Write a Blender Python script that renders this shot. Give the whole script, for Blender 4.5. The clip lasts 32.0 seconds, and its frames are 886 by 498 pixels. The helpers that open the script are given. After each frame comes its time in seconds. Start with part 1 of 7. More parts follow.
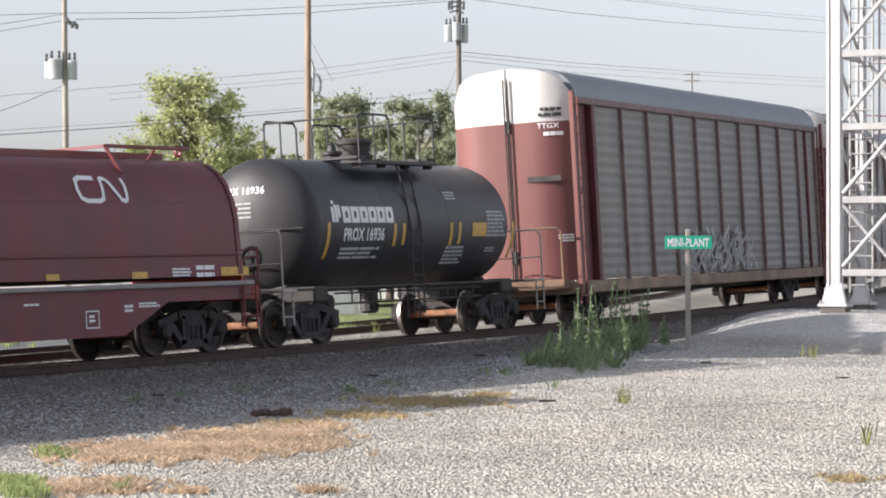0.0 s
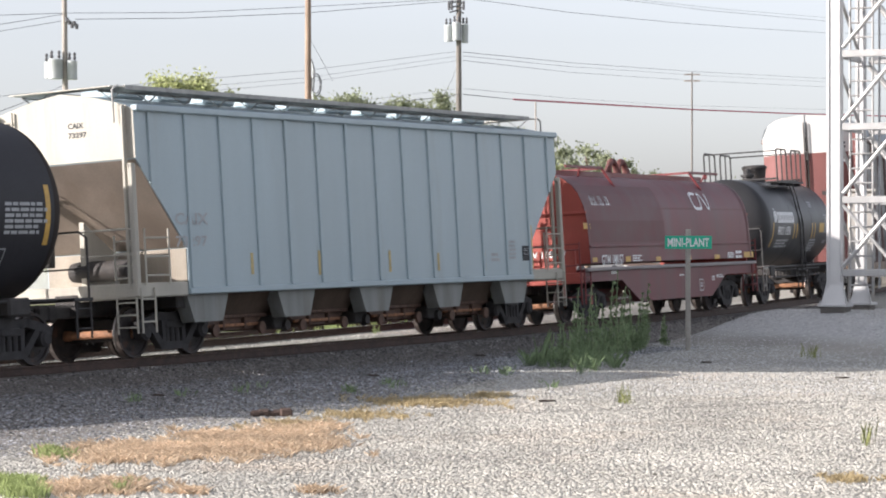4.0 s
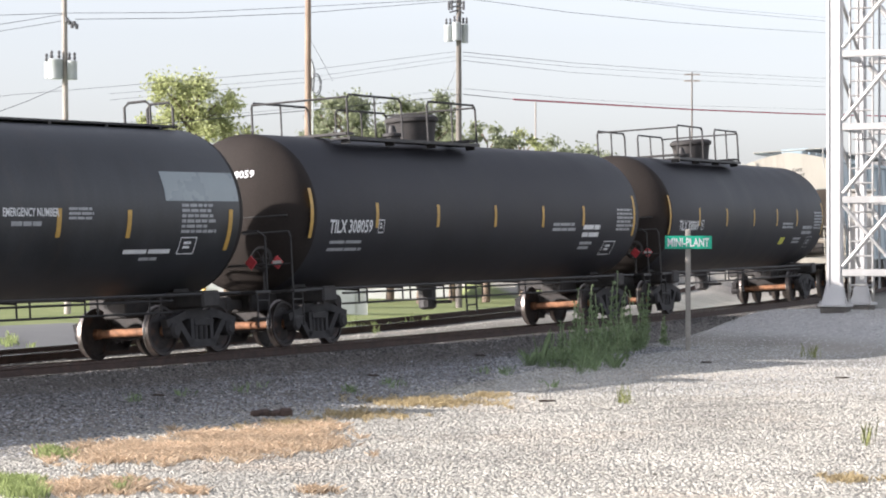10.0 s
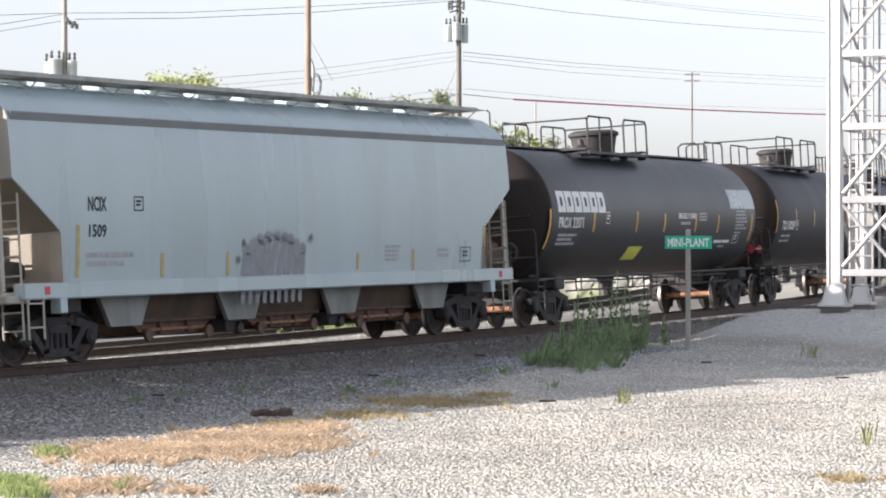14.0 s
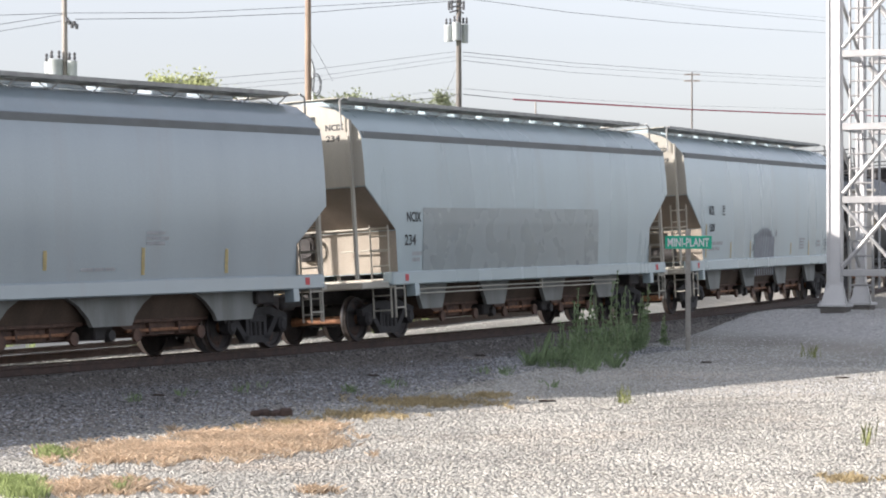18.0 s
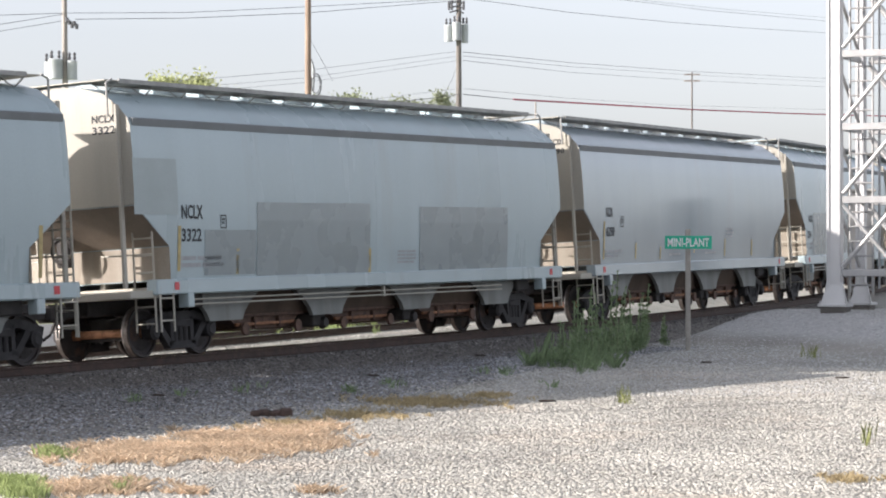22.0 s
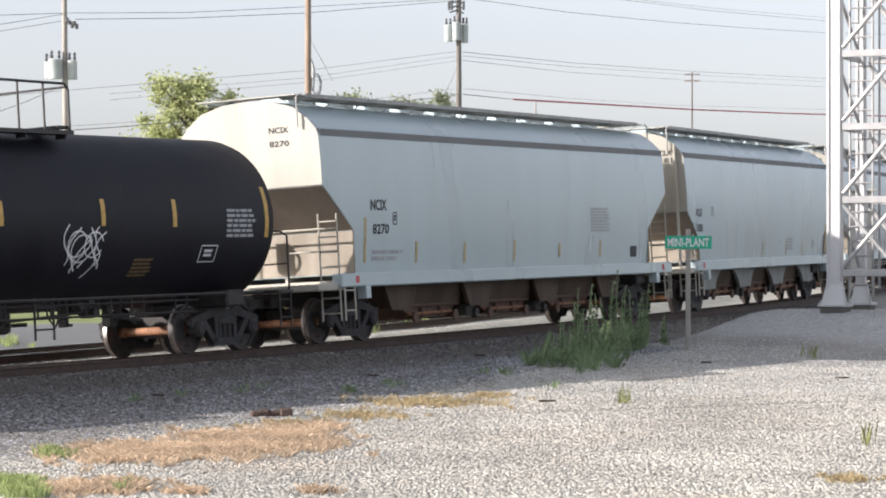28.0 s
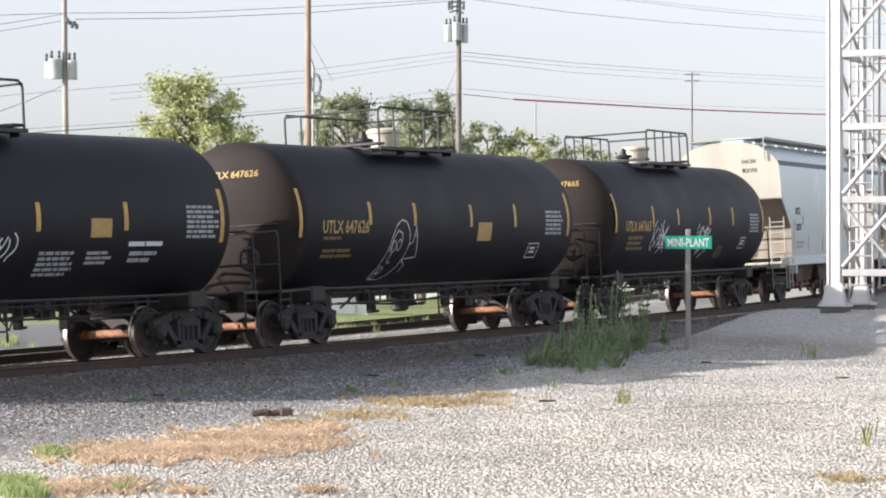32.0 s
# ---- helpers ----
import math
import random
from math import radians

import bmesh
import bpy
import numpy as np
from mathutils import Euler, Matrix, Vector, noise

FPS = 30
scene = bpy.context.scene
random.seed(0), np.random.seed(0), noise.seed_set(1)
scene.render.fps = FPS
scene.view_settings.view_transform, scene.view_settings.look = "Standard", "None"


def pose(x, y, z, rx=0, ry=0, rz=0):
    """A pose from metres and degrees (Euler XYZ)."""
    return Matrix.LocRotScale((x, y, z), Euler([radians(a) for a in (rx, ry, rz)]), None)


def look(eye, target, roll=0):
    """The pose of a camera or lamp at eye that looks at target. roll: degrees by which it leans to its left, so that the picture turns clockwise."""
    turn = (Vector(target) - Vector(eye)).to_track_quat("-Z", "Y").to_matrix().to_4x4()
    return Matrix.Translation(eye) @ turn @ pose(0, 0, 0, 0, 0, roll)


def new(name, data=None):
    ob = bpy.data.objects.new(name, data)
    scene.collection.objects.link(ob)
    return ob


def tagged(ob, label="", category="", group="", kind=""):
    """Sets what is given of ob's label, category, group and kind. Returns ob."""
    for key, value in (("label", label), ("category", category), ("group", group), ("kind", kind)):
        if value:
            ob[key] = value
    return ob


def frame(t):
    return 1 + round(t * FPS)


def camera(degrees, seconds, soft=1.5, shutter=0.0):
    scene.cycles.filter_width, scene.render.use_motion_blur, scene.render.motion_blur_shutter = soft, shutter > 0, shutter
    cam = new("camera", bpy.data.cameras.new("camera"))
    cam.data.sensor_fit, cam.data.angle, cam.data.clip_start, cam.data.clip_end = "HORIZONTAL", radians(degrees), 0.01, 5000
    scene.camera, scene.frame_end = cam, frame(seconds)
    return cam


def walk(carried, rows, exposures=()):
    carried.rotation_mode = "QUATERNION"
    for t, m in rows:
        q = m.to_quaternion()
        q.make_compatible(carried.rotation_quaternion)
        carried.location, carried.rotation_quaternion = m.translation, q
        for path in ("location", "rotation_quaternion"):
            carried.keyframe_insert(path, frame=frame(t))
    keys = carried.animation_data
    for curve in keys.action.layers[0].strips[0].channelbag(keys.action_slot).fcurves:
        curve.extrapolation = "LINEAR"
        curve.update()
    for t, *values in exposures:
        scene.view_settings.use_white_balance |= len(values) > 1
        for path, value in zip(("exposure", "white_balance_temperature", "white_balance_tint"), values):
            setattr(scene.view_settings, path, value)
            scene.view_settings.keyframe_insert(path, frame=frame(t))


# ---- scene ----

cam = camera(18.955, 32.0, soft=1.95)
EYE = pose(0, 0, 1.868, 90.164, 0, 0)
walk(cam, [(0.0, EYE), (32.0, EYE)], exposures=[(0.0, 0.80, 6260, 15), (2.0, 0.80, 6260, 15), (3.0, 0.88, 6260, 15), (8.0, 0.98, 6260, 15), (12.0, 1.13, 6260, 15), (14.0, 1.14, 6260, 15), (18.0, 0.98, 6260, 15), (23.0, 0.95, 6260, 15), (30.0, 0.89, 6260, 15), (32.0, 1.00, 6260, 15)])

# ---------------------------------------------------------------- light
SUN_TO = Vector((-2.70, -0.70, 1.0)).normalized()
world = bpy.data.worlds.new("world")
scene.world = world
world.use_nodes = True
wn = world.node_tree
sky = wn.nodes.new("ShaderNodeTexSky")
sky.sky_type, sky.sun_disc = "NISHITA", False
sky.sun_elevation = math.asin(SUN_TO.z)
sky.sun_rotation = math.atan2(SUN_TO.x, SUN_TO.y)
sky.air_density, sky.dust_density, sky.ozone_density = 1.0, 1.6, 2.2
wn.nodes["Background"].inputs["Strength"].default_value = 0.128
# summer haze: the blue is washed out
haze = wn.nodes.new("ShaderNodeHueSaturation")
haze.inputs["Saturation"].default_value = 0.27
wn.links.new(sky.outputs[0], haze.inputs["Color"])
wn.links.new(haze.outputs[0], wn.nodes["Background"].inputs["Color"])
sun = new("sun", bpy.data.lights.new("sun", "SUN"))
sun.data.energy, sun.data.angle, sun.data.color = 4.7, radians(0.6), (1.0, 0.92, 0.82)
sun.matrix_basis = look(SUN_TO * 100, (0, 0, 0))


# ---------------------------------------------------------------- materials
def material(name, base, rough=0.6, metal=0.0, vary=0.25, scale=3.0, grain=40.0, bump=0.0, dirt=None, dirt_amount=0.0,
             streak=False, piece=0.0, spec=0.5):
    """A painted or raw surface: base colour broken by two scales of noise, a dirt colour and fine relief."""
    m = bpy.data.materials.new(name)
    m.use_nodes = True
    n, k = m.node_tree.nodes, m.node_tree.links
    b = n["Principled BSDF"]
    b.inputs["Metallic"].default_value = metal
    b.inputs["Specular IOR Level"].default_value = spec
    tc = n.new("ShaderNodeTexCoord")
    mp = n.new("ShaderNodeMapping")
    k.new(tc.outputs["Object"], mp.inputs[0])
    if streak:
        mp.inputs["Scale"].default_value = (1.0, 1.0, 0.12)
    n1, n2 = n.new("ShaderNodeTexNoise"), n.new("ShaderNodeTexNoise")
    n1.inputs["Scale"].default_value, n2.inputs["Scale"].default_value = scale, grain
    n1.inputs["Detail"].default_value, n2.inputs["Detail"].default_value = 5, 3
    k.new(mp.outputs[0], n1.inputs[0])
    k.new(tc.outputs["Object"], n2.inputs[0])
    r1 = n.new("ShaderNodeValToRGB")
    lo, hi = 1 - vary, 1 + vary
    r1.color_ramp.elements[0].position, r1.color_ramp.elements[1].position = 0.3, 0.7
    r1.color_ramp.elements[0].color = (*[c * lo for c in base], 1)
    r1.color_ramp.elements[1].color = (*[min(1, c * hi) for c in base], 1)
    k.new(n1.outputs[0], r1.inputs[0])
    colour = r1.outputs[0]
    mx = n.new("ShaderNodeMix")
    mx.data_type, mx.blend_type = "RGBA", "OVERLAY"
    mx.inputs[0].default_value = min(1.0, vary * 1.2)
    k.new(colour, mx.inputs[6])
    k.new(n2.outputs[0], mx.inputs[7])
    colour = mx.outputs[2]
    if dirt:
        n3 = n.new("ShaderNodeTexNoise")
        n3.inputs["Scale"].default_value, n3.inputs["Detail"].default_value = scale * 0.6, 8
        n3.inputs["Roughness"].default_value = 0.7
        k.new(mp.outputs[0], n3.inputs[0])
        r3 = n.new("ShaderNodeMapRange")
        r3.inputs[1].default_value, r3.inputs[2].default_value = 0.62 - 0.3 * dirt_amount, 0.78
        r3.inputs[4].default_value = min(1.0, 0.35 + dirt_amount)
        k.new(n3.outputs[0], r3.inputs[0])
        m3 = n.new("ShaderNodeMix")
        m3.data_type = "RGBA"
        m3.inputs[7].default_value = (*dirt, 1)
        k.new(r3.outputs[0], m3.inputs[0])
        k.new(colour, m3.inputs[6])
        colour = m3.outputs[2]
    if piece:
        gi, hs = n.new("ShaderNodeNewGeometry"), n.new("ShaderNodeHueSaturation")
        mr = n.new("ShaderNodeMapRange")
        mr.inputs[3].default_value, mr.inputs[4].default_value = 1 - piece, 1 + piece
        k.new(gi.outputs["Random Per Island"], mr.inputs[0])
        k.new(mr.outputs[0], hs.inputs["Value"])
        k.new(colour, hs.inputs["Color"])
        colour = hs.outputs[0]
    k.new(colour, b.inputs["Base Color"])
    rr = n.new("ShaderNodeMapRange")
    rr.inputs[3].default_value, rr.inputs[4].default_value = max(0.03, rough - 0.12), min(1, rough + 0.12)
    k.new(n1.outputs[0], rr.inputs[0])
    k.new(rr.outputs[0], b.inputs["Roughness"])
    if bump:
        bp = n.new("ShaderNodeBump")
        bp.inputs["Strength"].default_value, bp.inputs["Distance"].default_value = bump, 0.02
        k.new(n2.outputs[0], bp.inputs["Height"])
        k.new(bp.outputs[0], b.inputs["Normal"])
    return m


RUST = (0.16, 0.075, 0.04)
M_BLACK_DEEP = material("tank_black_deep", (0.0105, 0.0105, 0.0155), 0.55, vary=0.3, scale=1.2, dirt=(0.03, 0.025, 0.021), dirt_amount=0.08, streak=True, spec=0.22)
M_BLACK = material("tank_black", (0.026, 0.026, 0.031), 0.56, vary=0.3, scale=1.2, dirt=(0.032, 0.028, 0.026), dirt_amount=0.12, streak=True, spec=0.26)
M_HEAD = material("tank_head_dusty", (0.027, 0.022, 0.0195), 0.75, vary=0.3, scale=1.0, dirt=(0.020, 0.018, 0.017), dirt_amount=0.3, streak=True, spec=0.2)
M_BLACK_OLD = material("tank_black_old", (0.030, 0.032, 0.036), 0.45, vary=0.35, scale=1.6, dirt=(0.07, 0.055, 0.045), dirt_amount=0.2, streak=True, spec=0.4)
M_FRAME = material("underframe_black", (0.036, 0.033, 0.032), 0.75, vary=0.4, scale=5, bump=0.2, dirt=(0.055, 0.04, 0.032), dirt_amount=0.35)
M_RAILING = material("railing_black", (0.03, 0.028, 0.028), 0.6, vary=0.3, scale=6)
M_WHEEL = material("wheel_steel", (0.042, 0.036, 0.035), 0.7, metal=0.1, vary=0.4, scale=6, dirt=RUST, dirt_amount=0.3)
M_TREAD = material("wheel_tread", (0.30, 0.27, 0.25), 0.42, metal=1.0, vary=0.25, scale=8)
M_TRUCK = material("truck_casting_dusty", (0.034, 0.032, 0.033), 0.8, vary=0.35, scale=5, bump=0.2, dirt=(0.035, 0.03, 0.028), dirt_amount=0.3)
M_AXLE = material("rusty_axle", (0.27, 0.13, 0.068), 0.8, vary=0.4, scale=8, bump=0.3)
M_GATE = material("gate_rust", (0.10, 0.060, 0.044), 0.8, vary=0.4, scale=6, bump=0.2)
M_GREY = material("hopper_grey", (0.375, 0.455, 0.475), 0.28, vary=0.07, scale=0.7, dirt=(0.30, 0.28, 0.25), dirt_amount=0.10, streak=True)
M_GREY_LIGHT = material("hopper_light_grey", (0.42, 0.50, 0.515), 0.30, vary=0.06, scale=0.8, dirt=(0.36, 0.33, 0.29), dirt_amount=0.08, streak=True)
M_GREY_DARK = material("roof_grey", (0.34, 0.34, 0.325), 0.7, vary=0.2, scale=4, dirt=(0.12, 0.10, 0.085), dirt_amount=0.3)
# concrete kept dark to stand for the shaded gap below the base plates
M_FOOTING = material("footing_shade_dark", (0.13, 0.12, 0.11), 0.9, vary=0.3, scale=4, bump=0.3, dirt=(0.07, 0.06, 0.05), dirt_amount=0.4)
# darker than the body paint: shade under the eave is in this grey
M_EAVE_SHADE = material("eave_shade_grey", (0.175, 0.19, 0.195), 0.6, vary=0.1, scale=2, dirt=(0.11, 0.10, 0.09), dirt_amount=0.2)
M_PATCH = material("patch_grey", (0.262, 0.303, 0.312), 0.28, vary=0.07, scale=1.4)
# brown grime, darkened further for the deep shade under the car
M_BAY = material("bay_grime_shade", (0.098, 0.071, 0.054), 0.75, vary=0.3, scale=1.6, dirt=(0.045, 0.03, 0.022), dirt_amount=0.5, streak=True, spec=0.25)
# grimy web paint, its grey lowered for the shade below the sill
M_WEB = material("web_shade_grey", (0.21, 0.22, 0.21), 0.65, vary=0.2, scale=2.2, dirt=(0.11, 0.085, 0.065), dirt_amount=0.45, streak=True)
# some dust, and the shade beneath the overhanging end, in one brown
M_SLOPE = material("slope_sheet_shade_dust", (0.21, 0.175, 0.145), 0.7, vary=0.2, scale=1.5, dirt=(0.16, 0.12, 0.09), dirt_amount=0.5, streak=True)
M_TAN_WALL = material("end_wall_dusty", (0.30, 0.265, 0.215), 0.7, vary=0.2, scale=2, dirt=(0.18, 0.14, 0.10), dirt_amount=0.4, streak=True)
M_PATCH_LIGHT = material("patch_pale_grey", (0.345, 0.40, 0.40), 0.5, vary=0.07, scale=1.4)
M_BLACK_MID = material("tank_black_mid", (0.0115, 0.0115, 0.0168), 0.58, vary=0.3, scale=1.2, dirt=(0.035, 0.03, 0.025), dirt_amount=0.1, streak=True, spec=0.22)
M_GREY_BLUE = material("hopper_blue_grey", (0.33, 0.41, 0.445), 0.4, vary=0.08, scale=0.9, dirt=(0.26, 0.27, 0.26), dirt_amount=0.15, streak=True)
M_GREY_GLOSS = material("hopper_grey_gloss", (0.305, 0.362, 0.388), 0.2, vary=0.06, scale=0.7, dirt=(0.30, 0.29, 0.27), dirt_amount=0.1, streak=True, spec=1.0)
M_END = material("hopper_end_dusty", (0.40, 0.38, 0.325), 0.6, vary=0.12, scale=1.4, dirt=(0.24, 0.21, 0.17), dirt_amount=0.3, streak=True)
M_HEAD_DARK = material("tank_head_black", (0.026, 0.026, 0.028), 0.5, vary=0.25, scale=1.0, dirt=(0.045, 0.04, 0.035), dirt_amount=0.2, streak=True, spec=0.4)
M_GRAFFITI = material("graffiti_mauve", (0.24, 0.255, 0.275), 0.6, vary=0.15, scale=5)
M_GRAFFITI_LINE = material("graffiti_pale", (0.33, 0.365, 0.385), 0.6, vary=0.12, scale=5)
M_MAROON = material("coil_maroon", (0.118, 0.019, 0.026), 0.5, vary=0.25, scale=1.2, dirt=(0.055, 0.016, 0.018), dirt_amount=0.35, streak=True)
M_MAROON_NEW = material("coil_red", (0.155, 0.028, 0.030), 0.5, vary=0.12, scale=1.4, dirt=(0.15, 0.04, 0.03), dirt_amount=0.15)
M_RACK_RED = material("rack_brown_red", (0.175, 0.062, 0.056), 0.6, vary=0.18, scale=1.5, dirt=(0.12, 0.05, 0.04), dirt_amount=0.3, streak=True)
M_RACK_POST = material("rack_post", (0.185, 0.13, 0.12), 0.65, vary=0.25, scale=3)
M_COIL_DARK = material("coil_dark_repaint", (0.095, 0.020, 0.024), 0.55, vary=0.15, scale=1.5)
M_RACK_STEEL = material("rack_galvanised", (0.205, 0.20, 0.19), 0.55, metal=0.2, vary=0.2, scale=1.6, dirt=(0.17, 0.15, 0.13), dirt_amount=0.5, streak=True)
M_RACK_ROOF = material("rack_roof", (0.17, 0.19, 0.21), 0.5, metal=0.3, vary=0.15, scale=1.5, dirt=(0.10, 0.09, 0.08), dirt_amount=0.25)
M_WHITE = material("white_paint", (0.55, 0.54, 0.52), 0.5, vary=0.05, scale=3)
M_CREAM = material("cream_paint", (0.52, 0.49, 0.39), 0.6, vary=0.12, scale=5)
M_WHITE_MARK = material("white_marking", (0.72, 0.73, 0.74), 0.6, vary=0.10, scale=6)
M_DIM_MARK = material("faded_marking", (0.36, 0.37, 0.38), 0.7, vary=0.15, scale=8)
M_DARK_MARK = material("dark_marking", (0.035, 0.038, 0.042), 0.7, vary=0.2, scale=8)
M_YELLOW_OLD = material("faded_reflector", (0.46, 0.37, 0.17), 0.6, vary=0.2, scale=8)
M_YELLOW = material("yellow_reflector", (0.52, 0.32, 0.07), 0.5, vary=0.15, scale=8)
M_GOLD = material("gold_marking", (0.43, 0.29, 0.10), 0.6, vary=0.12, scale=8)
M_GOLD_DIM = material("worn_gold_print", (0.17, 0.11, 0.045), 0.7, vary=0.2, scale=8)
M_LIME = material("lime_label", (0.52, 0.52, 0.08), 0.6, vary=0.15, scale=8)
M_REDMARK = material("red_label", (0.55, 0.06, 0.07), 0.5, vary=0.15, scale=8)
M_SILVER = material("tower_aluminium_paint", (0.50, 0.50, 0.50), 0.45, metal=0.15, vary=0.06, scale=2.5, dirt=(0.5, 0.47, 0.42), dirt_amount=0.15)
# the tower's paint again, with the bars' shading put into a darker grey
M_LATTICE = material("lattice_shaded", (0.36, 0.36, 0.355), 0.5, metal=0.2, vary=0.12, scale=3, dirt=(0.25, 0.22, 0.19), dirt_amount=0.2)
M_RAIL = material("rail_rust", (0.062, 0.038, 0.030), 0.75, vary=0.35, scale=6, bump=0.3)
M_RAILTOP = material("rail_head", (0.62, 0.61, 0.60), 0.12, metal=1.0, vary=0.1)
M_TIE = material("tie_wood", (0.06, 0.045, 0.036), 0.9, vary=0.4, scale=5, bump=0.6)
M_POLE = material("pole_wood", (0.27, 0.20, 0.15), 0.85, vary=0.3, scale=4, bump=0.4, streak=True)
M_POLE_GREY = material("pole_weathered", (0.33, 0.30, 0.27), 0.85, vary=0.25, scale=4, bump=0.4, streak=True)
M_POLE_DARK = material("pole_dark", (0.16, 0.145, 0.13), 0.85, vary=0.3, scale=4, bump=0.4, streak=True)
M_TRANS = material("transformer_grey", (0.42, 0.45, 0.45), 0.45, vary=0.08)
M_WIRE = material("wire_black", (0.09, 0.092, 0.098), 0.7, vary=0.1)
M_REDWIRE = material("red_cable", (0.42, 0.045, 0.075), 0.6, vary=0.1)
M_GREENSIGN = material("sign_green", (0.008, 0.40, 0.25), 0.45, vary=0.06, scale=5)
M_POST = material("sign_post_steel", (0.36, 0.34, 0.31), 0.6, metal=0.4, vary=0.15, scale=6)
M_BARK = material("bark", (0.16, 0.12, 0.09), 0.9, vary=0.35, scale=5, bump=0.6)


def leaf_material(name, a):
    m = material(name, a, 0.8, vary=0.22, scale=0.8, piece=0.3, spec=0.2)
    b = m.node_tree.nodes["Principled BSDF"]
    b.inputs["Subsurface Weight"].default_value = 0.0
    b.inputs["Transmission Weight"].default_value = 0.0
    n, k = m.node_tree.nodes, m.node_tree.links
    tl, mx = n.new("ShaderNodeBsdfTranslucent"), n.new("ShaderNodeMixShader")
    k.new(b.inputs["Base Color"].links[0].from_socket, tl.inputs["Color"])
    mx.inputs[0].default_value = 0.45
    k.new(b.outputs[0], mx.inputs[1])
    k.new(tl.outputs[0], mx.inputs[2])
    k.new(mx.outputs[0], n["Material Output"].inputs["Surface"])
    return m


# tree greens are paled: the haze of distance is put into them
M_LEAF = leaf_material("leaf_light_hazed", (0.41, 0.44, 0.225))
M_LEAF_DARK = leaf_material("leaf_dark_hazed", (0.28, 0.31, 0.20))
M_WEED = leaf_material("weed_green", (0.215, 0.285, 0.155))
M_STALK = leaf_material("weed_stalk", (0.30, 0.36, 0.22))
M_DRY = leaf_material("dry_grass", (0.56, 0.435, 0.31))
M_ASPHALT = material("asphalt", (0.13, 0.132, 0.132), 0.9, vary=0.12, scale=0.5, grain=30, bump=0.3)
M_SHED = material("shed_white", (0.68, 0.69, 0.68), 0.6, vary=0.06, scale=1.0)


# ---------------------------------------------------------------- mesh building
class Mesh:
    """Collects vertices and faces of one part; faces carry a material slot."""

    def __init__(self):
        self.v, self.f, self.s = [], [], []

    def add(self, verts, faces, slot=0):
        o = len(self.v)
        self.v.extend(tuple(p) for p in verts)
        self.f.extend(tuple(i + o for i in f) for f in faces)
        self.s.extend([slot] * len(faces))
        return self

    def box(self, x0, x1, y0, y1, z0, z1, slot=0, m=None, bevel=0.0):
        b = min(bevel, abs(x1 - x0) * 0.3, abs(y1 - y0) * 0.3, abs(z1 - z0) * 0.3)
        if b <= 0:
            p = [(x, y, z) for z in (z0, z1) for y in (y0, y1) for x in (x0, x1)]
            f = [(0, 2, 3, 1), (4, 5, 7, 6), (0, 1, 5, 4), (2, 6, 7, 3), (0, 4, 6, 2), (1, 3, 7, 5)]
        else:
            def ring(z, c):
                return [(x0 + c, y0, z), (x1 - c, y0, z), (x1, y0 + c, z), (x1, y1 - c, z), (x1 - c, y1, z), (x0 + c, y1, z), (x0, y1 - c, z), (x0, y0 + c, z)]

            def inner(z):
                return [(min(max(x, x0 + b), x1 - b), min(max(y, y0 + b), y1 - b), z) for x, y, _ in ring(z, b)]
            p = inner(z0) + ring(z0 + b, b) + ring(z1 - b, b) + inner(z1)
            f = [tuple(range(7, -1, -1)), tuple(range(24, 32))]
            for r in range(3):
                f += [(r * 8 + i, r * 8 + (i + 1) % 8, r * 8 + 8 + (i + 1) % 8, r * 8 + 8 + i) for i in range(8)]
        if m is not None:
            p = [m @ Vector(q) for q in p]
        return self.add(p, f, slot)

    def tube(self, pts, r, n=6, slot=0, cap=True, r2=None):
        pts = [Vector(p) for p in pts]
        rings = []
        up = None
        for i, p in enumerate(pts):
            d = (pts[min(i + 1, len(pts) - 1)] - pts[max(i - 1, 0)]).normalized()
            ref = Vector((0, 0, 1)) if abs(d.z) < 0.9 else Vector((1, 0, 0))
            a = d.cross(ref).normalized()
            if up is not None and a.dot(up) < 0:
                a = -a
            up = a
            b = d.cross(a)
            rad = r if r2 is None else r + (r2 - r) * i / max(1, len(pts) - 1)
            rings.append([p + (a * math.cos(t) + b * math.sin(t)) * rad for t in (2 * math.pi * j / n for j in range(n))])
        v = [q for g in rings for q in g]
        f = [(i * n + j, i * n + (j + 1) % n, (i + 1) * n + (j + 1) % n, (i + 1) * n + j) for i in range(len(pts) - 1) for j in range(n)]
        if cap:
            f += [tuple(range(n - 1, -1, -1)), tuple(range((len(pts) - 1) * n, len(pts) * n))]
        return self.add(v, f, slot)

    def loft(self, sections, slot=0, closed=True, caps=True, slots=None):
        n = len(sections[0])
        v = [p for s in sections for p in s]
        e = n if closed else n - 1
        for i in range(len(sections) - 1):
            f = [(i * n + j, i * n + (j + 1) % n, (i + 1) * n + (j + 1) % n, (i + 1) * n + j) for j in range(e)]
            if i == 0:
                base = len(self.v)
                self.v.extend(tuple(p) for p in v)
            self.f.extend(tuple(a + base for a in q) for q in f)
            self.s.extend([slots[j] if slots else slot for j in range(e)])
        if caps and closed:
            self.f += [tuple(base + j for j in range(n - 1, -1, -1)), tuple(base + (len(sections) - 1) * n + j for j in range(n))]
            self.s += [slot, slot]
        return self

    def spin(self, profile, axis="x", n=32, slot=0, centre=(0, 0, 0), slots=None):
        """Profile of (along, radius) turned round an axis."""
        c = Vector(centre)
        secs = []
        for a, r in profile:
            ring = []
            for j in range(n):
                t = 2 * math.pi * j / n
                u, w = r * math.cos(t), r * math.sin(t)
                ring.append(c + Vector({"x": (a, u, w), "y": (-u, a, w), "z": (u, w, a)}[axis]))
            secs.append(ring)
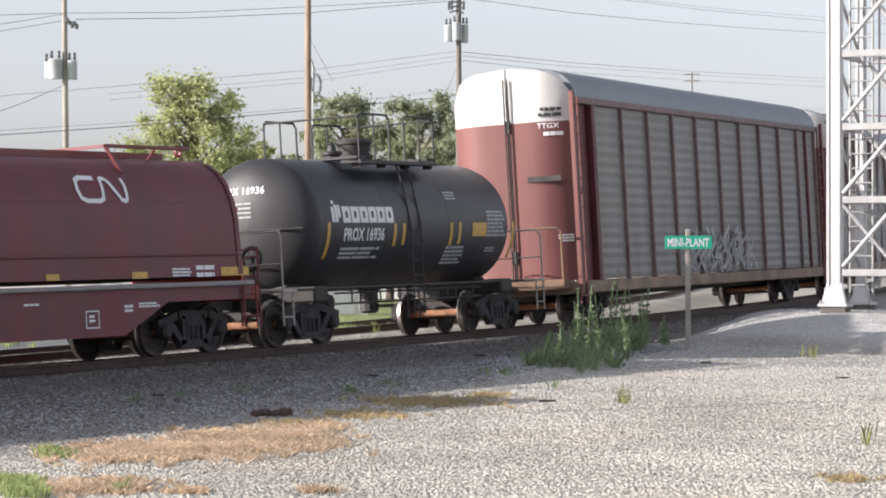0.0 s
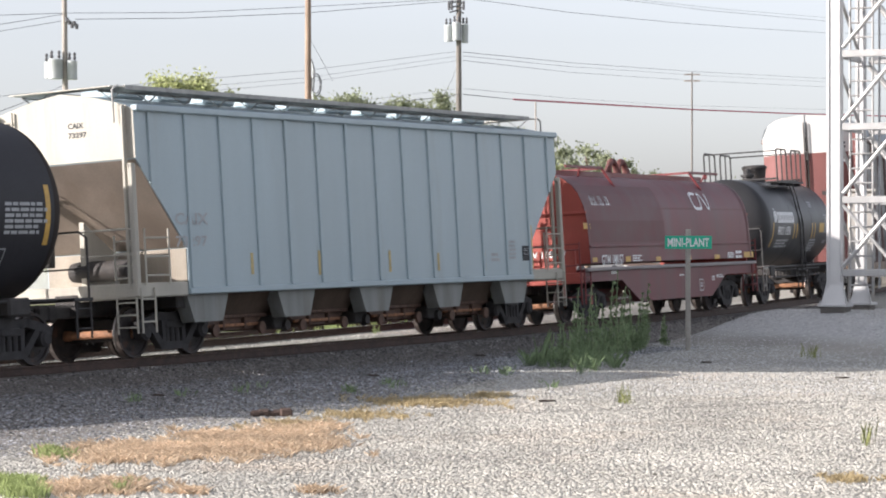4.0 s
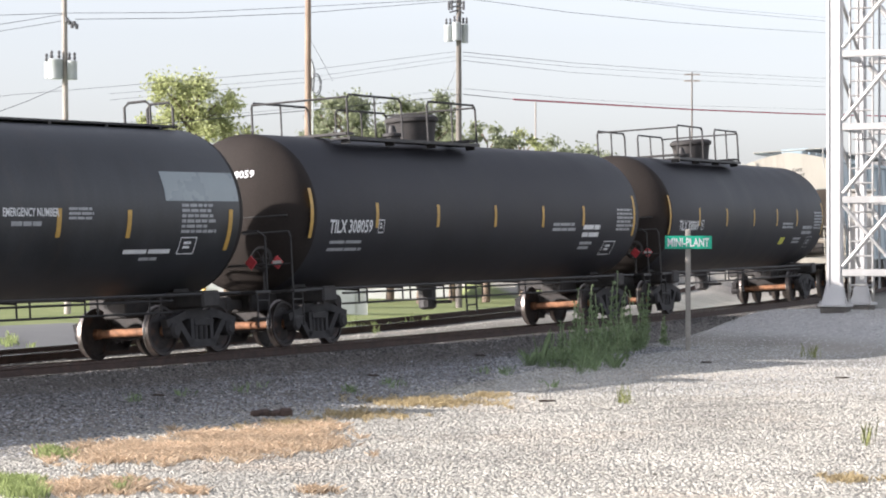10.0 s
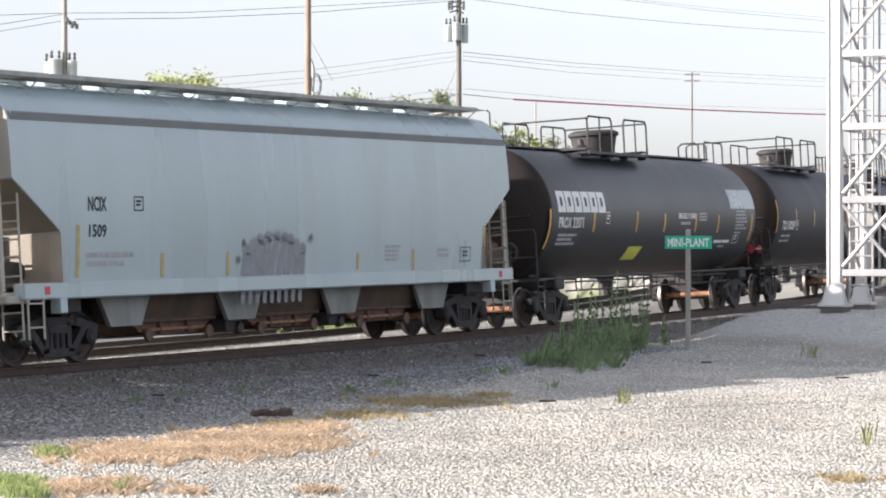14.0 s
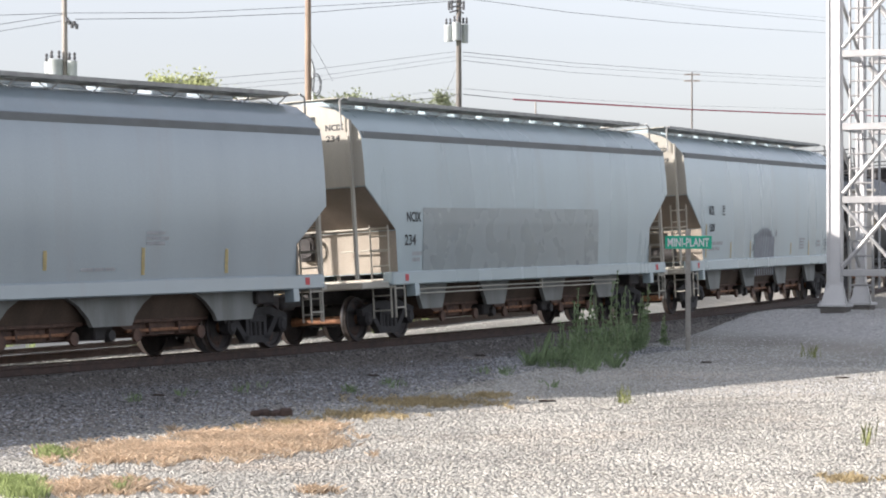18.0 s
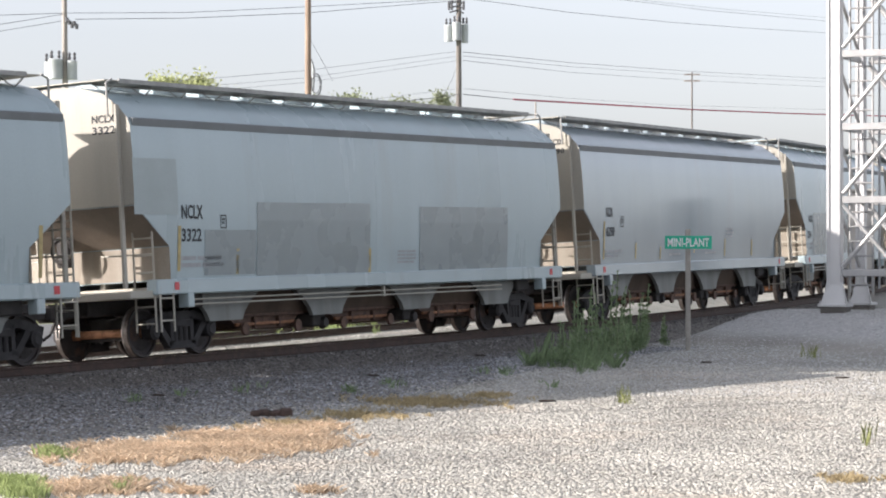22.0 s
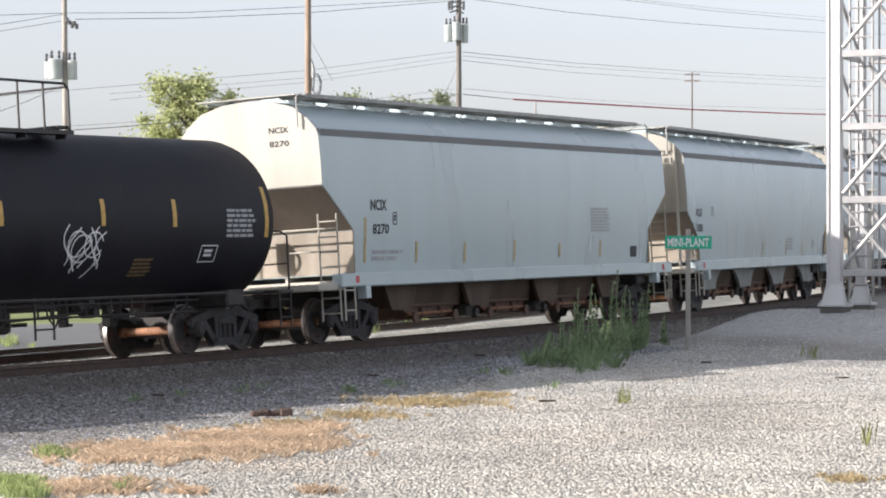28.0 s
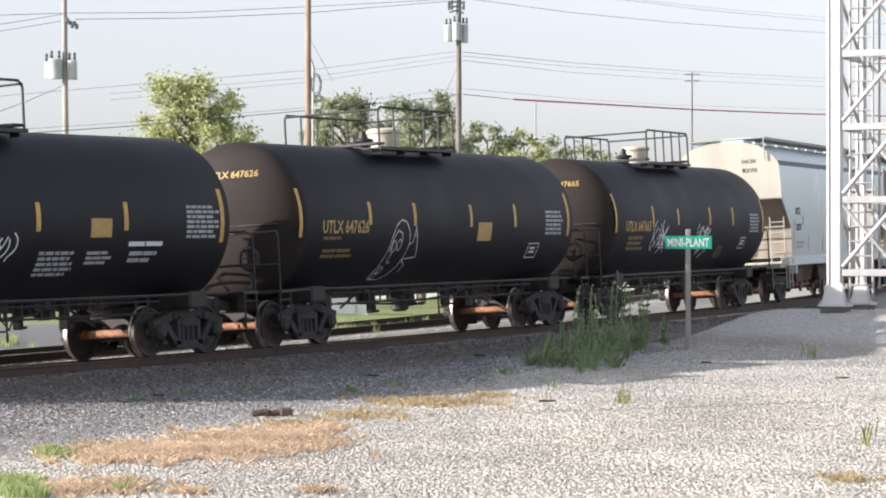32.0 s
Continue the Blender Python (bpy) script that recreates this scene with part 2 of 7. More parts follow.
        base = len(self.v)
        self.v.extend(tuple(p) for g in secs for p in g)
        for i in range(len(secs) - 1):
            self.f += [(base + i * n + j, base + i * n + (j + 1) % n, base + (i + 1) * n + (j + 1) % n, base + (i + 1) * n + j) for j in range(n)]
            self.s += [slots[i] if slots else slot] * n
        return self

    def data(self, name, mats, smooth=None):
        me = bpy.data.meshes.new(name)
        me.from_pydata(self.v, [], self.f)
        for m in mats:
            me.materials.append(m)
        if len(mats) > 1:
            me.polygons.foreach_set("material_index", self.s)
        if smooth is not None:
            me.polygons.foreach_set("use_smooth", [True] * len(self.f))
            me.set_sharp_from_angle(angle=radians(smooth))
        bm = bmesh.new()
        bm.from_mesh(me)
        bmesh.ops.recalc_face_normals(bm, faces=bm.faces)
        bm.to_mesh(me)
        bm.free()
        return me


def part(name, mesh, mats, parent=None, label="", at=None, smooth=None):
    mats = mats if isinstance(mats, (list, tuple)) else [mats]
    ob = new(name, mesh.data(name, mats, smooth) if isinstance(mesh, Mesh) else mesh)
    if at is not None:
        ob.matrix_basis = at
    if parent is not None:
        ob.parent = parent
    if label:
        ob["label"] = label
    return ob


def thing(name, label, category, group="", at=None, kind=""):
    ob = new(name)
    ob.empty_display_size = 0.3
    if at is not None:
        ob.matrix_basis = at
    return tagged(ob, label, category, group, kind)


# ---------------------------------------------------------------- the track's line
HEAD0, BEND, BEND2, GRADE, RAIL_Z = 0.53762, -0.0042671, -2.454e-6, 0.011493, -0.05
CANT = radians(3.2)  # the outer, near rail stands higher
TS = np.arange(-320.0, 320.01, 0.5)


def heading(s):
    s = np.clip(s, -160, 160)
    return HEAD0 + BEND * s + BEND2 * s * s


_th = heading((TS[1:] + TS[:-1]) / 2)
TX = np.concatenate([[0], np.cumsum(np.sin(_th) * 0.5)])
TY = np.concatenate([[0], np.cumsum(np.cos(_th) * 0.5)])
TX += -8.010 - np.interp(0, TS, TX)
TY += 45.236 - np.interp(0, TS, TY)


def on_track(s, side=0.0, up=0.0):
    """A point beside the track: metres along it, to its right, and above the rail heads."""
    h = float(heading(s))
    if abs(side) < 1.6:
        side, up = side * math.cos(CANT) - up * math.sin(CANT), side * math.sin(CANT) + up * math.cos(CANT)
    return Vector((float(np.interp(s, TS, TX)) + side * math.cos(h), float(np.interp(s, TS, TY)) - side * math.sin(h), GRADE * s + RAIL_Z + up))


def travelled(t):
    u = t - 16.0
    return 7.3156 * u + 0.00437 * u * u / 2 - 0.000172 * u ** 3


def track_coords(x, y):
    """Along and to the right of the track, for arrays of points."""
    x, y = np.asarray(x, float).ravel(), np.asarray(y, float).ravel()
    s = np.zeros(len(x))
    lat = np.zeros(len(x))
    for a in range(0, len(x), 4000):
        d = (x[a:a + 4000, None] - TX[None, ::4]) ** 2 + (y[a:a + 4000, None] - TY[None, ::4]) ** 2
        i = d.argmin(1) * 4
        h = heading(TS[i])
        dx, dy = x[a:a + 4000] - TX[i], y[a:a + 4000] - TY[i]
        s[a:a + 4000] = TS[i] + dx * np.sin(h) + dy * np.cos(h)
        lat[a:a + 4000] = dx * np.cos(h) - dy * np.sin(h)
    return s, lat


def siding(s):
    """Centre line of the second track, as metres beside the first."""
    return -3.2 - 0.072 * np.clip(s, -16, 100)


def mound(s, l):
    """Share of the pale rise beside the tower."""
    ramp = np.clip((s - 20.2 + 0.45 * (l - 5)) / 5.0, 0, 1)
    flank = 1 - (1 - np.clip((l - 3.05) / 2.0, 0, 1)) ** 1.8
    return ramp * ramp * (3 - 2 * ramp) * flank * np.clip((17.0 - l) / 9.0, 0, 1) * np.clip(1 - (s - 25.5) * 0.036, 0, 1)


def lot_dip(x, y):
    """Share of the shallow dip, thin of stones, that crosses the lot."""
    d = (np.asarray(y, float) - 37.9) * 0.862 - (np.asarray(x, float) - 1.74) * 0.507
    return np.exp(-(d / 0.22) ** 2) * np.clip((np.asarray(x, float) + 0.5) / 3.0, 0, 1)


def ground_height(x, y):
    x, y = np.asarray(x, float).ravel(), np.asarray(y, float).ravel()
    s, l = track_coords(x, y)
    sc = np.clip(s, -40, 90)
    bed = GRADE * sc + RAIL_Z
    near = -0.34 + 0.72 * GRADE * np.maximum(sc, 0) * np.clip((12 - l) / 5, 0, 1)
    far = np.where(y < 85, 0.0, -(y - 85) * 0.011)
    far = np.maximum(far, -2.0)
    lot = near + 0.0 * s
    a = np.abs(l)
    flat = bed - 0.166 + np.clip(l, -1.6, 1.75) * math.sin(CANT)
    shoulder = np.clip((a - 1.75) / 1.15, 0, 1)
    shoulder = shoulder * shoulder * (3 - 2 * shoulder)
    off = np.where(l > 0, lot, np.where(l > -9, bed - 0.45, far))
    blend = np.clip((-l - 4) / 8, 0, 1)
    off = np.where(l < -4, (bed - 0.45) * (1 - blend) + far * blend, off)
    z = flat * (1 - shoulder) + off * shoulder
    b2 = np.clip((np.abs(l - siding(s)) - 1.7) / 1.2, 0, 1)
    z = np.where(l < -1.5, np.maximum(z, (bed - 0.166) * (1 - b2) + z * b2), z)
    z = z + mound(s, l) * 0.69 - 0.03 * lot_dip(x, y)
    z = z + 0.004 * np.sin(x * 1.1 + 0.35 * y) * np.clip(a - 3, 0, 1)
    return z


def on_ground(px, py):
    """Where the sight line (across, down; tangents from the eye) meets the ground."""
    lo, hi = 8.0, 400.0
    for d in np.linspace(8, 400, 3000):
        if 1.868 + py * d <= float(ground_height([px * d], [d])[0]):
            return Vector((px * d, d, float(ground_height([px * d], [d])[0])))
    return Vector((px * hi, hi, 0))


def sight(px, py):
    """Tangents for a place in a 1568 x 882 view."""
    return (px - 784) / 4700.0, (454.45 - py) / 4700.0


# ---------------------------------------------------------------- ground
def grid_axis(parts):
    out = [parts[0][0]]
    for a, b, step in parts:
        n = max(1, round((b - a) / step))
        out += [a + (b - a) * (i + 1) / n for i in range(n)]
    return np.array(out)


def make_ground():
    gx = grid_axis([(-3000, -300, 300), (-300, -40, 20), (-40, -12, 2), (-12, 24, 0.35), (24, 60, 2), (60, 300, 20), (300, 3000, 300)])
    gy = grid_axis([(-2000, -200, 200), (-200, 10, 15), (10, 18, 1), (18, 100, 0.35), (100, 160, 3), (160, 400, 20), (400, 4000, 300)])
    X, Y = np.meshgrid(gx, gy)
    z = ground_height(X, Y)
    s, l = track_coords(X, Y)
    n = len(gx)
    me = bpy.data.meshes.new("ground")
    idx = (np.arange(len(gy) - 1)[:, None] * n + np.arange(n - 1)[None, :]).ravel()
    faces = np.stack([idx, idx + 1, idx + n + 1, idx + n], 1)
    me.from_pydata(np.stack([X.ravel(), Y.ravel(), z], 1).tolist(), [], faces.tolist())
    at = me.attributes.new("beside", "FLOAT", "POINT")
    at.data.foreach_set("value", l.astype(np.float32))
    at = me.attributes.new("along", "FLOAT", "POINT")
    at.data.foreach_set("value", s.astype(np.float32))
    at = me.attributes.new("beyond", "FLOAT", "POINT")
    at.data.foreach_set("value", (l - siding(s)).astype(np.float32))
    at = me.attributes.new("heaped", "FLOAT", "POINT")
    at.data.foreach_set("value", mound(s, l).astype(np.float32))
    me.polygons.foreach_set("use_smooth", [True] * len(faces))
    me.materials.append(ground_material())
    return tagged(new("ground", me), "pale crushed limestone lot with dark ballast shoulder and grass beyond the track", "ground", kind="structure")


def ground_material():
    m = bpy.data.materials.new("ground_gravel")
    m.use_nodes = True
    n, k = m.node_tree.nodes, m.node_tree.links
    b = n["Principled BSDF"]
    b.inputs["Roughness"].default_value = 0.95
    b.inputs["Specular IOR Level"].default_value = 0.2
    tc = n.new("ShaderNodeTexCoord")

    def noise_tex(scale, detail=4):
        t = n.new("ShaderNodeTexNoise")
        t.inputs["Scale"].default_value, t.inputs["Detail"].default_value = scale, detail
        k.new(tc.outputs["Object"], t.inputs[0])
        return t.outputs[0]

    def ramp(fac, stops):
        r = n.new("ShaderNodeValToRGB")
        while len(r.color_ramp.elements) < len(stops):
            r.color_ramp.elements.new(0.5)
        for e, (p, c) in zip(r.color_ramp.elements, stops):
            e.position, e.color = p, (*c, 1)
        k.new(fac, r.inputs[0])
        return r.outputs[0]

    def mix(fac, a, c, kind="MIX"):
        x = n.new("ShaderNodeMix")
        x.data_type, x.blend_type = "RGBA", kind
        if isinstance(fac, float):
            x.inputs[0].default_value = fac
        else:
            k.new(fac, x.inputs[0])
        k.new(a, x.inputs[6])
        k.new(c, x.inputs[7])
        return x.outputs[2]

    def span(value, a, c):
        r = n.new("ShaderNodeMapRange")
        r.inputs[1].default_value, r.inputs[2].default_value = a, c
        k.new(value, r.inputs[0])
        return r.outputs[0]

    def attr(name):
        a = n.new("ShaderNodeAttribute")
        a.attribute_name = name
        return a.outputs["Fac"]

    def add(a, c, amount):
        x = n.new("ShaderNodeMath")
        x.operation = "MULTIPLY_ADD"
        k.new(c, x.inputs[0])
        x.inputs[1].default_value = amount
        k.new(a, x.inputs[2])
        return x.outputs[0]

    vo = n.new("ShaderNodeTexVoronoi")
    vo.inputs["Scale"].default_value = 40
    k.new(tc.outputs["Object"], vo.inputs[0])
    stone = ramp(vo.outputs["Color"], [(0.0, (0.20, 0.19, 0.168)), (0.5, (0.31, 0.30, 0.27)), (1.0, (0.44, 0.43, 0.39))])
    broad = ramp(noise_tex(0.35, 6), [(0.30, (0.17, 0.16, 0.135)), (0.5, (0.26, 0.25, 0.22)), (0.68, (0.34, 0.32, 0.28))])
    lot = mix(0.5, stone, broad)
    ballast = ramp(vo.outputs["Color"], [(0.0, (0.06, 0.053, 0.047)), (0.6, (0.125, 0.112, 0.10)), (1.0, (0.29, 0.27, 0.245))])
    grass = ramp(noise_tex(0.6, 8), [(0.3, (0.13, 0.17, 0.06)), (0.7, (0.25, 0.27, 0.12))])
    side = add(attr("beside"), noise_tex(0.9, 5), 1.6)
    # ballast tone reaches the train's shadow edge, deepening that shade by colour
    colour = mix(span(add(side, attr("along"), 0.22), 7.0, 10.2), ballast, lot)
    fine = ramp(noise_tex(9.0, 5), [(0.3, (0.34, 0.34, 0.335)), (0.7, (0.47, 0.47, 0.46))])
    colour = mix(span(attr("heaped"), 0.12, 0.4), colour, fine)
    colour = mix(span(side, -1.2, -2.4), colour, lot)
    past = add(attr("beyond"), noise_tex(0.9, 5), 1.2)
    colour = mix(span(past, -1.6, -2.6), colour, grass)
    k.new(colour, b.inputs["Base Color"])
    bp = n.new("ShaderNodeBump")
    bp.inputs["Strength"].default_value, bp.inputs["Distance"].default_value = 0.25, 0.015
    k.new(vo.outputs["Distance"], bp.inputs["Height"])
    k.new(bp.outputs[0], b.inputs["Normal"])
    return m


make_ground()


# ---------------------------------------------------------------- track
def make_track():
    t = thing("railway_track", "two lines of rusty steel rails on dark wooden ties", "railway track", kind="structure")
    prof = [(-0.075, -0.18), (0.075, -0.18), (0.075, -0.168), (0.012, -0.15), (0.012, -0.045), (0.036, -0.038), (0.036, -0.006), (0.028, 0.0), (-0.028, 0.0), (-0.036, -0.006), (-0.036, -0.038), (-0.012, -0.045), (-0.012, -0.15), (-0.075, -0.168)]
    slots = [0, 0, 0, 0, 0, 0, 0, 1, 0, 0, 0, 0, 0, 0]
    rails = [(lambda s: 0.753), (lambda s: -0.753), (lambda s: float(siding(s)) + 0.753), (lambda s: float(siding(s)) - 0.753)]
    for off in rails:
        m = Mesh()
        secs = [[on_track(s, off(s) + a, b) for a, b in prof] for s in np.arange(-150, 150.1, 1.5)]
        m.loft(secs, slots=slots)
        part("rail", m, [M_RAIL, M_RAILTOP], t, smooth=35)
    tie = Mesh().box(-0.115, 0.115, -1.3, 1.3, -0.33, -0.165, bevel=0.012)
    me = tie.data("tie", [M_TIE])
    rnd = random.Random(4)
    for i in range(-40, 140):
        s = i * 0.52
        p = on_track(s, rnd.uniform(-0.03, 0.03))
        turn = 90 - math.degrees(float(heading(s)))
        part("tie", me, [], t, at=pose(p.x, p.y, p.z, -math.degrees(CANT), 0, turn + rnd.uniform(-1, 1)))
        if -20 < i < 110:
            p = on_track(s, float(siding(s)) + rnd.uniform(-0.03, 0.03))
            part("tie", me, [], t, at=pose(p.x, p.y, p.z, 0, 0, turn + 3.4 + rnd.uniform(-1, 1)))


make_track()


# ---------------------------------------------------------------- running gear
WHEEL_R = 0.457
ROLLING = []
CARS = []


def make_wheelset_mesh():
    m = Mesh()
    m.spin([(-1.0, 0.0), (-1.0, 0.07), (-0.8, 0.075), (-0.78, 0.1), (-0.62, 0.1), (-0.6, 0.08), (0, 0.075), (0.6, 0.08), (0.62, 0.1), (0.78, 0.1), (0.8, 0.075), (1.0, 0.07), (1.0, 0.0)], "y", 12, 2)
    for sg in (-1, 1):
        pr = [(0.82, 0.12), (0.81, 0.20), (0.765, 0.33), (0.79, 0.39), (0.825, 0.40), (0.825, WHEEL_R - 0.008), (0.80, WHEEL_R), (0.73, WHEEL_R + 0.004), (0.715, WHEEL_R + 0.028), (0.695, WHEEL_R + 0.024), (0.69, 0.40), (0.72, 0.38), (0.735, 0.2), (0.70, 0.12)]
        sl = [0, 0, 0, 0, 0, 0, 1, 1, 1, 0, 0, 0, 0]
        m.spin([(a * sg, r) for a, r in pr], "y", 36, slots=sl)
        for j in range(6):
            a = j * math.pi / 3
            m.tube([(0.29 * math.cos(a), sg * 0.79, 0.29 * math.sin(a)), (0.29 * math.cos(a), sg * 0.80, 0.29 * math.sin(a))], 0.025, 6, 0)
    return m.data("wheelset", [M_WHEEL, M_TREAD, M_AXLE], 40)


def make_sideframe_mesh(side):
    """Cast truck side frame with a window, spring nest and bearing ends."""
    m = Mesh()
    y0, y1 = sorted((side * 0.93, side * 1.07))
    # built as bars, so that the openings stay open
    def bar(a, b, w):
        d = Vector((b[0] - a[0], b[1] - a[1]))
        u = Vector((-d.y, d.x)).normalized() * w / 2
        q = [(a[0] + u.x, a[1] + u.y), (b[0] + u.x, b[1] + u.y), (b[0] - u.x, b[1] - u.y), (a[0] - u.x, a[1] - u.y)]
        m.add([(x, y0, z) for x, z in q] + [(x, y1, z) for x, z in q], [(3, 2, 1, 0), (4, 5, 6, 7), (0, 1, 5, 4), (1, 2, 6, 5), (2, 3, 7, 6), (3, 0, 4, 7)])
    bar((-1.10, 0.58), (-0.45, 0.74), 0.15)
    bar((1.10, 0.58), (0.45, 0.74), 0.15)
    bar((-0.50, 0.735), (0.50, 0.735), 0.15)
    bar((-0.72, 0.60), (-0.36, 0.20), 0.13)
    bar((0.72, 0.60), (0.36, 0.20), 0.13)
    bar((-0.42, 0.20), (0.42, 0.20), 0.14)
    bar((-0.31, 0.20), (-0.31, 0.72), 0.10)
    bar((0.31, 0.20), (0.31, 0.72), 0.10)
    for sg in (-1, 1):
        m.spin([(side * 0.90, 0.0), (side * 0.90, 0.15), (side * 1.10, 0.15), (side * 1.12, 0.11), (side * 1.14, 0.10), (side * 1.14, 0.0)], "y", 14, centre=(sg * 0.889, 0, 0.457))
    for dx in (-0.16, 0.0, 0.16):
        m.spin([(0.26, 0.065), (0.52, 0.065)], "z", 10, centre=(dx, side * 1.0, 0))
    m.box(-0.26, 0.26, y0 - 0.02, y1 + 0.02, 0.52, 0.66, bevel=0.02)
    return m.data("side_frame", [M_TRUCK], 40)


WHEELSET = make_wheelset_mesh()
SIDEFRAMES = {1: make_sideframe_mesh(1), -1: make_sideframe_mesh(-1)}


def add_truck(car, x, turn):
    m = Mesh()
    m.box(-0.22, 0.22, -1.0, 1.0, 0.50, 0.74, bevel=0.03)
    m.box(-0.85, 0.85, -0.06, 0.06, 0.40, 0.48)
    m.box(-0.75, -0.62, -0.8, 0.8, 0.32, 0.42)
    m.box(0.62, 0.75, -0.8, 0.8, 0.32, 0.42)
    m.spin([(0.70, 0.0), (0.70, 0.25), (0.86, 0.25), (0.86, 0.0)], "z", 16)
    truck = part("truck", m, M_FRAME, car, "four-wheeled cast steel truck, dark with grime", at=pose(x, 0, 0, 0, 0, turn))
    for sg in (-1, 1):
        part("side_frame", SIDEFRAMES[sg], [], truck)
    for dx in (-0.889, 0.889):
        w = part("wheelset", WHEELSET, [], truck, "dark wheels with bright treads on a rusty axle", at=pose(dx, 0, WHEEL_R))
        ROLLING.append((w, dx))
    return truck


def add_coupler(car, x, sg):
    m = Mesh()
    m.box(*sorted((x, x + sg * 0.55)), -0.09, 0.09, 0.78, 0.98, bevel=0.02)
    m.box(*sorted((x + sg * 0.45, x + sg * 0.78)), -0.17, 0.17, 0.72, 1.04, bevel=0.06)
    hose = [(x + sg * 0.1, 0.35, 0.8), (x + sg * 0.35, 0.33, 0.5), (x + sg * 0.75, 0.2, 0.42)]
    m.tube(hose, 0.025, 6)
    part("coupler", m, M_FRAME, car, "rusty knuckle coupler with an air hose")


def ladder(m, p, q, width, rungs, r=0.022, slot=0):
    """Ladder from p to q; width is a vector across it."""
    p, q, w = Vector(p), Vector(q), Vector(width)
    m.tube([p, q], r, 6, slot)
    m.tube([p + w, q + w], r, 6, slot)
    for i in range(rungs):
        a = p.lerp(q, (i + 0.5) / rungs)
        m.tube([a, a + w], r * 0.8, 5, slot)
    return m


# ---------------------------------------------------------------- markings
def text_mesh(body, height, width=None, extrude=0.0):
    cu = bpy.data.curves.new("lettering", "FONT")
    cu.body, cu.size, cu.resolution_u, cu.offset = body, 1.0, 2, 0.022
    ob = bpy.data.objects.new("lettering", cu)
    scene.collection.objects.link(ob)
    dg = bpy.context.evaluated_depsgraph_get()
    me = bpy.data.meshes.new_from_object(ob.evaluated_get(dg))
    bpy.data.objects.remove(ob)
    bpy.data.curves.remove(cu)
    v = np.array([w.co[:] for w in me.vertices])
    lo, hi = v.min(0), v.max(0)
    sc = height / (hi[1] - lo[1])
    sx = sc if width is None else width / (hi[0] - lo[0])
    pts = [((a[0] - lo[0]) * sx, (a[1] - lo[1]) * sc) for a in v]
    faces = [tuple(p.vertices) for p in me.polygons]
    bpy.data.meshes.remove(me)
    return pts, faces


def bars(u, v, w, h, lines, seed=1, fill=0.62, words=3):
    """Rows of short bars, for small print that cannot be read."""
    rnd = random.Random(seed)
    pts, faces = [], []
    step = h / lines
    for i in range(lines):
        x, top = u, v + h - i * step
        end = u + w * rnd.uniform(0.75, 1.0)
        while x < end - 0.02:
            ln = min(end - x, w / words * rnd.uniform(0.4, 1.0))
            q = [(x, top - step * fill), (x + ln, top - step * fill), (x + ln, top), (x, top)]
            faces.append(tuple(range(len(pts), len(pts) + 4)))
            pts += q
            x += ln + w * 0.03
    return pts, faces


def rect(u, v, w, h, skew=0.0, n=4):
    pts, faces = [], []
    for i in range(n + 1):
        f = i / n
        pts += [(u + skew * f, v + h * f), (u + w + skew * f, v + h * f)]
    faces = [(2 * i, 2 * i + 1, 2 * i + 3, 2 * i + 2) for i in range(n)]
    return pts, faces


def outline_rect(u, v, w, h, t):
    p, f = [], []
    for q in (rect(u, v, w, t), rect(u, v + h - t, w, t), rect(u, v + t, t, h - 2 * t), rect(u + w - t, v + t, t, h - 2 * t)):
        f += [tuple(i + len(p) for i in g) for g in q[1]]
        p += q[0]
    return p, f


def stroke(path, w):
    """A painted line along points."""
    pts, faces = [], []
    fine = []
    for p, q in zip(path[:-1], path[1:]):
        k = max(1, int(math.hypot(q[0] - p[0], q[1] - p[1]) / 0.07))
        fine += [(p[0] + (q[0] - p[0]) * j / k, p[1] + (q[1] - p[1]) * j / k) for j in range(k)]
    path = [Vector(p) for p in fine + [path[-1]]]
    for i, p in enumerate(path):
        d = (path[min(i + 1, len(path) - 1)] - path[max(i - 1, 0)]).normalized()
        u = Vector((-d.y, d.x)) * w / 2
        pts += [tuple(p + u), tuple(p - u)]
    faces = [(2 * i, 2 * i + 1, 2 * i + 3, 2 * i + 2) for i in range(len(path) - 1)]
    return pts, faces


def join(*flats):
    p, f = [], []
    for q in flats:
        f += [tuple(i + len(p) for i in g) for g in q[1]]
        p += list(q[0])
    return p, f


def block_word(u, v, letters, h, w):
    """A row of heavy rounded blocks standing for a company's mark."""
    out = []
    step = w / letters
    for i in range(letters):
        a = u + i * step
        g = step * 0.90
        out.append(join(rect(a, v, g * 0.35, h), rect(a + g * 0.65, v, g * 0.35, h), rect(a + g * 0.35, v + h * 0.72, g * 0.30, h * 0.28), rect(a + g * 0.35, v, g * 0.30, h * 0.28)))
    return join(*out)


def decal(name, flat, surface, mat, car, label=""):
    """Paint on a car: flat shape in (along, height) laid on the near side by surface(u, v) -> point."""
    m = Mesh()
    m.add([surface(u, v) for u, v in flat[0]], flat[1])
    me = bpy.data.meshes.new(name)
    me.from_pydata(m.v, [], m.f)
    me.materials.append(mat)
    return part(name, me, [], car, label)


def on_cylinder(radius, zc, lift=0.006):
    def f(u, v):
        a = (v - zc) / radius
        r = radius + lift
        return (u, -r * math.cos(a), zc + r * math.sin(a))
    return f


M_CHALK = material("graffiti_chalk", (0.40, 0.40, 0.39), 0.7, vary=0.25, scale=6)
COLOURS = {"F": M_CHALK, "W": M_WHITE_MARK, "D": M_DIM_MARK, "K": M_DARK_MARK, "G": M_GOLD, "Y": M_YELLOW, "L": M_LIME, "C": M_COIL_DARK, "P": M_PATCH, "Q": M_PATCH_LIGHT, "R": M_REDMARK}


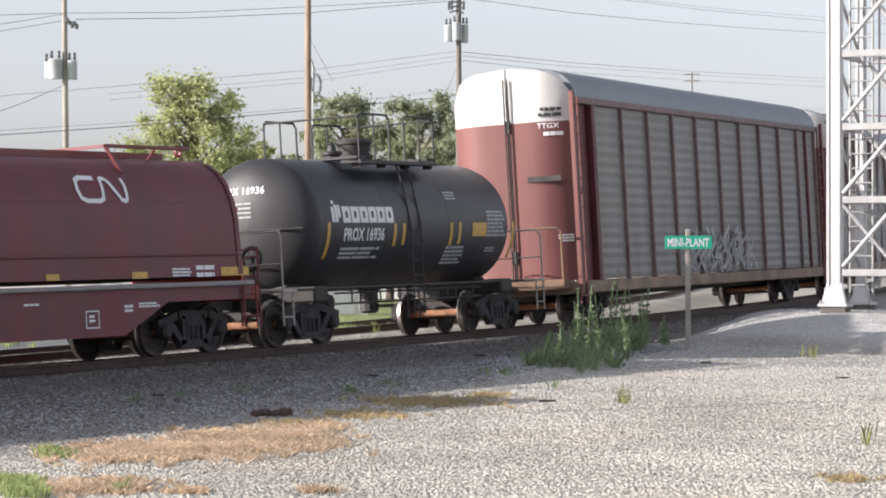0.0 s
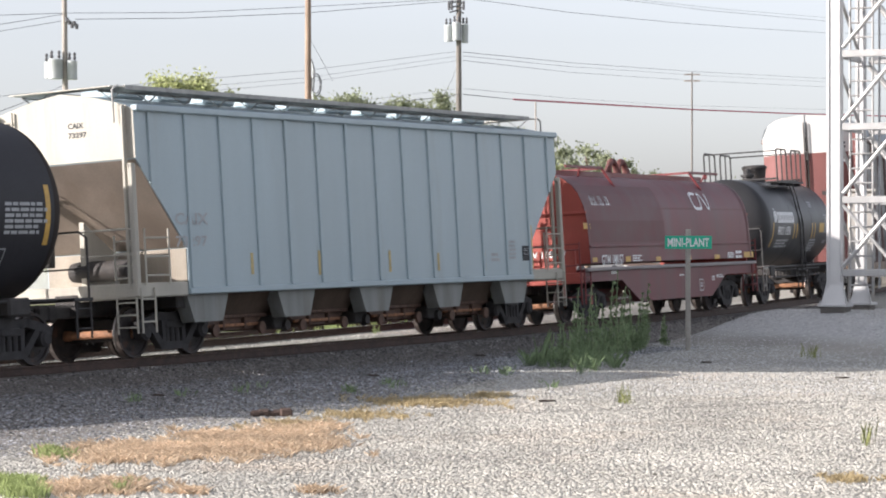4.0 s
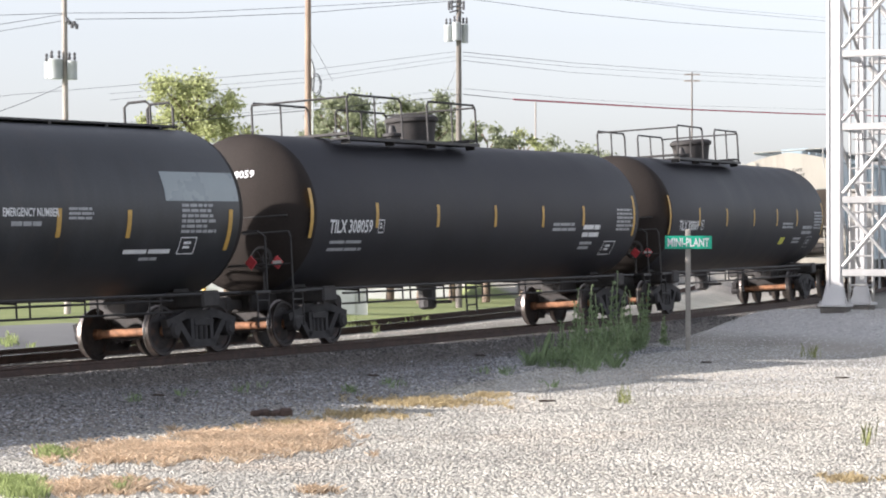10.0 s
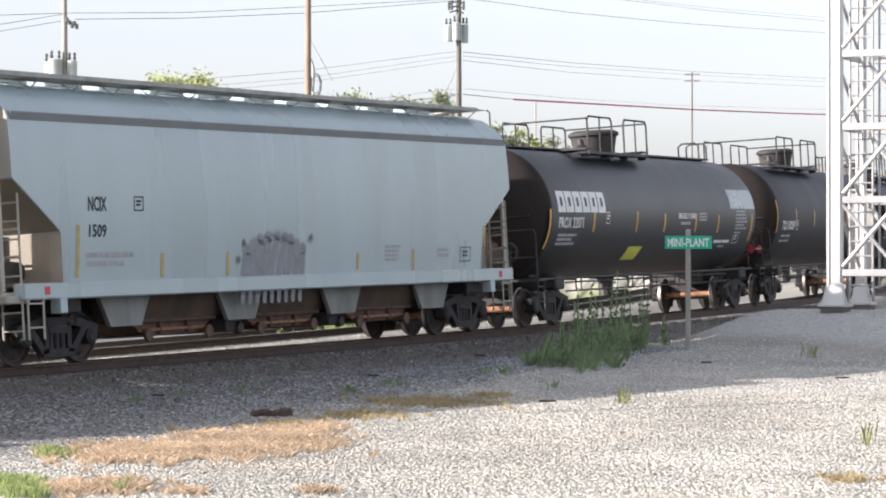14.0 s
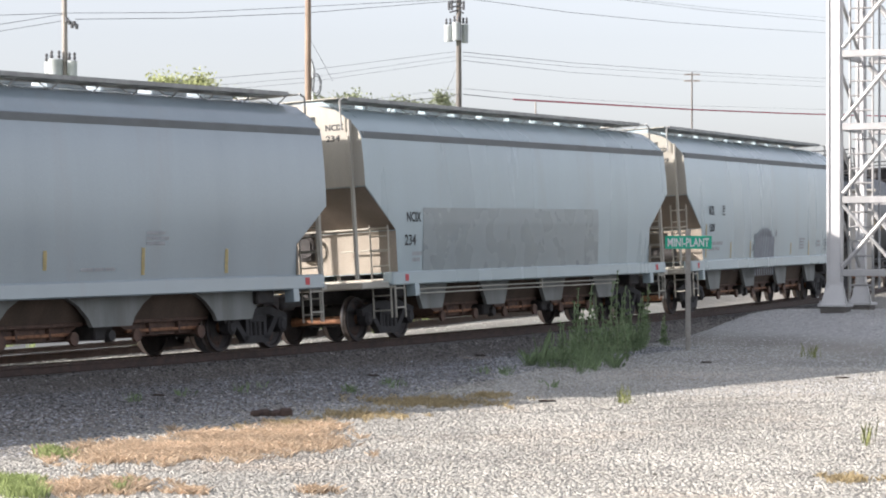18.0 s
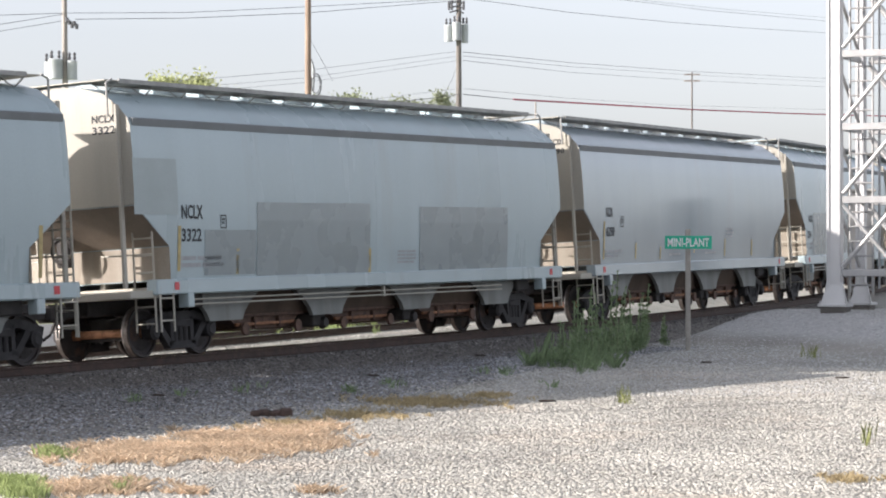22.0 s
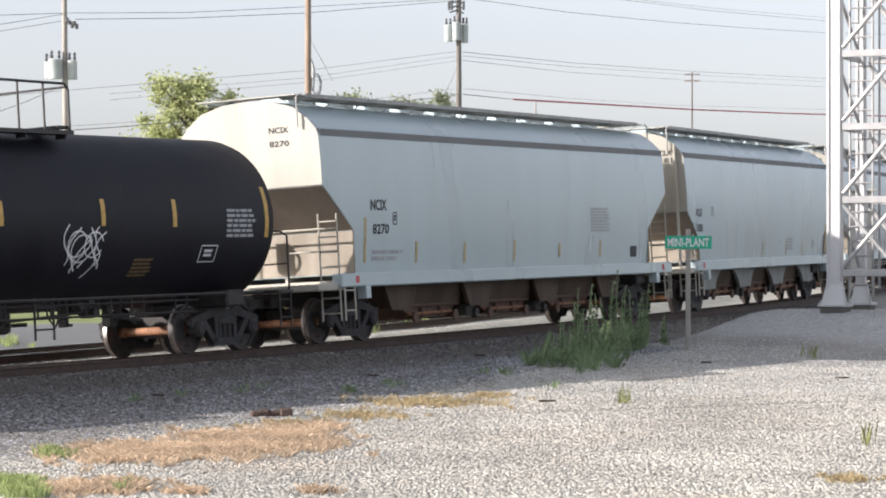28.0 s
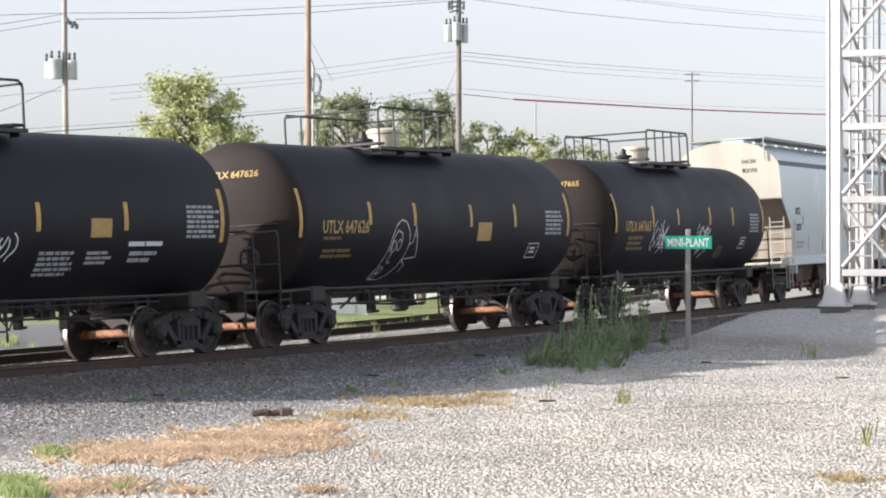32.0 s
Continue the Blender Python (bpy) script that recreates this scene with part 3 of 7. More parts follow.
def scribble(u, v, w, h, seed, strokes=9):
    """Loose sprayed lines within a box."""
    rnd = random.Random(seed)
    out = []
    for k in range(strokes):
        x = u + w * (k + 0.5) / strokes
        path = []
        x0, y0 = x + rnd.uniform(-0.1, 0.1) * w, v + h * rnd.uniform(0.0, 0.3)
        for i in range(9):
            f = i / 8
            path.append((x0 + w * 0.14 * math.sin(f * 5 + seed + k) + w * 0.1 * (f - 0.5), y0 + (h * rnd.uniform(0.96, 1.0) * 0.7) * f + 0.02 * math.sin(f * 9 + k)))
        out.append(stroke(path, 0.075 if strokes > 10 else 0.030))
    for k in range(3):
        c = (u + w * rnd.uniform(0.25, 0.75), v + h * rnd.uniform(0.35, 0.7))
        r = h * rnd.uniform(0.12, 0.25)
        out.append(stroke([(c[0] + r * 1.1 * math.cos(t), c[1] + r * math.sin(t)) for t in np.linspace(0.3, 5.9, 14)], 0.026))
    return out


def fish(u, v, w, h):
    """Thin sprayed outline of a hooded shape with two eyes and an arrow tail."""
    hood = [(0.0, 0.02), (0.02, 0.15), (0.08, 0.35), (0.14, 0.55), (0.18, 0.75), (0.28, 0.92), (0.42, 1.0), (0.56, 0.96), (0.66, 0.82), (0.70, 0.65), (0.66, 0.45), (0.58, 0.25), (0.45, 0.08), (0.30, 0.0), (0.15, 0.0), (0.0, 0.02)]
    brow = [(0.19, 0.50), (0.22, 0.72), (0.32, 0.84), (0.44, 0.80), (0.50, 0.66)]
    tail = [(0.68, 0.62), (0.80, 0.66), (0.84, 0.90), (1.0, 0.42), (0.62, 0.38), (0.78, 0.28), (0.72, 0.14)]
    nose = [(0.27, 0.50), (0.22, 0.36), (0.26, 0.31), (0.32, 0.35)]
    rings = [[(a + r * math.cos(t), b + q * math.sin(t)) for t in np.linspace(0, 6.2, 12)] for a, b, r, q in ((0.27, 0.60, 0.055, 0.09), (0.41, 0.62, 0.055, 0.09), (0.17, 0.20, 0.06, 0.06), (0.10, 0.08, 0.06, 0.06))]
    return [stroke([(u + a * w, v + b * h) for a, b in p], 0.022) for p in [hood, brow, tail, nose] + rings]


def worm(u, v, w, h):
    """A looping white line standing for a railway's mark."""
    p = [(0.42, 0.98), (0.14, 1.0), (0.03, 0.88), (0.0, 0.5), (0.03, 0.12), (0.14, 0.0), (0.40, 0.0), (0.48, 0.10), (0.52, 0.5), (0.54, 0.92), (0.60, 1.0), (0.67, 0.92), (0.76, 0.5), (0.85, 0.08), (0.92, 0.0), (0.97, 0.10), (1.0, 0.5), (1.0, 1.0)]
    return stroke([(u + a * w, v + c * h) for a, c in p], h * 0.19)


def capsule(path, w):
    """A fat sprayed stroke with round ends."""
    a, b = stroke(path, w)
    p, q = Vector(path[-1]), Vector(path[0])
    caps = []
    for c in (p, q):
        ring = [(c.x + w / 2 * math.cos(t), c.y + w / 2 * math.sin(t)) for t in np.linspace(0, 2 * math.pi, 13)[:-1]]
        caps.append((ring, [tuple(range(12))]))
    return join((a, b), *caps)


def fingers(u, v, w, h):
    """Bulging sprayed letters leaning together, with paler edges."""
    fill, edge = [], []
    rnd = random.Random(8)
    for i in range(9):
        x = u + w * (0.06 + 0.10 * i)
        hh = h * (0.55 + 0.40 * math.sin(math.pi * (i + 1.5) / 11))
        path = [(x + 0.05 * math.sin(3.0 * f + i) + 0.16 * f * w / 2.5, v + 0.10 + (hh - 0.12) * f) for f in np.linspace(0, 1, 7)]
        fill.append(capsule(path, 0.20 + 0.04 * rnd.random()))
        edge.append(capsule(path, 0.28))
        low = [(x - 0.02, v - 0.20), (x + 0.01, v - 0.04)]
        fill.append(capsule(low, 0.13))
    for cx, cy, r in ((0.0, 0.5, 0.1), (0.07, 0.78, 0.09), (1.02, 0.86, 0.1)):
        c = (u + w * cx, v + h * cy)
        fill.append(capsule([c, (c[0] + 0.03, c[1] + 0.06)], r))
        edge.append(capsule([c, (c[0] + 0.03, c[1] + 0.06)], r * 1.6))
    return join(*fill), join(*edge)


MARK_DROP = 0.115  # markings sit lower on bodies that lean with the cant


def paint_marks(marks, mid, car, surface):
    for k, (kind, u, v, w, h, colour, arg) in enumerate(marks):
        u, v = u - mid, v - MARK_DROP
        if kind == "text":
            pts, f = text_mesh(arg, h, w)
            flat, nm = ([(u + a, v + c) for a, c in pts], f), "lettering"
        elif kind in ("bars", "lowbars"):
            flat, nm = bars(u, v, w, h, arg, k + 3, 0.6, 2 if arg < 5 else 4), "small_print"
        elif kind in ("rect",):
            flat, nm = rect(u, v, w, h, 0.12 * h if colour == "L" else 0.0, 8), "panel_mark"
        elif kind in ("outline", "lowbox"):
            flat, nm = join(outline_rect(u, v, w, h, 0.022), bars(u + w * 0.25, v + h * 0.25, w * 0.5, h * 0.5, 2, k)), "data_box"
        elif kind == "logo":
            flat, nm = join(rect(u, v, w * 0.3, h * 0.7), rect(u + w * 0.36, v, w * 0.3, h * 0.8), rect(u + w * 0.2, v + h * 0.84, w * 0.25, h * 0.16), rect(u + w * 0.7, v + h * 0.2, w * 0.25, h * 0.6)), "company_mark"
        elif kind == "block":
            flat, nm = block_word(u, v, arg, h, w), "company_mark"
        elif kind == "heavybars":
            flat, nm = join(*[rect(u + w * i / 9, v, w / 9 * (0.82 if i not in (3, 6) else 0.3), h * (1.0 if i not in (3, 6) else 0.3)) for i in range(9)]), "lettering_bars"
        elif kind == "cn":
            flat, nm = worm(u, v, w, h), "company_mark"
        elif kind == "graf":
            for piece in fish(u, v, w, h) if arg == 3 else scribble(u, v, w, h, arg, 14 if arg % 10 == 6 else 8):
                decal("graffiti_stroke", piece, surface(kind), COLOURS[colour], car)
            continue
        else:
            fill, edge = fingers(u, v, w, h)
            decal("graffiti", edge, surface(kind), M_GRAFFITI_LINE, car)
            lifted = surface(kind)
            flat, nm = fill, "graffiti"
            decal(nm, flat, lambda p, q: tuple(Vector(lifted(p, q)) + Vector((0, -0.003, 0))), M_GRAFFITI, car, "mauve sprayed letters")
            continue
        decal(nm, flat, surface(kind), M_DIM_MARK if kind == "bars" and arg >= 4 and colour == "W" else M_GOLD_DIM if kind == "bars" and colour == "G" else COLOURS[colour], car)


# ---------------------------------------------------------------- tank cars
def make_tank(name, label, x0, x1, c0, c1, radius, zc, paint, style, marks):
    """Tank car: shell between x0 and x1 (train metres), pulling faces at c0 and c1."""
    mid = (c0 + c1) / 2
    car = thing(name, label, "tank car", "cars of the freight train")
    a, b = x0 - mid, x1 - mid
    hd = radius * 0.42
    # stays on the same radius between heads; the heads are dished
    prof = [(a - hd, 0.0)]
    for i in range(1, 9):
        t = math.pi / 2 * i / 8
        prof.append((a - hd * math.cos(t), radius * math.sin(t) ** 0.9))
    prof += [(a + (b - a) * i / 6, radius) for i in range(1, 6)]
    for i in range(8, 0, -1):
        t = math.pi / 2 * i / 8
        prof.append((b + hd * math.cos(t), radius * math.sin(t) ** 0.9))
    prof.append((b + hd, 0.0))
    head = len(prof)
    shell = Mesh().spin(prof, "x", 56, centre=(0, 0, zc), slots=[1 if i < 8 or i >= head - 9 else 0 for i in range(head - 1)])
    part("tank_shell", shell, [paint, style.get("head", M_HEAD)], car, smooth=30)
    for i in range(1, style.get("courses", 4)):
        x = a + (b - a) * i / style.get("courses", 4)
        rings = Mesh().spin([(x - 0.03, radius - 0.002), (x - 0.02, radius + 0.004), (x + 0.02, radius + 0.004), (x + 0.03, radius - 0.002)], "x", 56, centre=(0, 0, zc))
        part("weld_seam", rings, paint, car, smooth=60)
    half = (c1 - c0) / 2
    tc = half - 2.05
    # stub sills, bolsters, saddles
    for sg in (-1, 1):
        m = Mesh()
        m.box(*sorted((sg * (half - 0.75), sg * (tc - 1.2))), -0.27, 0.27, 0.72, 1.14, bevel=0.03)
        m.box(sg * tc - 0.28, sg * tc + 0.28, -1.35, 1.35, 0.84, 1.16, bevel=0.04)
        for y in (-1, 1):
            m.add([(sg * tc - 0.3, y * 0.3, 1.0), (sg * tc + 0.3, y * 0.3, 1.0), (sg * tc + 0.3, y * 0.62, 1.05), (sg * tc - 0.3, y * 0.62, 1.05),
                   (sg * tc - 0.25, y * 0.3, zc - radius + 0.1), (sg * tc + 0.25, y * 0.3, zc - radius + 0.1), (sg * tc + 0.2, y * 0.66, zc - radius * 0.88), (sg * tc - 0.2, y * 0.66, zc - radius * 0.88)],
                  [(0, 1, 2, 3), (4, 7, 6, 5), (0, 4, 5, 1), (1, 5, 6, 2), (2, 6, 7, 3), (3, 7, 4, 0)])
        part("end_sill", m, M_FRAME, car, "black stub sill with saddle and bolster")
        p = Mesh()
        p.box(*sorted((sg * (half - 0.85), sg * (half - 0.35))), -1.5, 1.5, 1.06, 1.12, bevel=0.01)
        for y in (-1.45, 1.45):
            p.tube([(sg * (half - 0.4), y, 1.1), (sg * (half - 0.4), y, 2.15 if style.get("tall_rail", True) else 1.7), (sg * (half - 0.5), y * 0.94, 2.25), (sg * (half - 0.55), y * 0.2, 2.25)], 0.022)
            ladder(p, (sg * (half - 0.75), y, 0.42), (sg * (half - 0.75), y, 1.1), (sg * 0.38, 0, 0), 2)
        p.tube([(sg * (half - 0.4), -1.45, 1.62), (sg * (half - 0.4), 1.45, 1.62)], 0.018)
        part("end_platform", p, style.get("rail_mat", M_RAILING), car, "end platform with hand rails and sill steps")
        add_coupler(car, sg * (half - 0.75), sg)
        add_truck(car, sg * tc, math.degrees(-BEND * sg * tc))
    # brake gear at the rear end
    bw = Mesh()
    bw.spin([(-0.03, 0.20), (0.0, 0.25), (0.03, 0.20), (0, 0.17), (-0.03, 0.20)], "x", 18, centre=(-half + 0.45, -0.75, 1.75))
    for k in range(3):
        t = k * math.pi / 3
        bw.tube([(-half + 0.45, -0.75 - 0.2 * math.cos(t), 1.75 - 0.2 * math.sin(t)), (-half + 0.45, -0.75 + 0.2 * math.cos(t), 1.75 + 0.2 * math.sin(t))], 0.012, 5)
    bw.tube([(-half + 0.5, -0.75, 1.1), (-half + 0.5, -0.75, 1.8)], 0.03)
    part("hand_brake", bw, M_FRAME, car)
    res = Mesh()
    res.spin([(-0.75, 0.0), (-0.72, 0.16), (-0.6, 0.2), (0.5, 0.2), (0.62, 0.16), (0.65, 0.0)], "y", 14, centre=(-tc + 1.6, 0.1, 0.82))
    part("air_reservoir", res, M_FRAME, car, smooth=40)
    # walkway, rails and dome on top
    d = style.get("dome_x", 0.0)
    wx, wl = style.get("walk_x", d), style.get("walk", 2.2)
    top = zc + radius
    w = Mesh()
    for y in (-0.92, 0.92):
        w.box(wx - wl, wx + wl, y - 0.20, y + 0.20, top - 0.11, top - 0.08)
        w.box(wx - wl, wx + wl, y + (0.22 if y > 0 else -0.26), y + (0.26 if y > 0 else -0.22), top - 0.13, top - 0.06)
    for x in (wx - wl, wx + wl - 0.35):
        w.box(x, x + 0.35, -1.1, 1.1, top - 0.02, top + 0.03)
    for k in range(4):
        x = wx - wl + 0.15 + k * (2 * wl - 0.3) / 3
        w.box(x - 0.02, x + 0.02, -1.12, -0.9, top - 0.20, top - 0.1)
        w.box(x - 0.03, x + 0.03, 0.8, 1.12, top - 0.26, top - 0.1)
    part("walkway", w, M_RAILING, car)
    rh = style.get("rail_h", 0.80)
    xs = [wx - wl + 0.05 + i * (2 * wl - 0.1) / 5 for i in range(6)]
    for y in (-1.13, 1.13):
        for seg in ([xs[0:3], xs[3:6]] if style.get("split", True) else [xs]):
            r = Mesh()
            r.tube([(seg[0], y, top - 0.1), (seg[0], y, top + rh - 0.1), (seg[0] + 0.1, y, top + rh), (seg[-1] - 0.1, y, top + rh), (seg[-1], y, top + rh - 0.1), (seg[-1], y, top - 0.1)], 0.026)
            for x in seg[1:-1]:
                r.tube([(x, y, top - 0.1), (x, y, top + rh)], 0.022)
            part("top_railing", r, M_RAILING, car)
    for x in (wx - wl + 0.05, wx + wl - 0.05):
        part("end_rail", Mesh().tube([(x, -1.13, top + rh - 0.05), (x, 1.13, top + rh - 0.05)], 0.024), M_RAILING, car)
    if style.get("long_board"):
        lb = Mesh().box(a + 0.3, b - 0.1, -0.32, 0.32, top + 0.02, top + 0.06)
        for k in range(10):
            x = a + 0.6 + k * (b - a - 1.2) / 9
            lb.box(x - 0.04, x + 0.04, -0.3, 0.3, top - 0.06, top + 0.03)
        part("running_board", lb, M_RAILING, car)
        for x in (b - 0.9, b - 0.2):
            part("grab_loop", Mesh().tube([(x, -0.3, top), (x, -0.3, top + 0.42), (x, -0.2, top + 0.5), (x, 0.2, top + 0.5), (x, 0.3, top + 0.42), (x, 0.3, top)], 0.028), M_RAILING, car)
    dm = Mesh()
    dr, dh = style.get("dome_r", 0.5), style.get("dome_h", 0.62)
    dm.spin([(top - 0.1, dr * 0.90), (top + dh * 0.25, dr * 0.91), (top + dh * 0.72, dr * 1.0), (top + dh * 0.78, dr * 1.1), (top + dh * 0.9, dr * 1.1), (top + dh, dr * 0.9), (top + dh, 0.0)], "z", 22, centre=(d, 0, 0))
    part("manway_dome", dm, style.get("dome_mat", M_FRAME), car, style.get("dome_label", "dark bolted manway housing"), smooth=35)
    vm = Mesh()
    vx = d + style.get("valve_dx", -0.95)
    vm.spin([(top - 0.05, 0.16), (top + 0.12, 0.16), (top + 0.14, 0.22), (top + 0.2, 0.22), (top + 0.22, 0.1), (top + 0.36, 0.07), (top + 0.4, 0.0)], "z", 12, centre=(vx, 0, 0))
    part("valve", vm, M_RAILING, car, smooth=35)
    lad = ladder(Mesh(), (d - 0.22, -radius * 1.02, 0.5), (d - 0.22, -radius * 1.02, zc), (0.44, 0, 0), 6)
    lad.tube([(d - 0.22, -radius * 1.02, zc), (d - 0.22, -radius * 0.9, zc + radius * 0.62), (d - 0.22, -1.1, top - 0.1)], 0.022)
    lad.tube([(d + 0.22, -radius * 1.02, zc), (d + 0.22, -radius * 0.9, zc + radius * 0.62), (d + 0.22, -1.1, top - 0.1)], 0.022)
    if style.get("ladder", True):
        part("side_ladder", lad, M_RAILING, car)
    if style.get("placard"):
        for sg in style["placard"]:
            x = sg * (half - 0.42)
            pl = Mesh().box(-0.012, 0.012, -0.095, 0.095, -0.095, 0.095)
            pc = part("placard", pl, M_REDMARK, car, "red diamond hazard placard", at=pose(x, -1.12, 1.66, 45, 0, 0))
            part("placard_band", Mesh().box(sg * 0.012, sg * 0.016, -0.10, 0.10, -0.035, 0.035), M_WHITE, pc, at=pose(0, 0, 0, -45, 0, 0))
    for sg in (-1, 1):
        if style.get("head_rail", True):
            hr = Mesh()
            xh = (b if sg > 0 else a) + sg * hd * 0.75
            hr.tube([(xh, -1.2, zc - 0.1), (xh + sg * 0.12, -0.6, zc - 0.1), (xh + sg * 0.2, 0.6, zc - 0.1), (xh, 1.2, zc - 0.1)], 0.022)
            part("head_grab_rail", hr, M_RAILING, car)
    # pipes and hangers under the belly
    u = Mesh()
    for y, z in ((-1.12, 1.0), (-1.12, 0.79)):
        u.tube([(-tc + 0.9, y, z), (tc - 0.9, y, z)], 0.022, 5)
    u.tube([(-half + 1.1, -1.3, 1.10), (half - 1.1, -1.3, 1.10)], 0.03, 6)
    for k in range(7):
        x = -tc + 1.6 + k * (2 * tc - 3.2) / 6
        u.tube([(x, -1.12, 1.12), (x, -1.12, 0.79)], 0.02, 5)
        u.tube([(x + 0.35, -1.12, 1.12), (x + 0.35, -1.12, 0.79)], 0.02, 5)
        u.tube([(x, -1.12, 1.05), (x, -0.3, 1.12)], 0.02, 5)
    ladder(u, (d - 0.25, -1.25, 0.42), (d - 0.25, -1.25, 1.15), (0.5, 0, 0), 2)
    u.spin([(0.55, 0.12), (0.6, 0.2), (1.0, 0.2), (1.15, 0.3)], "z", 12, centre=(d + 0.3, 0, 0))
    u.tube([(d + 0.3, 0, 0.7), (d + 0.3, -0.6, 0.7)], 0.04, 6)
    part("under_piping", u, M_RAILING, car)
    # brake rigging: levers, valves and hanging hoses
    if style.get("rigging"):
        g = Mesh()
        for x, w, z0 in ((-2.45, 0.12, 0.80), (-2.1, 0.035, 0.56), (-0.9, 0.15, 0.84), (-0.35, 0.04, 0.66), (1.3, 0.035, 0.62), (1.62, 0.16, 0.86), (2.0, 0.10, 0.76), (2.55, 0.04, 0.58)):
            g.box(x - w, x + w, -0.72, -0.50, z0, 1.12, bevel=0.03)
            g.spin([(-0.80, 0.0), (-0.80, w * 0.7), (-0.72, w * 0.9), (-0.72, 0.0)], "y", 10, centre=(x, 0, z0 + w))
        for xa, xb, za, zb in ((-3.4, -1.2, 0.80, 0.72), (-0.6, 1.6, 0.74, 0.86), (1.8, 3.4, 0.84, 0.68), (2.4, 3.2, 1.1, 0.62), (-3.3, -2.7, 0.70, 1.1)):
            g.tube([(xa, -0.55, za), (xb, -0.75, zb)], 0.024, 6)
        for x, dx in ((-1.55, 0.22), (0.85, -0.18), (2.15, 0.2), (-2.9, 0.15)):
            g.tube([(x, -0.9, 1.1), (x + dx * 0.3, -0.92, 0.78), (x + dx, -0.94, 0.62), (x + dx * 1.9, -0.92, 0.80), (x + dx * 2.2, -0.90, 1.08)], 0.018, 6)
        part("brake_rigging", g, M_RAILING, car, "black brake levers, valves and hanging hoses", smooth=40)
    # side marks
    sf = on_cylinder(radius, zc)
    for x in style.get("bars", []):
        decal("reflector", rect(x[0] - mid - 0.06, x[1] - MARK_DROP, 0.12, x[2], n=6), sf, M_YELLOW, car)
    paint_marks(marks, mid, car, lambda kind: sf)
    for tx, ty, tz, h, wd, mt in style.get("head_text", []):
        pts, f = text_mesh(tx, h, wd)

        def on_head(u, v):
            rr = min(0.97, math.hypot(u, v - zc) / radius)
            return (a - hd * math.sqrt(1 - rr ** (2 / 0.9)) - 0.012, u, v)
        decal("lettering", ([(ty - u, tz + v) for u, v in pts], f), on_head, mt, car)
        if style.get("head_print"):
            decal("small_print", bars(ty - wd * 0.75, tz - 0.52, wd * 0.55, 0.36, 4, 5, 0.4), on_head, M_DIM_MARK, car)
    CARS.append((car, mid, tc))
    return car


# ---------------------------------------------------------------- covered hoppers
def profile_at(prof, z):
    """Half width of a body at height z."""
    zs = [p[1] for p in prof][::-1]
    ys = [p[0] for p in prof][::-1]
    return float(np.interp(z, zs, ys))


ROUND = [(0.0, 4.90), (0.55, 4.86), (1.05, 4.72), (1.38, 4.47), (1.55, 4.27), (1.60, 4.14), (1.63, 3.6), (1.64, 3.0), (1.62, 2.4), (1.58, 1.9), (1.53, 1.37)]
FLAT = [(0.0, 4.80), (0.55, 4.72), (1.05, 4.60), (1.40, 4.50), (1.56, 4.42), (1.57, 3.7), (1.57, 3.1), (1.57, 2.5), (1.57, 1.95), (1.57, 1.20)]


def hopper_body(prof, L, zs, zb, inset, zend):
    """Closed body: side outline cut back under the ends by sloping end sheets."""
    m = Mesh()
    xs = [L * i / 6 for i in range(0, 5) if L * i / 6 < L - inset - 0.1]
    cut = [(x, zb) for x in xs] + [(L - inset, zb)] + [(L - inset * (1 - i / 4) + (0.001 if i == 0 else 0), zend + (zs - zend) * i / 4) for i in range(5)]
    cut = [(-x, z) for x, z in cut[:0:-1]] + cut
    secs = []
    for x, low in cut:
        half = [(profile_at(prof, max(z, low)) if z < low else y, max(z, low)) for y, z in prof]
        right = [(x, -y, z) for y, z in half] + [(x, 0.0, half[-1][1])]
        left = [(x, y, z) for y, z in half[1:]][::-1]
        secs.append(right + left)
    m.loft(secs)
    m.s[-2:] = [1, 1]
    return m


def hopper_bays(n, L, zt, zl, width):
    """The row of discharge bays under the sill."""
    out = []
    step = 2 * L / n
    for i in range(n):
        m = Mesh()
        c = -L + step * (i + 0.5)
        a, b = step * 0.5 - 0.04, step * 0.35
        w0, w1 = width - 0.06, 0.98
        top = [(c - a, -w0, zt), (c + a, -w0, zt), (c + a, w0, zt), (c - a, w0, zt)]
        bot = [(c - b, -w1, zl), (c + b, -w1, zl), (c + b, w1, zl), (c - b, w1, zl)]
        m.add(top + bot, [(0, 3, 2, 1), (4, 5, 6, 7), (0, 1, 5, 4), (1, 2, 6, 5), (2, 3, 7, 6), (3, 0, 4, 7)])
        out.append((m, c, step))
    return out


GATE_RIB = Mesh().box(-0.03, 0.03, -1.0, 1.0, 0.56, 0.78, bevel=0.01).data("gate_rib", [M_GATE])
GATE_SHAFT = Mesh().tube([(0, -1.1, 0), (0, 1.1, 0)], 0.04, 8).spin([(-1.11, 0.0), (-1.11, 0.12), (-1.05, 0.12), (-1.05, 0.0)], "y", 12).data("gate_shaft", [M_GATE])


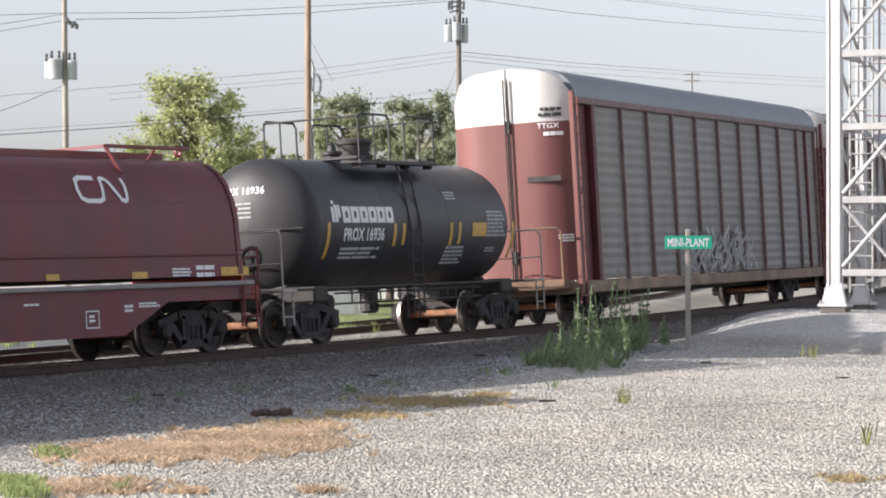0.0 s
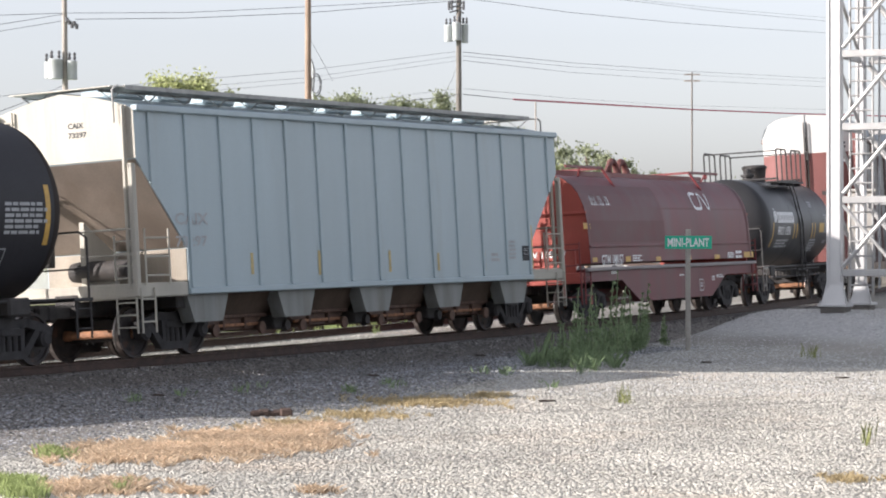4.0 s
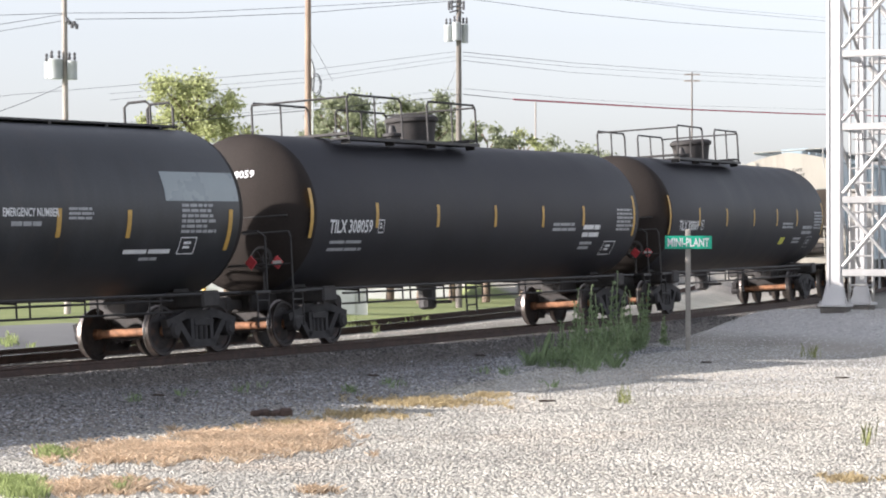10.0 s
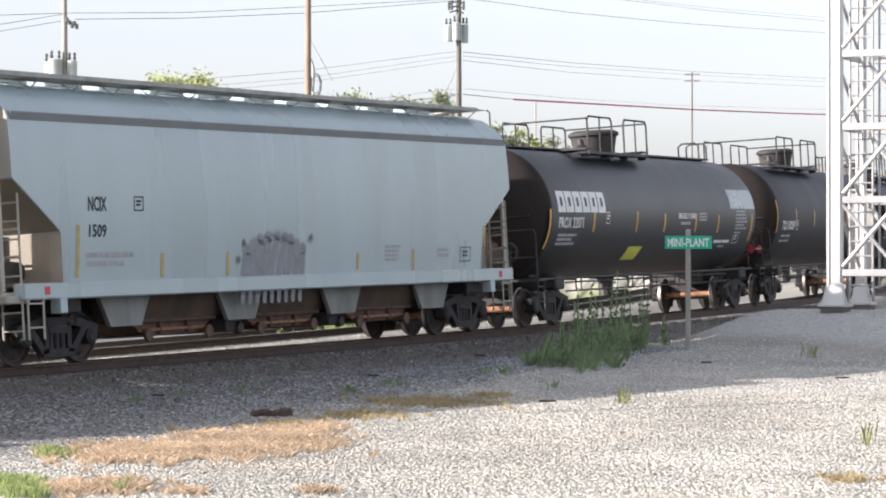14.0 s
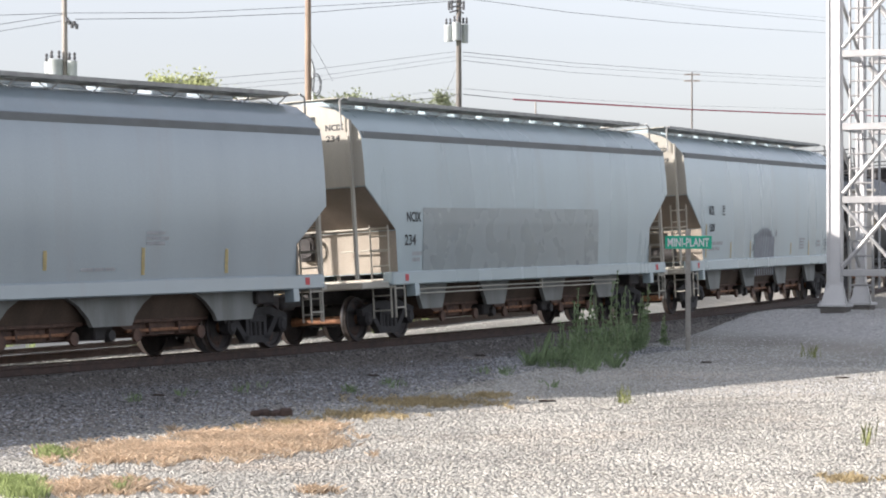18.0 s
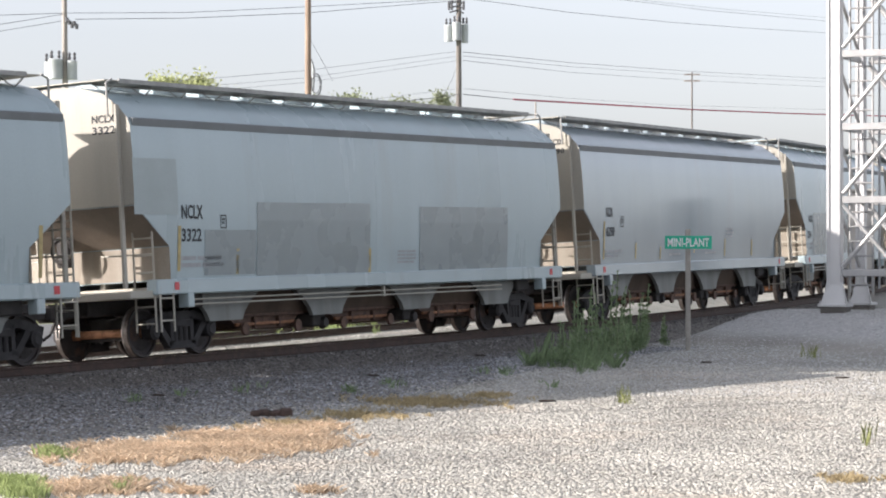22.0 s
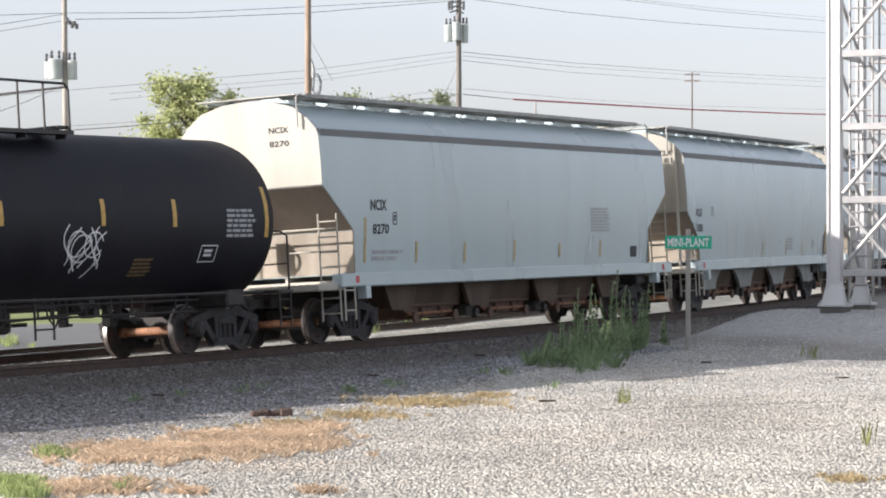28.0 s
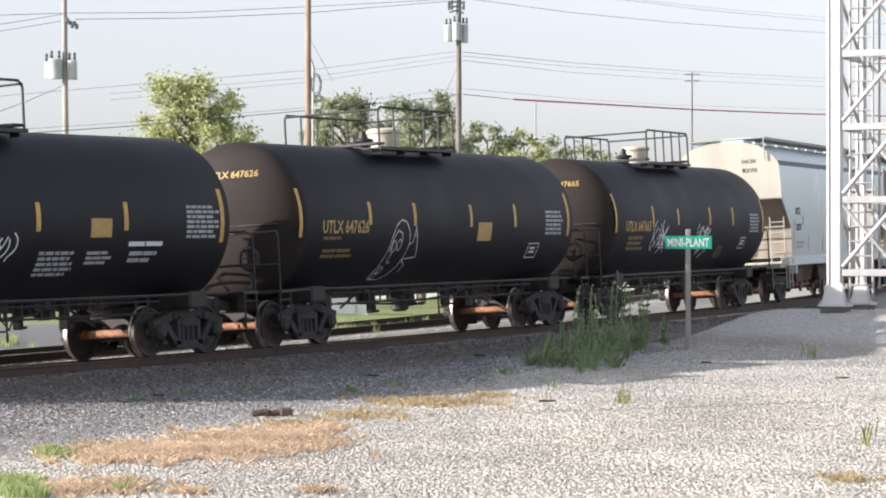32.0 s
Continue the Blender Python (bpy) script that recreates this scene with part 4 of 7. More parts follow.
def make_hopper(name, label, x0, x1, c0, c1, style, marks):
    mid = (c0 + c1) / 2
    car = thing(name, label, "hopper car", "cars of the freight train")
    L = (x1 - x0) / 2
    off = (x0 + x1) / 2 - mid
    half = (c1 - c0) / 2
    tc = half - style.get("truck_in", 2.55)
    paint = style["paint"]
    front, rear = (half - style.get(k, style.get("end_in", 0.72)) for k in ("front_in", "rear_in"))
    LB, bo = (front + rear) / 2, (front - rear) / 2
    on_body = pose(bo, 0, 0)
    prof = style["profile"]
    ribbed = style.get("ribs", 0)
    top = prof[0][1]
    zsill = prof[-1][1]
    body = part("hopper_body", hopper_body(prof, LB, style.get("slope_z", 2.72), zsill, style.get("inset", 1.05), style.get("slope_end", 1.98)), [paint, M_END], car, at=on_body, smooth=28)
    zs_, ze_, ins = style.get("slope_z", 2.72), style.get("slope_end", 1.98), style.get("inset", 1.05)
    for sg in (-1, 1):
        sl = Mesh()
        nrm = Vector((sg * (zs_ - ze_), 0, -ins)).normalized() * 0.012
        w = profile_at(prof, zs_) - 0.03
        q = [Vector((sg * (LB - ins + 0.02), -w, ze_ + 0.02)), Vector((sg * (LB - 0.03), -w, zs_ - 0.02)), Vector((sg * (LB - 0.03), w, zs_ - 0.02)), Vector((sg * (LB - ins + 0.02), w, ze_ + 0.02))]
        sl.add([p + nrm * 0.3 for p in q] + [p + nrm for p in q], [(0, 1, 2, 3), (7, 6, 5, 4), (0, 4, 5, 1), (1, 5, 6, 2), (2, 6, 7, 3), (3, 7, 4, 0)])
        end = Mesh().box(*sorted((sg * (LB - ins + 0.004), sg * (LB - ins + 0.016))), -w, w, zsill + 0.02, ze_ - 0.01)
        part("end_wall", end, M_TAN_WALL, car, "dusty tan lower end wall", at=on_body)
        part("slope_sheet", sl, M_SLOPE, car, "dusty sloping end sheet, shade of the overhang put into its brown", at=on_body)
    if not ribbed:
        # eave lip whose dark grey carries the shade of the overhang
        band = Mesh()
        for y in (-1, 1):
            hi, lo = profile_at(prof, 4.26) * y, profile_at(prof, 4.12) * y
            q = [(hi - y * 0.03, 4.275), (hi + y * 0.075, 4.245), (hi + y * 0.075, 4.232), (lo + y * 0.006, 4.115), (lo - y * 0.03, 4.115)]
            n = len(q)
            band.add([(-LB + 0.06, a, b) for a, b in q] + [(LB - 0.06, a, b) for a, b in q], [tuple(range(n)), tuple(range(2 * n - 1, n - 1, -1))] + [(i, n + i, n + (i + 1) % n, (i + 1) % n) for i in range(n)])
        part("roof_eave", band, M_EAVE_SHADE, car, "overhanging roof eave lip, shade under it put into its dark grey", at=on_body)
        sill = Mesh()
        for y in (-1, 1):
            sill.box(-L + off, L + off, *sorted((y * 1.36, y * 1.60)), 1.11, 1.39, bevel=0.025)
        part("side_sill", sill, paint, car)
    else:
        for y in (-1, 1):
            for i in range(ribbed):
                x = -LB + 0.45 + (2 * LB - 0.9) * i / (ribbed - 1)
                over = abs(x) - (LB - style["inset"])
                zb = zsill if over <= 0 else style["slope_end"] + (style["slope_z"] - style["slope_end"]) * over / style["inset"]
                part("side_rib", Mesh().box(x - 0.05, x + 0.05, *sorted((y * 1.55, y * 1.605)), zb + 0.02, 4.42, bevel=0.03), paint, car)
        for y in (-1, 1):
            part("top_chord", Mesh().box(-LB, LB, *sorted((y * 1.5, y * 1.66)), 4.38, 4.50, bevel=0.02), paint, car)
            part("lower_chord", Mesh().box(-LB + style["inset"], LB - style["inset"], *sorted((y * 1.45, y * 1.60)), zsill - 0.1, zsill + 0.02, bevel=0.02), paint, car)
    # centre sill, end platforms
    s = Mesh()
    s.box(-half + 0.72, half - 0.72, -0.27, 0.27, 0.78, 1.2, bevel=0.03)
    for sg in (-1, 1):
        s.box(sg * tc - 0.3, sg * tc + 0.3, -1.35, 1.35, 0.86, 1.2, bevel=0.03)
    part("centre_sill", s, M_FRAME, car)
    for sg in (-1, 1):
        e = Mesh()
        xe = off + sg * L
        e.box(*sorted((bo + sg * (LB + 0.1), xe - sg * 0.3)), -1.5, 1.5, 1.06, 1.20, bevel=0.02)
        e.box(*sorted((xe - sg * 0.3, xe - sg * 2.2)), -1.36, 1.36, 1.20, 1.26)
        # end posts and slope supports
        for y in (-1.52, 1.52) if style.get("posts", True) else ():
            e.box(*sorted((bo + sg * (LB + 0.02), bo + sg * (LB + 0.12))), *sorted((y * 0.93, y * 0.93 - math.copysign(0.06, y))), 1.25, 4.5, bevel=0.01)
        e.add([(xe - sg * 0.6, -0.05, 1.25), (xe - sg * 2.1, -0.05, 1.25), (xe - sg * 2.1, -0.05, 1.6), (xe - sg * 0.6, -0.05, 2.5),
               (xe - sg * 0.6, 0.05, 1.25), (xe - sg * 2.1, 0.05, 1.25), (xe - sg * 2.1, 0.05, 1.6), (xe - sg * 0.6, 0.05, 2.5)],
              [(0, 1, 2, 3), (7, 6, 5, 4), (0, 4, 5, 1), (1, 5, 6, 2), (2, 6, 7, 3), (3, 7, 4, 0)])
        if ribbed:
            for y in (-1, 1):
                e.box(*sorted((xe - sg * 0.02, xe - sg * 0.14)), *sorted((y * 1.46, y * 1.57)), 1.10, 3.45, bevel=0.015)
                e.box(*sorted((xe - sg * 0.02, bo + sg * LB)), *sorted((y * 1.48, y * 1.55)), 3.38, 3.46)
            e.box(*sorted((xe - sg * 0.04, bo + sg * (LB - 1.5))), -1.55, 1.55, 1.08, 1.34, bevel=0.02)
        part("end_frame", e, M_END, car, "end platform with posts under the sloping end sheet")
        ld = Mesh()
        ladder(ld, (xe - sg * 0.06, -1.50, 0.45), (xe - sg * 0.06, -1.50, 2.9 if not ribbed else 2.2), (0, 0.42, 0), 8)
        ladder(ld, (xe - sg * 0.10, -1.58, 0.45), (xe - sg * 0.10, -1.58, 1.25), (-sg * 0.42, 0, 0), 2)
        ladder(ld, (xe - sg * 0.1, 1.05, 1.3), (xe - sg * 0.1, 1.05, 4.55), (0, 0.42, 0), 9)
        if ribbed:
            ladder(ld, (xe - sg * 0.25, -1.6, 1.3), (xe - sg * 0.25, -1.6, 2.3), (-sg * 0.75, 0, 0), 3)
        ld.tube([(xe - sg * 0.05, -1.5, 2.3), (xe - sg * 0.05, 1.5, 2.3)], 0.022)
        ld.tube([(xe - sg * 0.05, -1.5, 1.85), (xe - sg * 0.05, -0.4, 1.85)], 0.018)
        part("end_ladder", ld, M_END, car)
        add_coupler(car, sg * (half - 0.72), sg)
        add_truck(car, sg * tc, math.degrees(-BEND * sg * tc))
    # brake wheel and cylinder on the rear platform
    bk = Mesh()
    xr = off - L
    bk.spin([(-0.65, 0.0), (-0.63, 0.17), (-0.5, 0.19), (0.5, 0.19), (0.63, 0.17), (0.65, 0.0)], "y", 16, centre=(xr + 0.75, -0.3, 1.6))
    bk.spin([(-0.03, 0.22), (0.0, 0.26), (0.03, 0.22), (0, 0.19), (-0.03, 0.22)], "x", 18, centre=(xr + 0.02, 0.45, 2.0))
    bk.box(xr + 0.03, xr + 0.2, 0.3, 0.6, 1.7, 2.3, bevel=0.03)
    part("brake_gear", bk, M_FRAME, car, "black air reservoir and brake wheel", smooth=40)
    # roof walk and hatches
    rw = Mesh()
    zw = top + 0.05
    for y in (-0.85, 0.85):
        rw.box(-LB + 0.4, LB - 0.4, y - 0.28, y + 0.28, zw, zw + 0.03)
        rw.box(-LB + 0.4, LB - 0.4, y - 0.30, y - 0.27, zw - 0.03, zw + 0.05)
        rw.box(-LB + 0.4, LB - 0.4, y + 0.27, y + 0.30, zw - 0.03, zw + 0.05)
        for i in range(15):
            x = -LB + 0.4 + (2 * LB - 0.8) * i / 14
            rw.add([(x - 0.03, y - 0.28, zw), (x + 0.03, y - 0.28, zw), (x + 0.03, y + 0.28, zw), (x - 0.03, y + 0.28, zw), (x - 0.03, y, zw - 0.2), (x + 0.03, y, zw - 0.2)], [(0, 1, 2, 3), (0, 4, 5, 1), (2, 5, 4, 3)])
    for sg in (-1, 1):
        part("end_walk", Mesh().box(*sorted((sg * (LB - 0.42), sg * (LB + 0.02))), -1.12, 1.12, zw, zw + 0.02), M_END, car, at=on_body)
        rw.tube([(sg * (LB + 0.08), -1.2, top - 0.6), (sg * (LB + 0.08), -1.2, zw - 0.05), (sg * (LB - 0.1), -1.2, zw + 0.02)], 0.022)
    part("roof_walk", rw, M_GREY_DARK, car, "galvanised grating running board", at=on_body)
    nh = style.get("hatches", 10)
    for i in range(nh):
        x = -LB + 0.9 + (2 * LB - 1.8) * (i + 0.5) / nh
        ht = Mesh().box(x - 0.55, x + 0.55, -0.36, 0.36, top - 0.04, top + 0.13, bevel=0.04)
        ht.box(x - 0.08, x + 0.08, -0.44, 0.44, top + 0.1, top + 0.17)
        part("roof_hatch", ht, paint, car, at=on_body)
    # bays, gates under them, webs between them
    nb = style.get("bays", 3)
    bl = style.get("bay_half", 5.6)
    zt = 1.13 if not ribbed else zsill + 0.02
    arched = style.get("arched", False)
    for m, c, step in hopper_bays(nb, bl, zt, 0.66, 1.22 if not ribbed else 1.40):
        part("discharge_bay", m, M_BAY, car, "grimy sloping discharge bay, underside shade put into its brown")
        g = Mesh()
        g.box(c - step * 0.36, c + step * 0.36, -1.02, 1.02, 0.62, 0.69, bevel=0.02)
        lo = [(c - step * 0.24, 0.40), (c + step * 0.24, 0.40), (c + step * 0.34, 0.62), (c - step * 0.34, 0.62)]
        g.add([(x, -0.92, z) for x, z in lo] + [(x, 0.92, z) for x, z in lo], [(0, 1, 2, 3), (7, 6, 5, 4), (0, 4, 5, 1), (1, 5, 6, 2), (2, 6, 7, 3), (3, 7, 4, 0)])
        gate = part("outlet_gate", g, M_GATE, car, "rusty outlet gate under the bay")
        part("gate_bar", Mesh().box(c - step * 0.30, c + step * 0.30, -0.99, -0.93, 0.46, 0.52, bevel=0.01), M_AXLE, gate, "rust-red slide bar")
        for k in (-0.12, 0.12):
            part("gate_rib", GATE_RIB, [], gate, at=pose(c + step * k, 0, -0.15))
        for k in (-0.26, 0.26):
            part("gate_shaft", GATE_SHAFT, [], gate, at=pose(c + step * k, 0, 0.41))
    for i in range(nb + 1):
        c = -bl + 2 * bl * i / nb
        for y in (-1, 1):
            lo = 0.59
            if arched:
                q = [(c - 1.25, zt), (c + 1.25, zt), (c + 0.92, zt - 0.16), (c + 0.66, lo + 0.16), (c + 0.56, lo), (c - 0.56, lo), (c - 0.66, lo + 0.16), (c - 0.92, zt - 0.16)]
            else:
                q = [(c - 0.78, zt), (c + 0.78, zt), (c + 0.70, zt - 0.12), (c + 0.52, lo + 0.10), (c + 0.46, lo), (c - 0.46, lo), (c - 0.52, lo + 0.10), (c - 0.70, zt - 0.12)]
            y0, y1 = y * 1.16, y * (1.25 if not ribbed else 1.45)
            web = Mesh().add([(x, y0, z) for x, z in q] + [(x, y1, z) for x, z in q], [tuple(range(8)), tuple(range(15, 7, -1))] + [(i, 8 + i, 8 + (i + 1) % 8, (i + 1) % 8) for i in range(8)])
            # web colour already holds the shade under the sill
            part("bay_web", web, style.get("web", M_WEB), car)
        if 0 < i < nb:
            hg = Mesh().box(c - 0.26, c + 0.26, -1.05, 1.05, 0.36, 0.64, bevel=0.03)
            hg.spin([(-1.12, 0.0), (-1.12, 0.10), (-1.0, 0.13), (-1.0, 0.0)], "y", 12, centre=(c + 0.15, 0, 0.43))
            part("gate_drive", hg, M_FRAME, car, "dark gate drive box between the bays", smooth=40)
    if style.get("pipes"):
        for z in (1.01, 0.92):
            part("air_pipe", Mesh().tube([(off - L + 1.2, -1.50, z), (off + L - 3.0, -1.50, z)], 0.018, 6), M_END, car)
        part("pipe_hanger", Mesh().box(off - 0.03, off + 0.03, -1.52, -1.46, 0.89, 1.14), M_END, car)
    if not ribbed:
        for sg in (-1, 1):
            part("jacking_pad", Mesh().box(*sorted((off + sg * (L - 1.15), off + sg * (L - 0.95))), -1.62, -1.40, 0.87, 1.13, bevel=0.01), paint, car)
            part("label", Mesh().box(*sorted((off + sg * (L - 0.7), off + sg * (L - 0.55))), -1.606, -1.602, 1.19, 1.33), M_REDMARK, car, "small red square label")

    def sf(u, v):
        return (u, -profile_at(prof, v) - 0.008, v)

    for x, z0, h in style.get("bars", []):
        decal("reflector", rect(x - mid - 0.05, z0 - MARK_DROP, 0.10, h, n=4), sf, M_YELLOW_OLD, car)
    paint_marks(marks, mid, car, lambda kind: sf)
    for tx, ty, tz, hh, wd in style.get("end_text", []):
        pts, f = text_mesh(tx, hh, wd)
        decal("lettering", ([(ty - u, tz + v) for u, v in pts], f), lambda u, v: (bo - LB - 0.008, u, v), M_DARK_MARK, car)
    CARS.append((car, mid, tc))
    return car


# ---------------------------------------------------------------- coil car
# end faces: the sun on them is put into this brighter red
M_COIL_END_SUNLIT = material("coil_end_sunlit_red", (0.30, 0.060, 0.045), 0.55, vary=0.12, scale=2, dirt=(0.20, 0.04, 0.035), dirt_amount=0.2)
M_LOOP = material("loop_brown", (0.12, 0.045, 0.04), 0.7, vary=0.3, scale=5)


def make_coil_car(x0, x1, c0, c1):
    mid = (c0 + c1) / 2
    car = thing("coil_car", "maroon coil steel car with rounded hood cover", "coil car", "cars of the freight train")
    half, L = (c1 - c0) / 2, (x1 - x0) / 2
    off = (x0 + x1) / 2 - mid
    tc = half - 2.0
    CARS.append((car, mid, tc))
    # trough body with a deep fish belly between the trucks
    b = Mesh()
    for y in (-1, 1):
        ol = [(-L, 1.28), (L, 1.28), (L, 0.98), (L - 2.6, 0.98), (L - 3.9, 0.42), (-L + 3.9, 0.42), (-L + 2.6, 0.98), (-L, 0.98)]
        a = [(off + x, y * 1.50, z) for x, z in ol] + [(off + x, y * 1.30, z) for x, z in ol]
        b.add(a, [tuple(range(7, -1, -1)), tuple(range(8, 16))] + [(i, (i + 1) % 8, 8 + (i + 1) % 8, 8 + i) for i in range(8)])
    b.box(off - L, off + L, -1.3, 1.3, 1.0, 1.26)
    part("trough", b, M_MAROON, car)
    rail = Mesh()
    for y in (-1, 1):
        rail.box(off - L, off + L, *sorted((y * 1.46, y * 1.60)), 1.23, 1.32, bevel=0.02)
    part("side_rail", rail, material("rail_grey_paint", (0.25, 0.23, 0.23), 0.6, vary=0.15), car)
    prof = []
    for i in range(15):
        t = math.pi * i / 14
        cy, cz = -math.cos(t), math.sin(t)
        prof.append((math.copysign(abs(cy) ** 0.62, cy) * 1.52, 1.95 + 1.70 * cz ** 0.8 if cz > 0 else 1.95))
    prof = [(-1.54, 1.42)] + prof + [(1.54, 1.42)]
    hl = L - 0.35
    secs = [[(off + x, y, z) for y, z in prof] for x in (-hl, -hl + 0.02, -hl / 3, hl / 3, hl - 0.02, hl)]
    hm = Mesh().loft(secs)
    hm.s[-2:] = [1, 1]
    part("hood", hm, [M_MAROON, M_COIL_END_SUNLIT], car, "rounded maroon hood, sunlight put into the brighter red of its ends", smooth=30)
    trim = Mesh()
    for y in (-1, 1):
        trim.box(off - hl, off + hl, *sorted((y * 1.50, y * 1.565)), 1.80, 1.86, bevel=0.01)
        trim.box(off - hl, off + hl, *sorted((y * 1.38, y * 1.44)), 2.76, 2.80)
    for sg in (-1, 1):
        trim.loft([[(off + sg * (hl - 0.10), y * 1.012, z + 0.02) for y, z in prof], [(off + sg * (hl + 0.03), y * 1.012, z + 0.02) for y, z in prof]], closed=False, caps=False)
    part("hood_rib", trim, M_MAROON, car)
    # lifting frame on top with a pair of guide loops
    tp = Mesh()
    zt = 3.66
    tp.box(off - hl + 0.8, off + hl - 0.8, -0.45, -0.39, zt - 0.02, zt + 0.10)
    tp.box(off - hl + 0.8, off + hl - 0.8, 0.39, 0.45, zt - 0.02, zt + 0.10)
    for sg in (-1, 1):
        xa, xb = off + sg * (hl - 0.5), off + sg * (hl - 3.0)
        for y in (-1, 1):
            tp.box(*sorted((xa, xb)), *sorted((y * 0.80, y * 0.86)), zt + 0.13, zt + 0.20, bevel=0.01)
            tp.tube([(xb, y * 0.83, zt + 0.17), (xb, y * 1.16, zt - 0.35)], 0.035, 6)
            tp.tube([(xa - sg * 1.0, y * 0.83, zt + 0.17), (xa - sg * 1.15, y * 0.70, zt - 0.1)], 0.025, 6)
        tp.box(*sorted((xb, xb - sg * 0.05)), -0.84, 0.84, zt + 0.13, zt + 0.19)
        tp.spin([(-0.03, 0.06), (0.03, 0.06), (0.03, 0.10), (-0.03, 0.10), (-0.03, 0.06)], "y", 10, centre=(off + sg * (hl - 0.25), -0.4, zt + 0.14))
    part("lifting_frame", tp, M_MAROON_NEW, car, "dull red lifting bars on the hood")
    for x in (-0.36, 0.36):
        lp = Mesh()
        arc = [(off + x - 0.27, 0, zt + 0.0)] + [(off + x - 0.27 * math.cos(t), 0, zt + 0.20 + 0.26 * math.sin(t)) for t in np.linspace(0, math.pi, 11)] + [(off + x + 0.27, 0, zt + 0.0)]
        lp.tube(arc, 0.085, 8)
        lp.box(off + x - 0.36, off + x + 0.36, -0.35, 0.35, zt - 0.05, zt + 0.08, bevel=0.03)
        sd = math.copysign(1, x)
        lp.add([(off + x + sd * 0.30, -0.03, zt + 0.40), (off + x + sd * 0.30, -0.03, zt), (off + x + sd * 0.85, -0.03, zt - 0.02), (off + x + sd * 0.30, 0.03, zt + 0.40), (off + x + sd * 0.30, 0.03, zt), (off + x + sd * 0.85, 0.03, zt - 0.02)], [(0, 1, 2), (5, 4, 3), (0, 3, 4, 1), (1, 4, 5, 2), (2, 5, 3, 0)])
        part("guide_loop", lp, M_LOOP, car, "round maroon crane guide loop", smooth=40)
    for sg in (-1, 1):
        e = Mesh()
        xe = off + sg * L
        e.box(*sorted((xe, xe + sg * 0.28)), -1.5, 1.5, 0.95, 1.22, bevel=0.02)
        e.box(*sorted((xe - sg * 0.02, xe + sg * 0.06)), -1.3, 1.3, 1.2, 1.75)
        e.box(*sorted((off + sg * (hl + 0.005), off + sg * (hl + 0.06))), -1.50, 1.50, 2.62, 2.69, bevel=0.01)
        e.spin([(off + sg * (hl + 0.01), 0.0), (off + sg * (hl + 0.01), 0.09), (off + sg * (hl + 0.03), 0.09), (off + sg * (hl + 0.03), 0.0)], "x", 12, centre=(0, -0.55, 2.15))
        part("end_sill", e, M_COIL_END_SUNLIT, car)
        ld = Mesh()
        ladder(ld, (xe + sg * 0.26, -1.5, 0.45), (xe + sg * 0.26, -1.5, 1.95), (0, 0.42, 0), 4)
        ld.tube([(xe + sg * 0.26, -1.5, 1.9), (xe + sg * 0.26, 1.5, 1.9)], 0.02)
        ladder(ld, (xe + sg * 0.1, -1.54, 0.45), (xe + sg * 0.1, -1.54, 1.3), (-sg * 0.4, 0, 0), 2)
        part("end_ladder", ld, M_MAROON_NEW, car)
        add_coupler(car, sg * (half - 0.75), sg)
        add_truck(car, sg * tc, math.degrees(-BEND * sg * tc))
    cs = Mesh().box(-half + 0.72, half - 0.72, -0.27, 0.27, 0.78, 1.02)
    part("centre_sill", cs, M_FRAME, car)

    def hood(u, v):
        ys, zs = [p[0] for p in prof[:9]], [p[1] for p in prof[:9]]
        return (u, float(np.interp(v, zs, ys)) - 0.012, v + 0.004)

    def low(u, v):
        return (u, -1.508, v)
    decal("repainted_area", rect(108.75 - mid, 1.92, 5.6, 1.42, 0.0, 24), hood, M_COIL_DARK, car, "darker repainted area of the hood")
    paint_marks(MARKS_O, mid, car, lambda kind: low if kind.startswith("low") else hood)
    pts, f = text_mesh("GTW 188157", 0.17, 1.3)
    decal("lettering", ([(0.2 - u, 1.60 + v) for u, v in pts], f), lambda u, v: (off - L - 0.068, u, v), M_WHITE_MARK, car)
    decal("small_print", bars(-0.2, 3.0, 1.5, 0.4, 2, 5), lambda u, v: (off - hl - 0.012, u, v), M_WHITE_MARK, car)
    return car


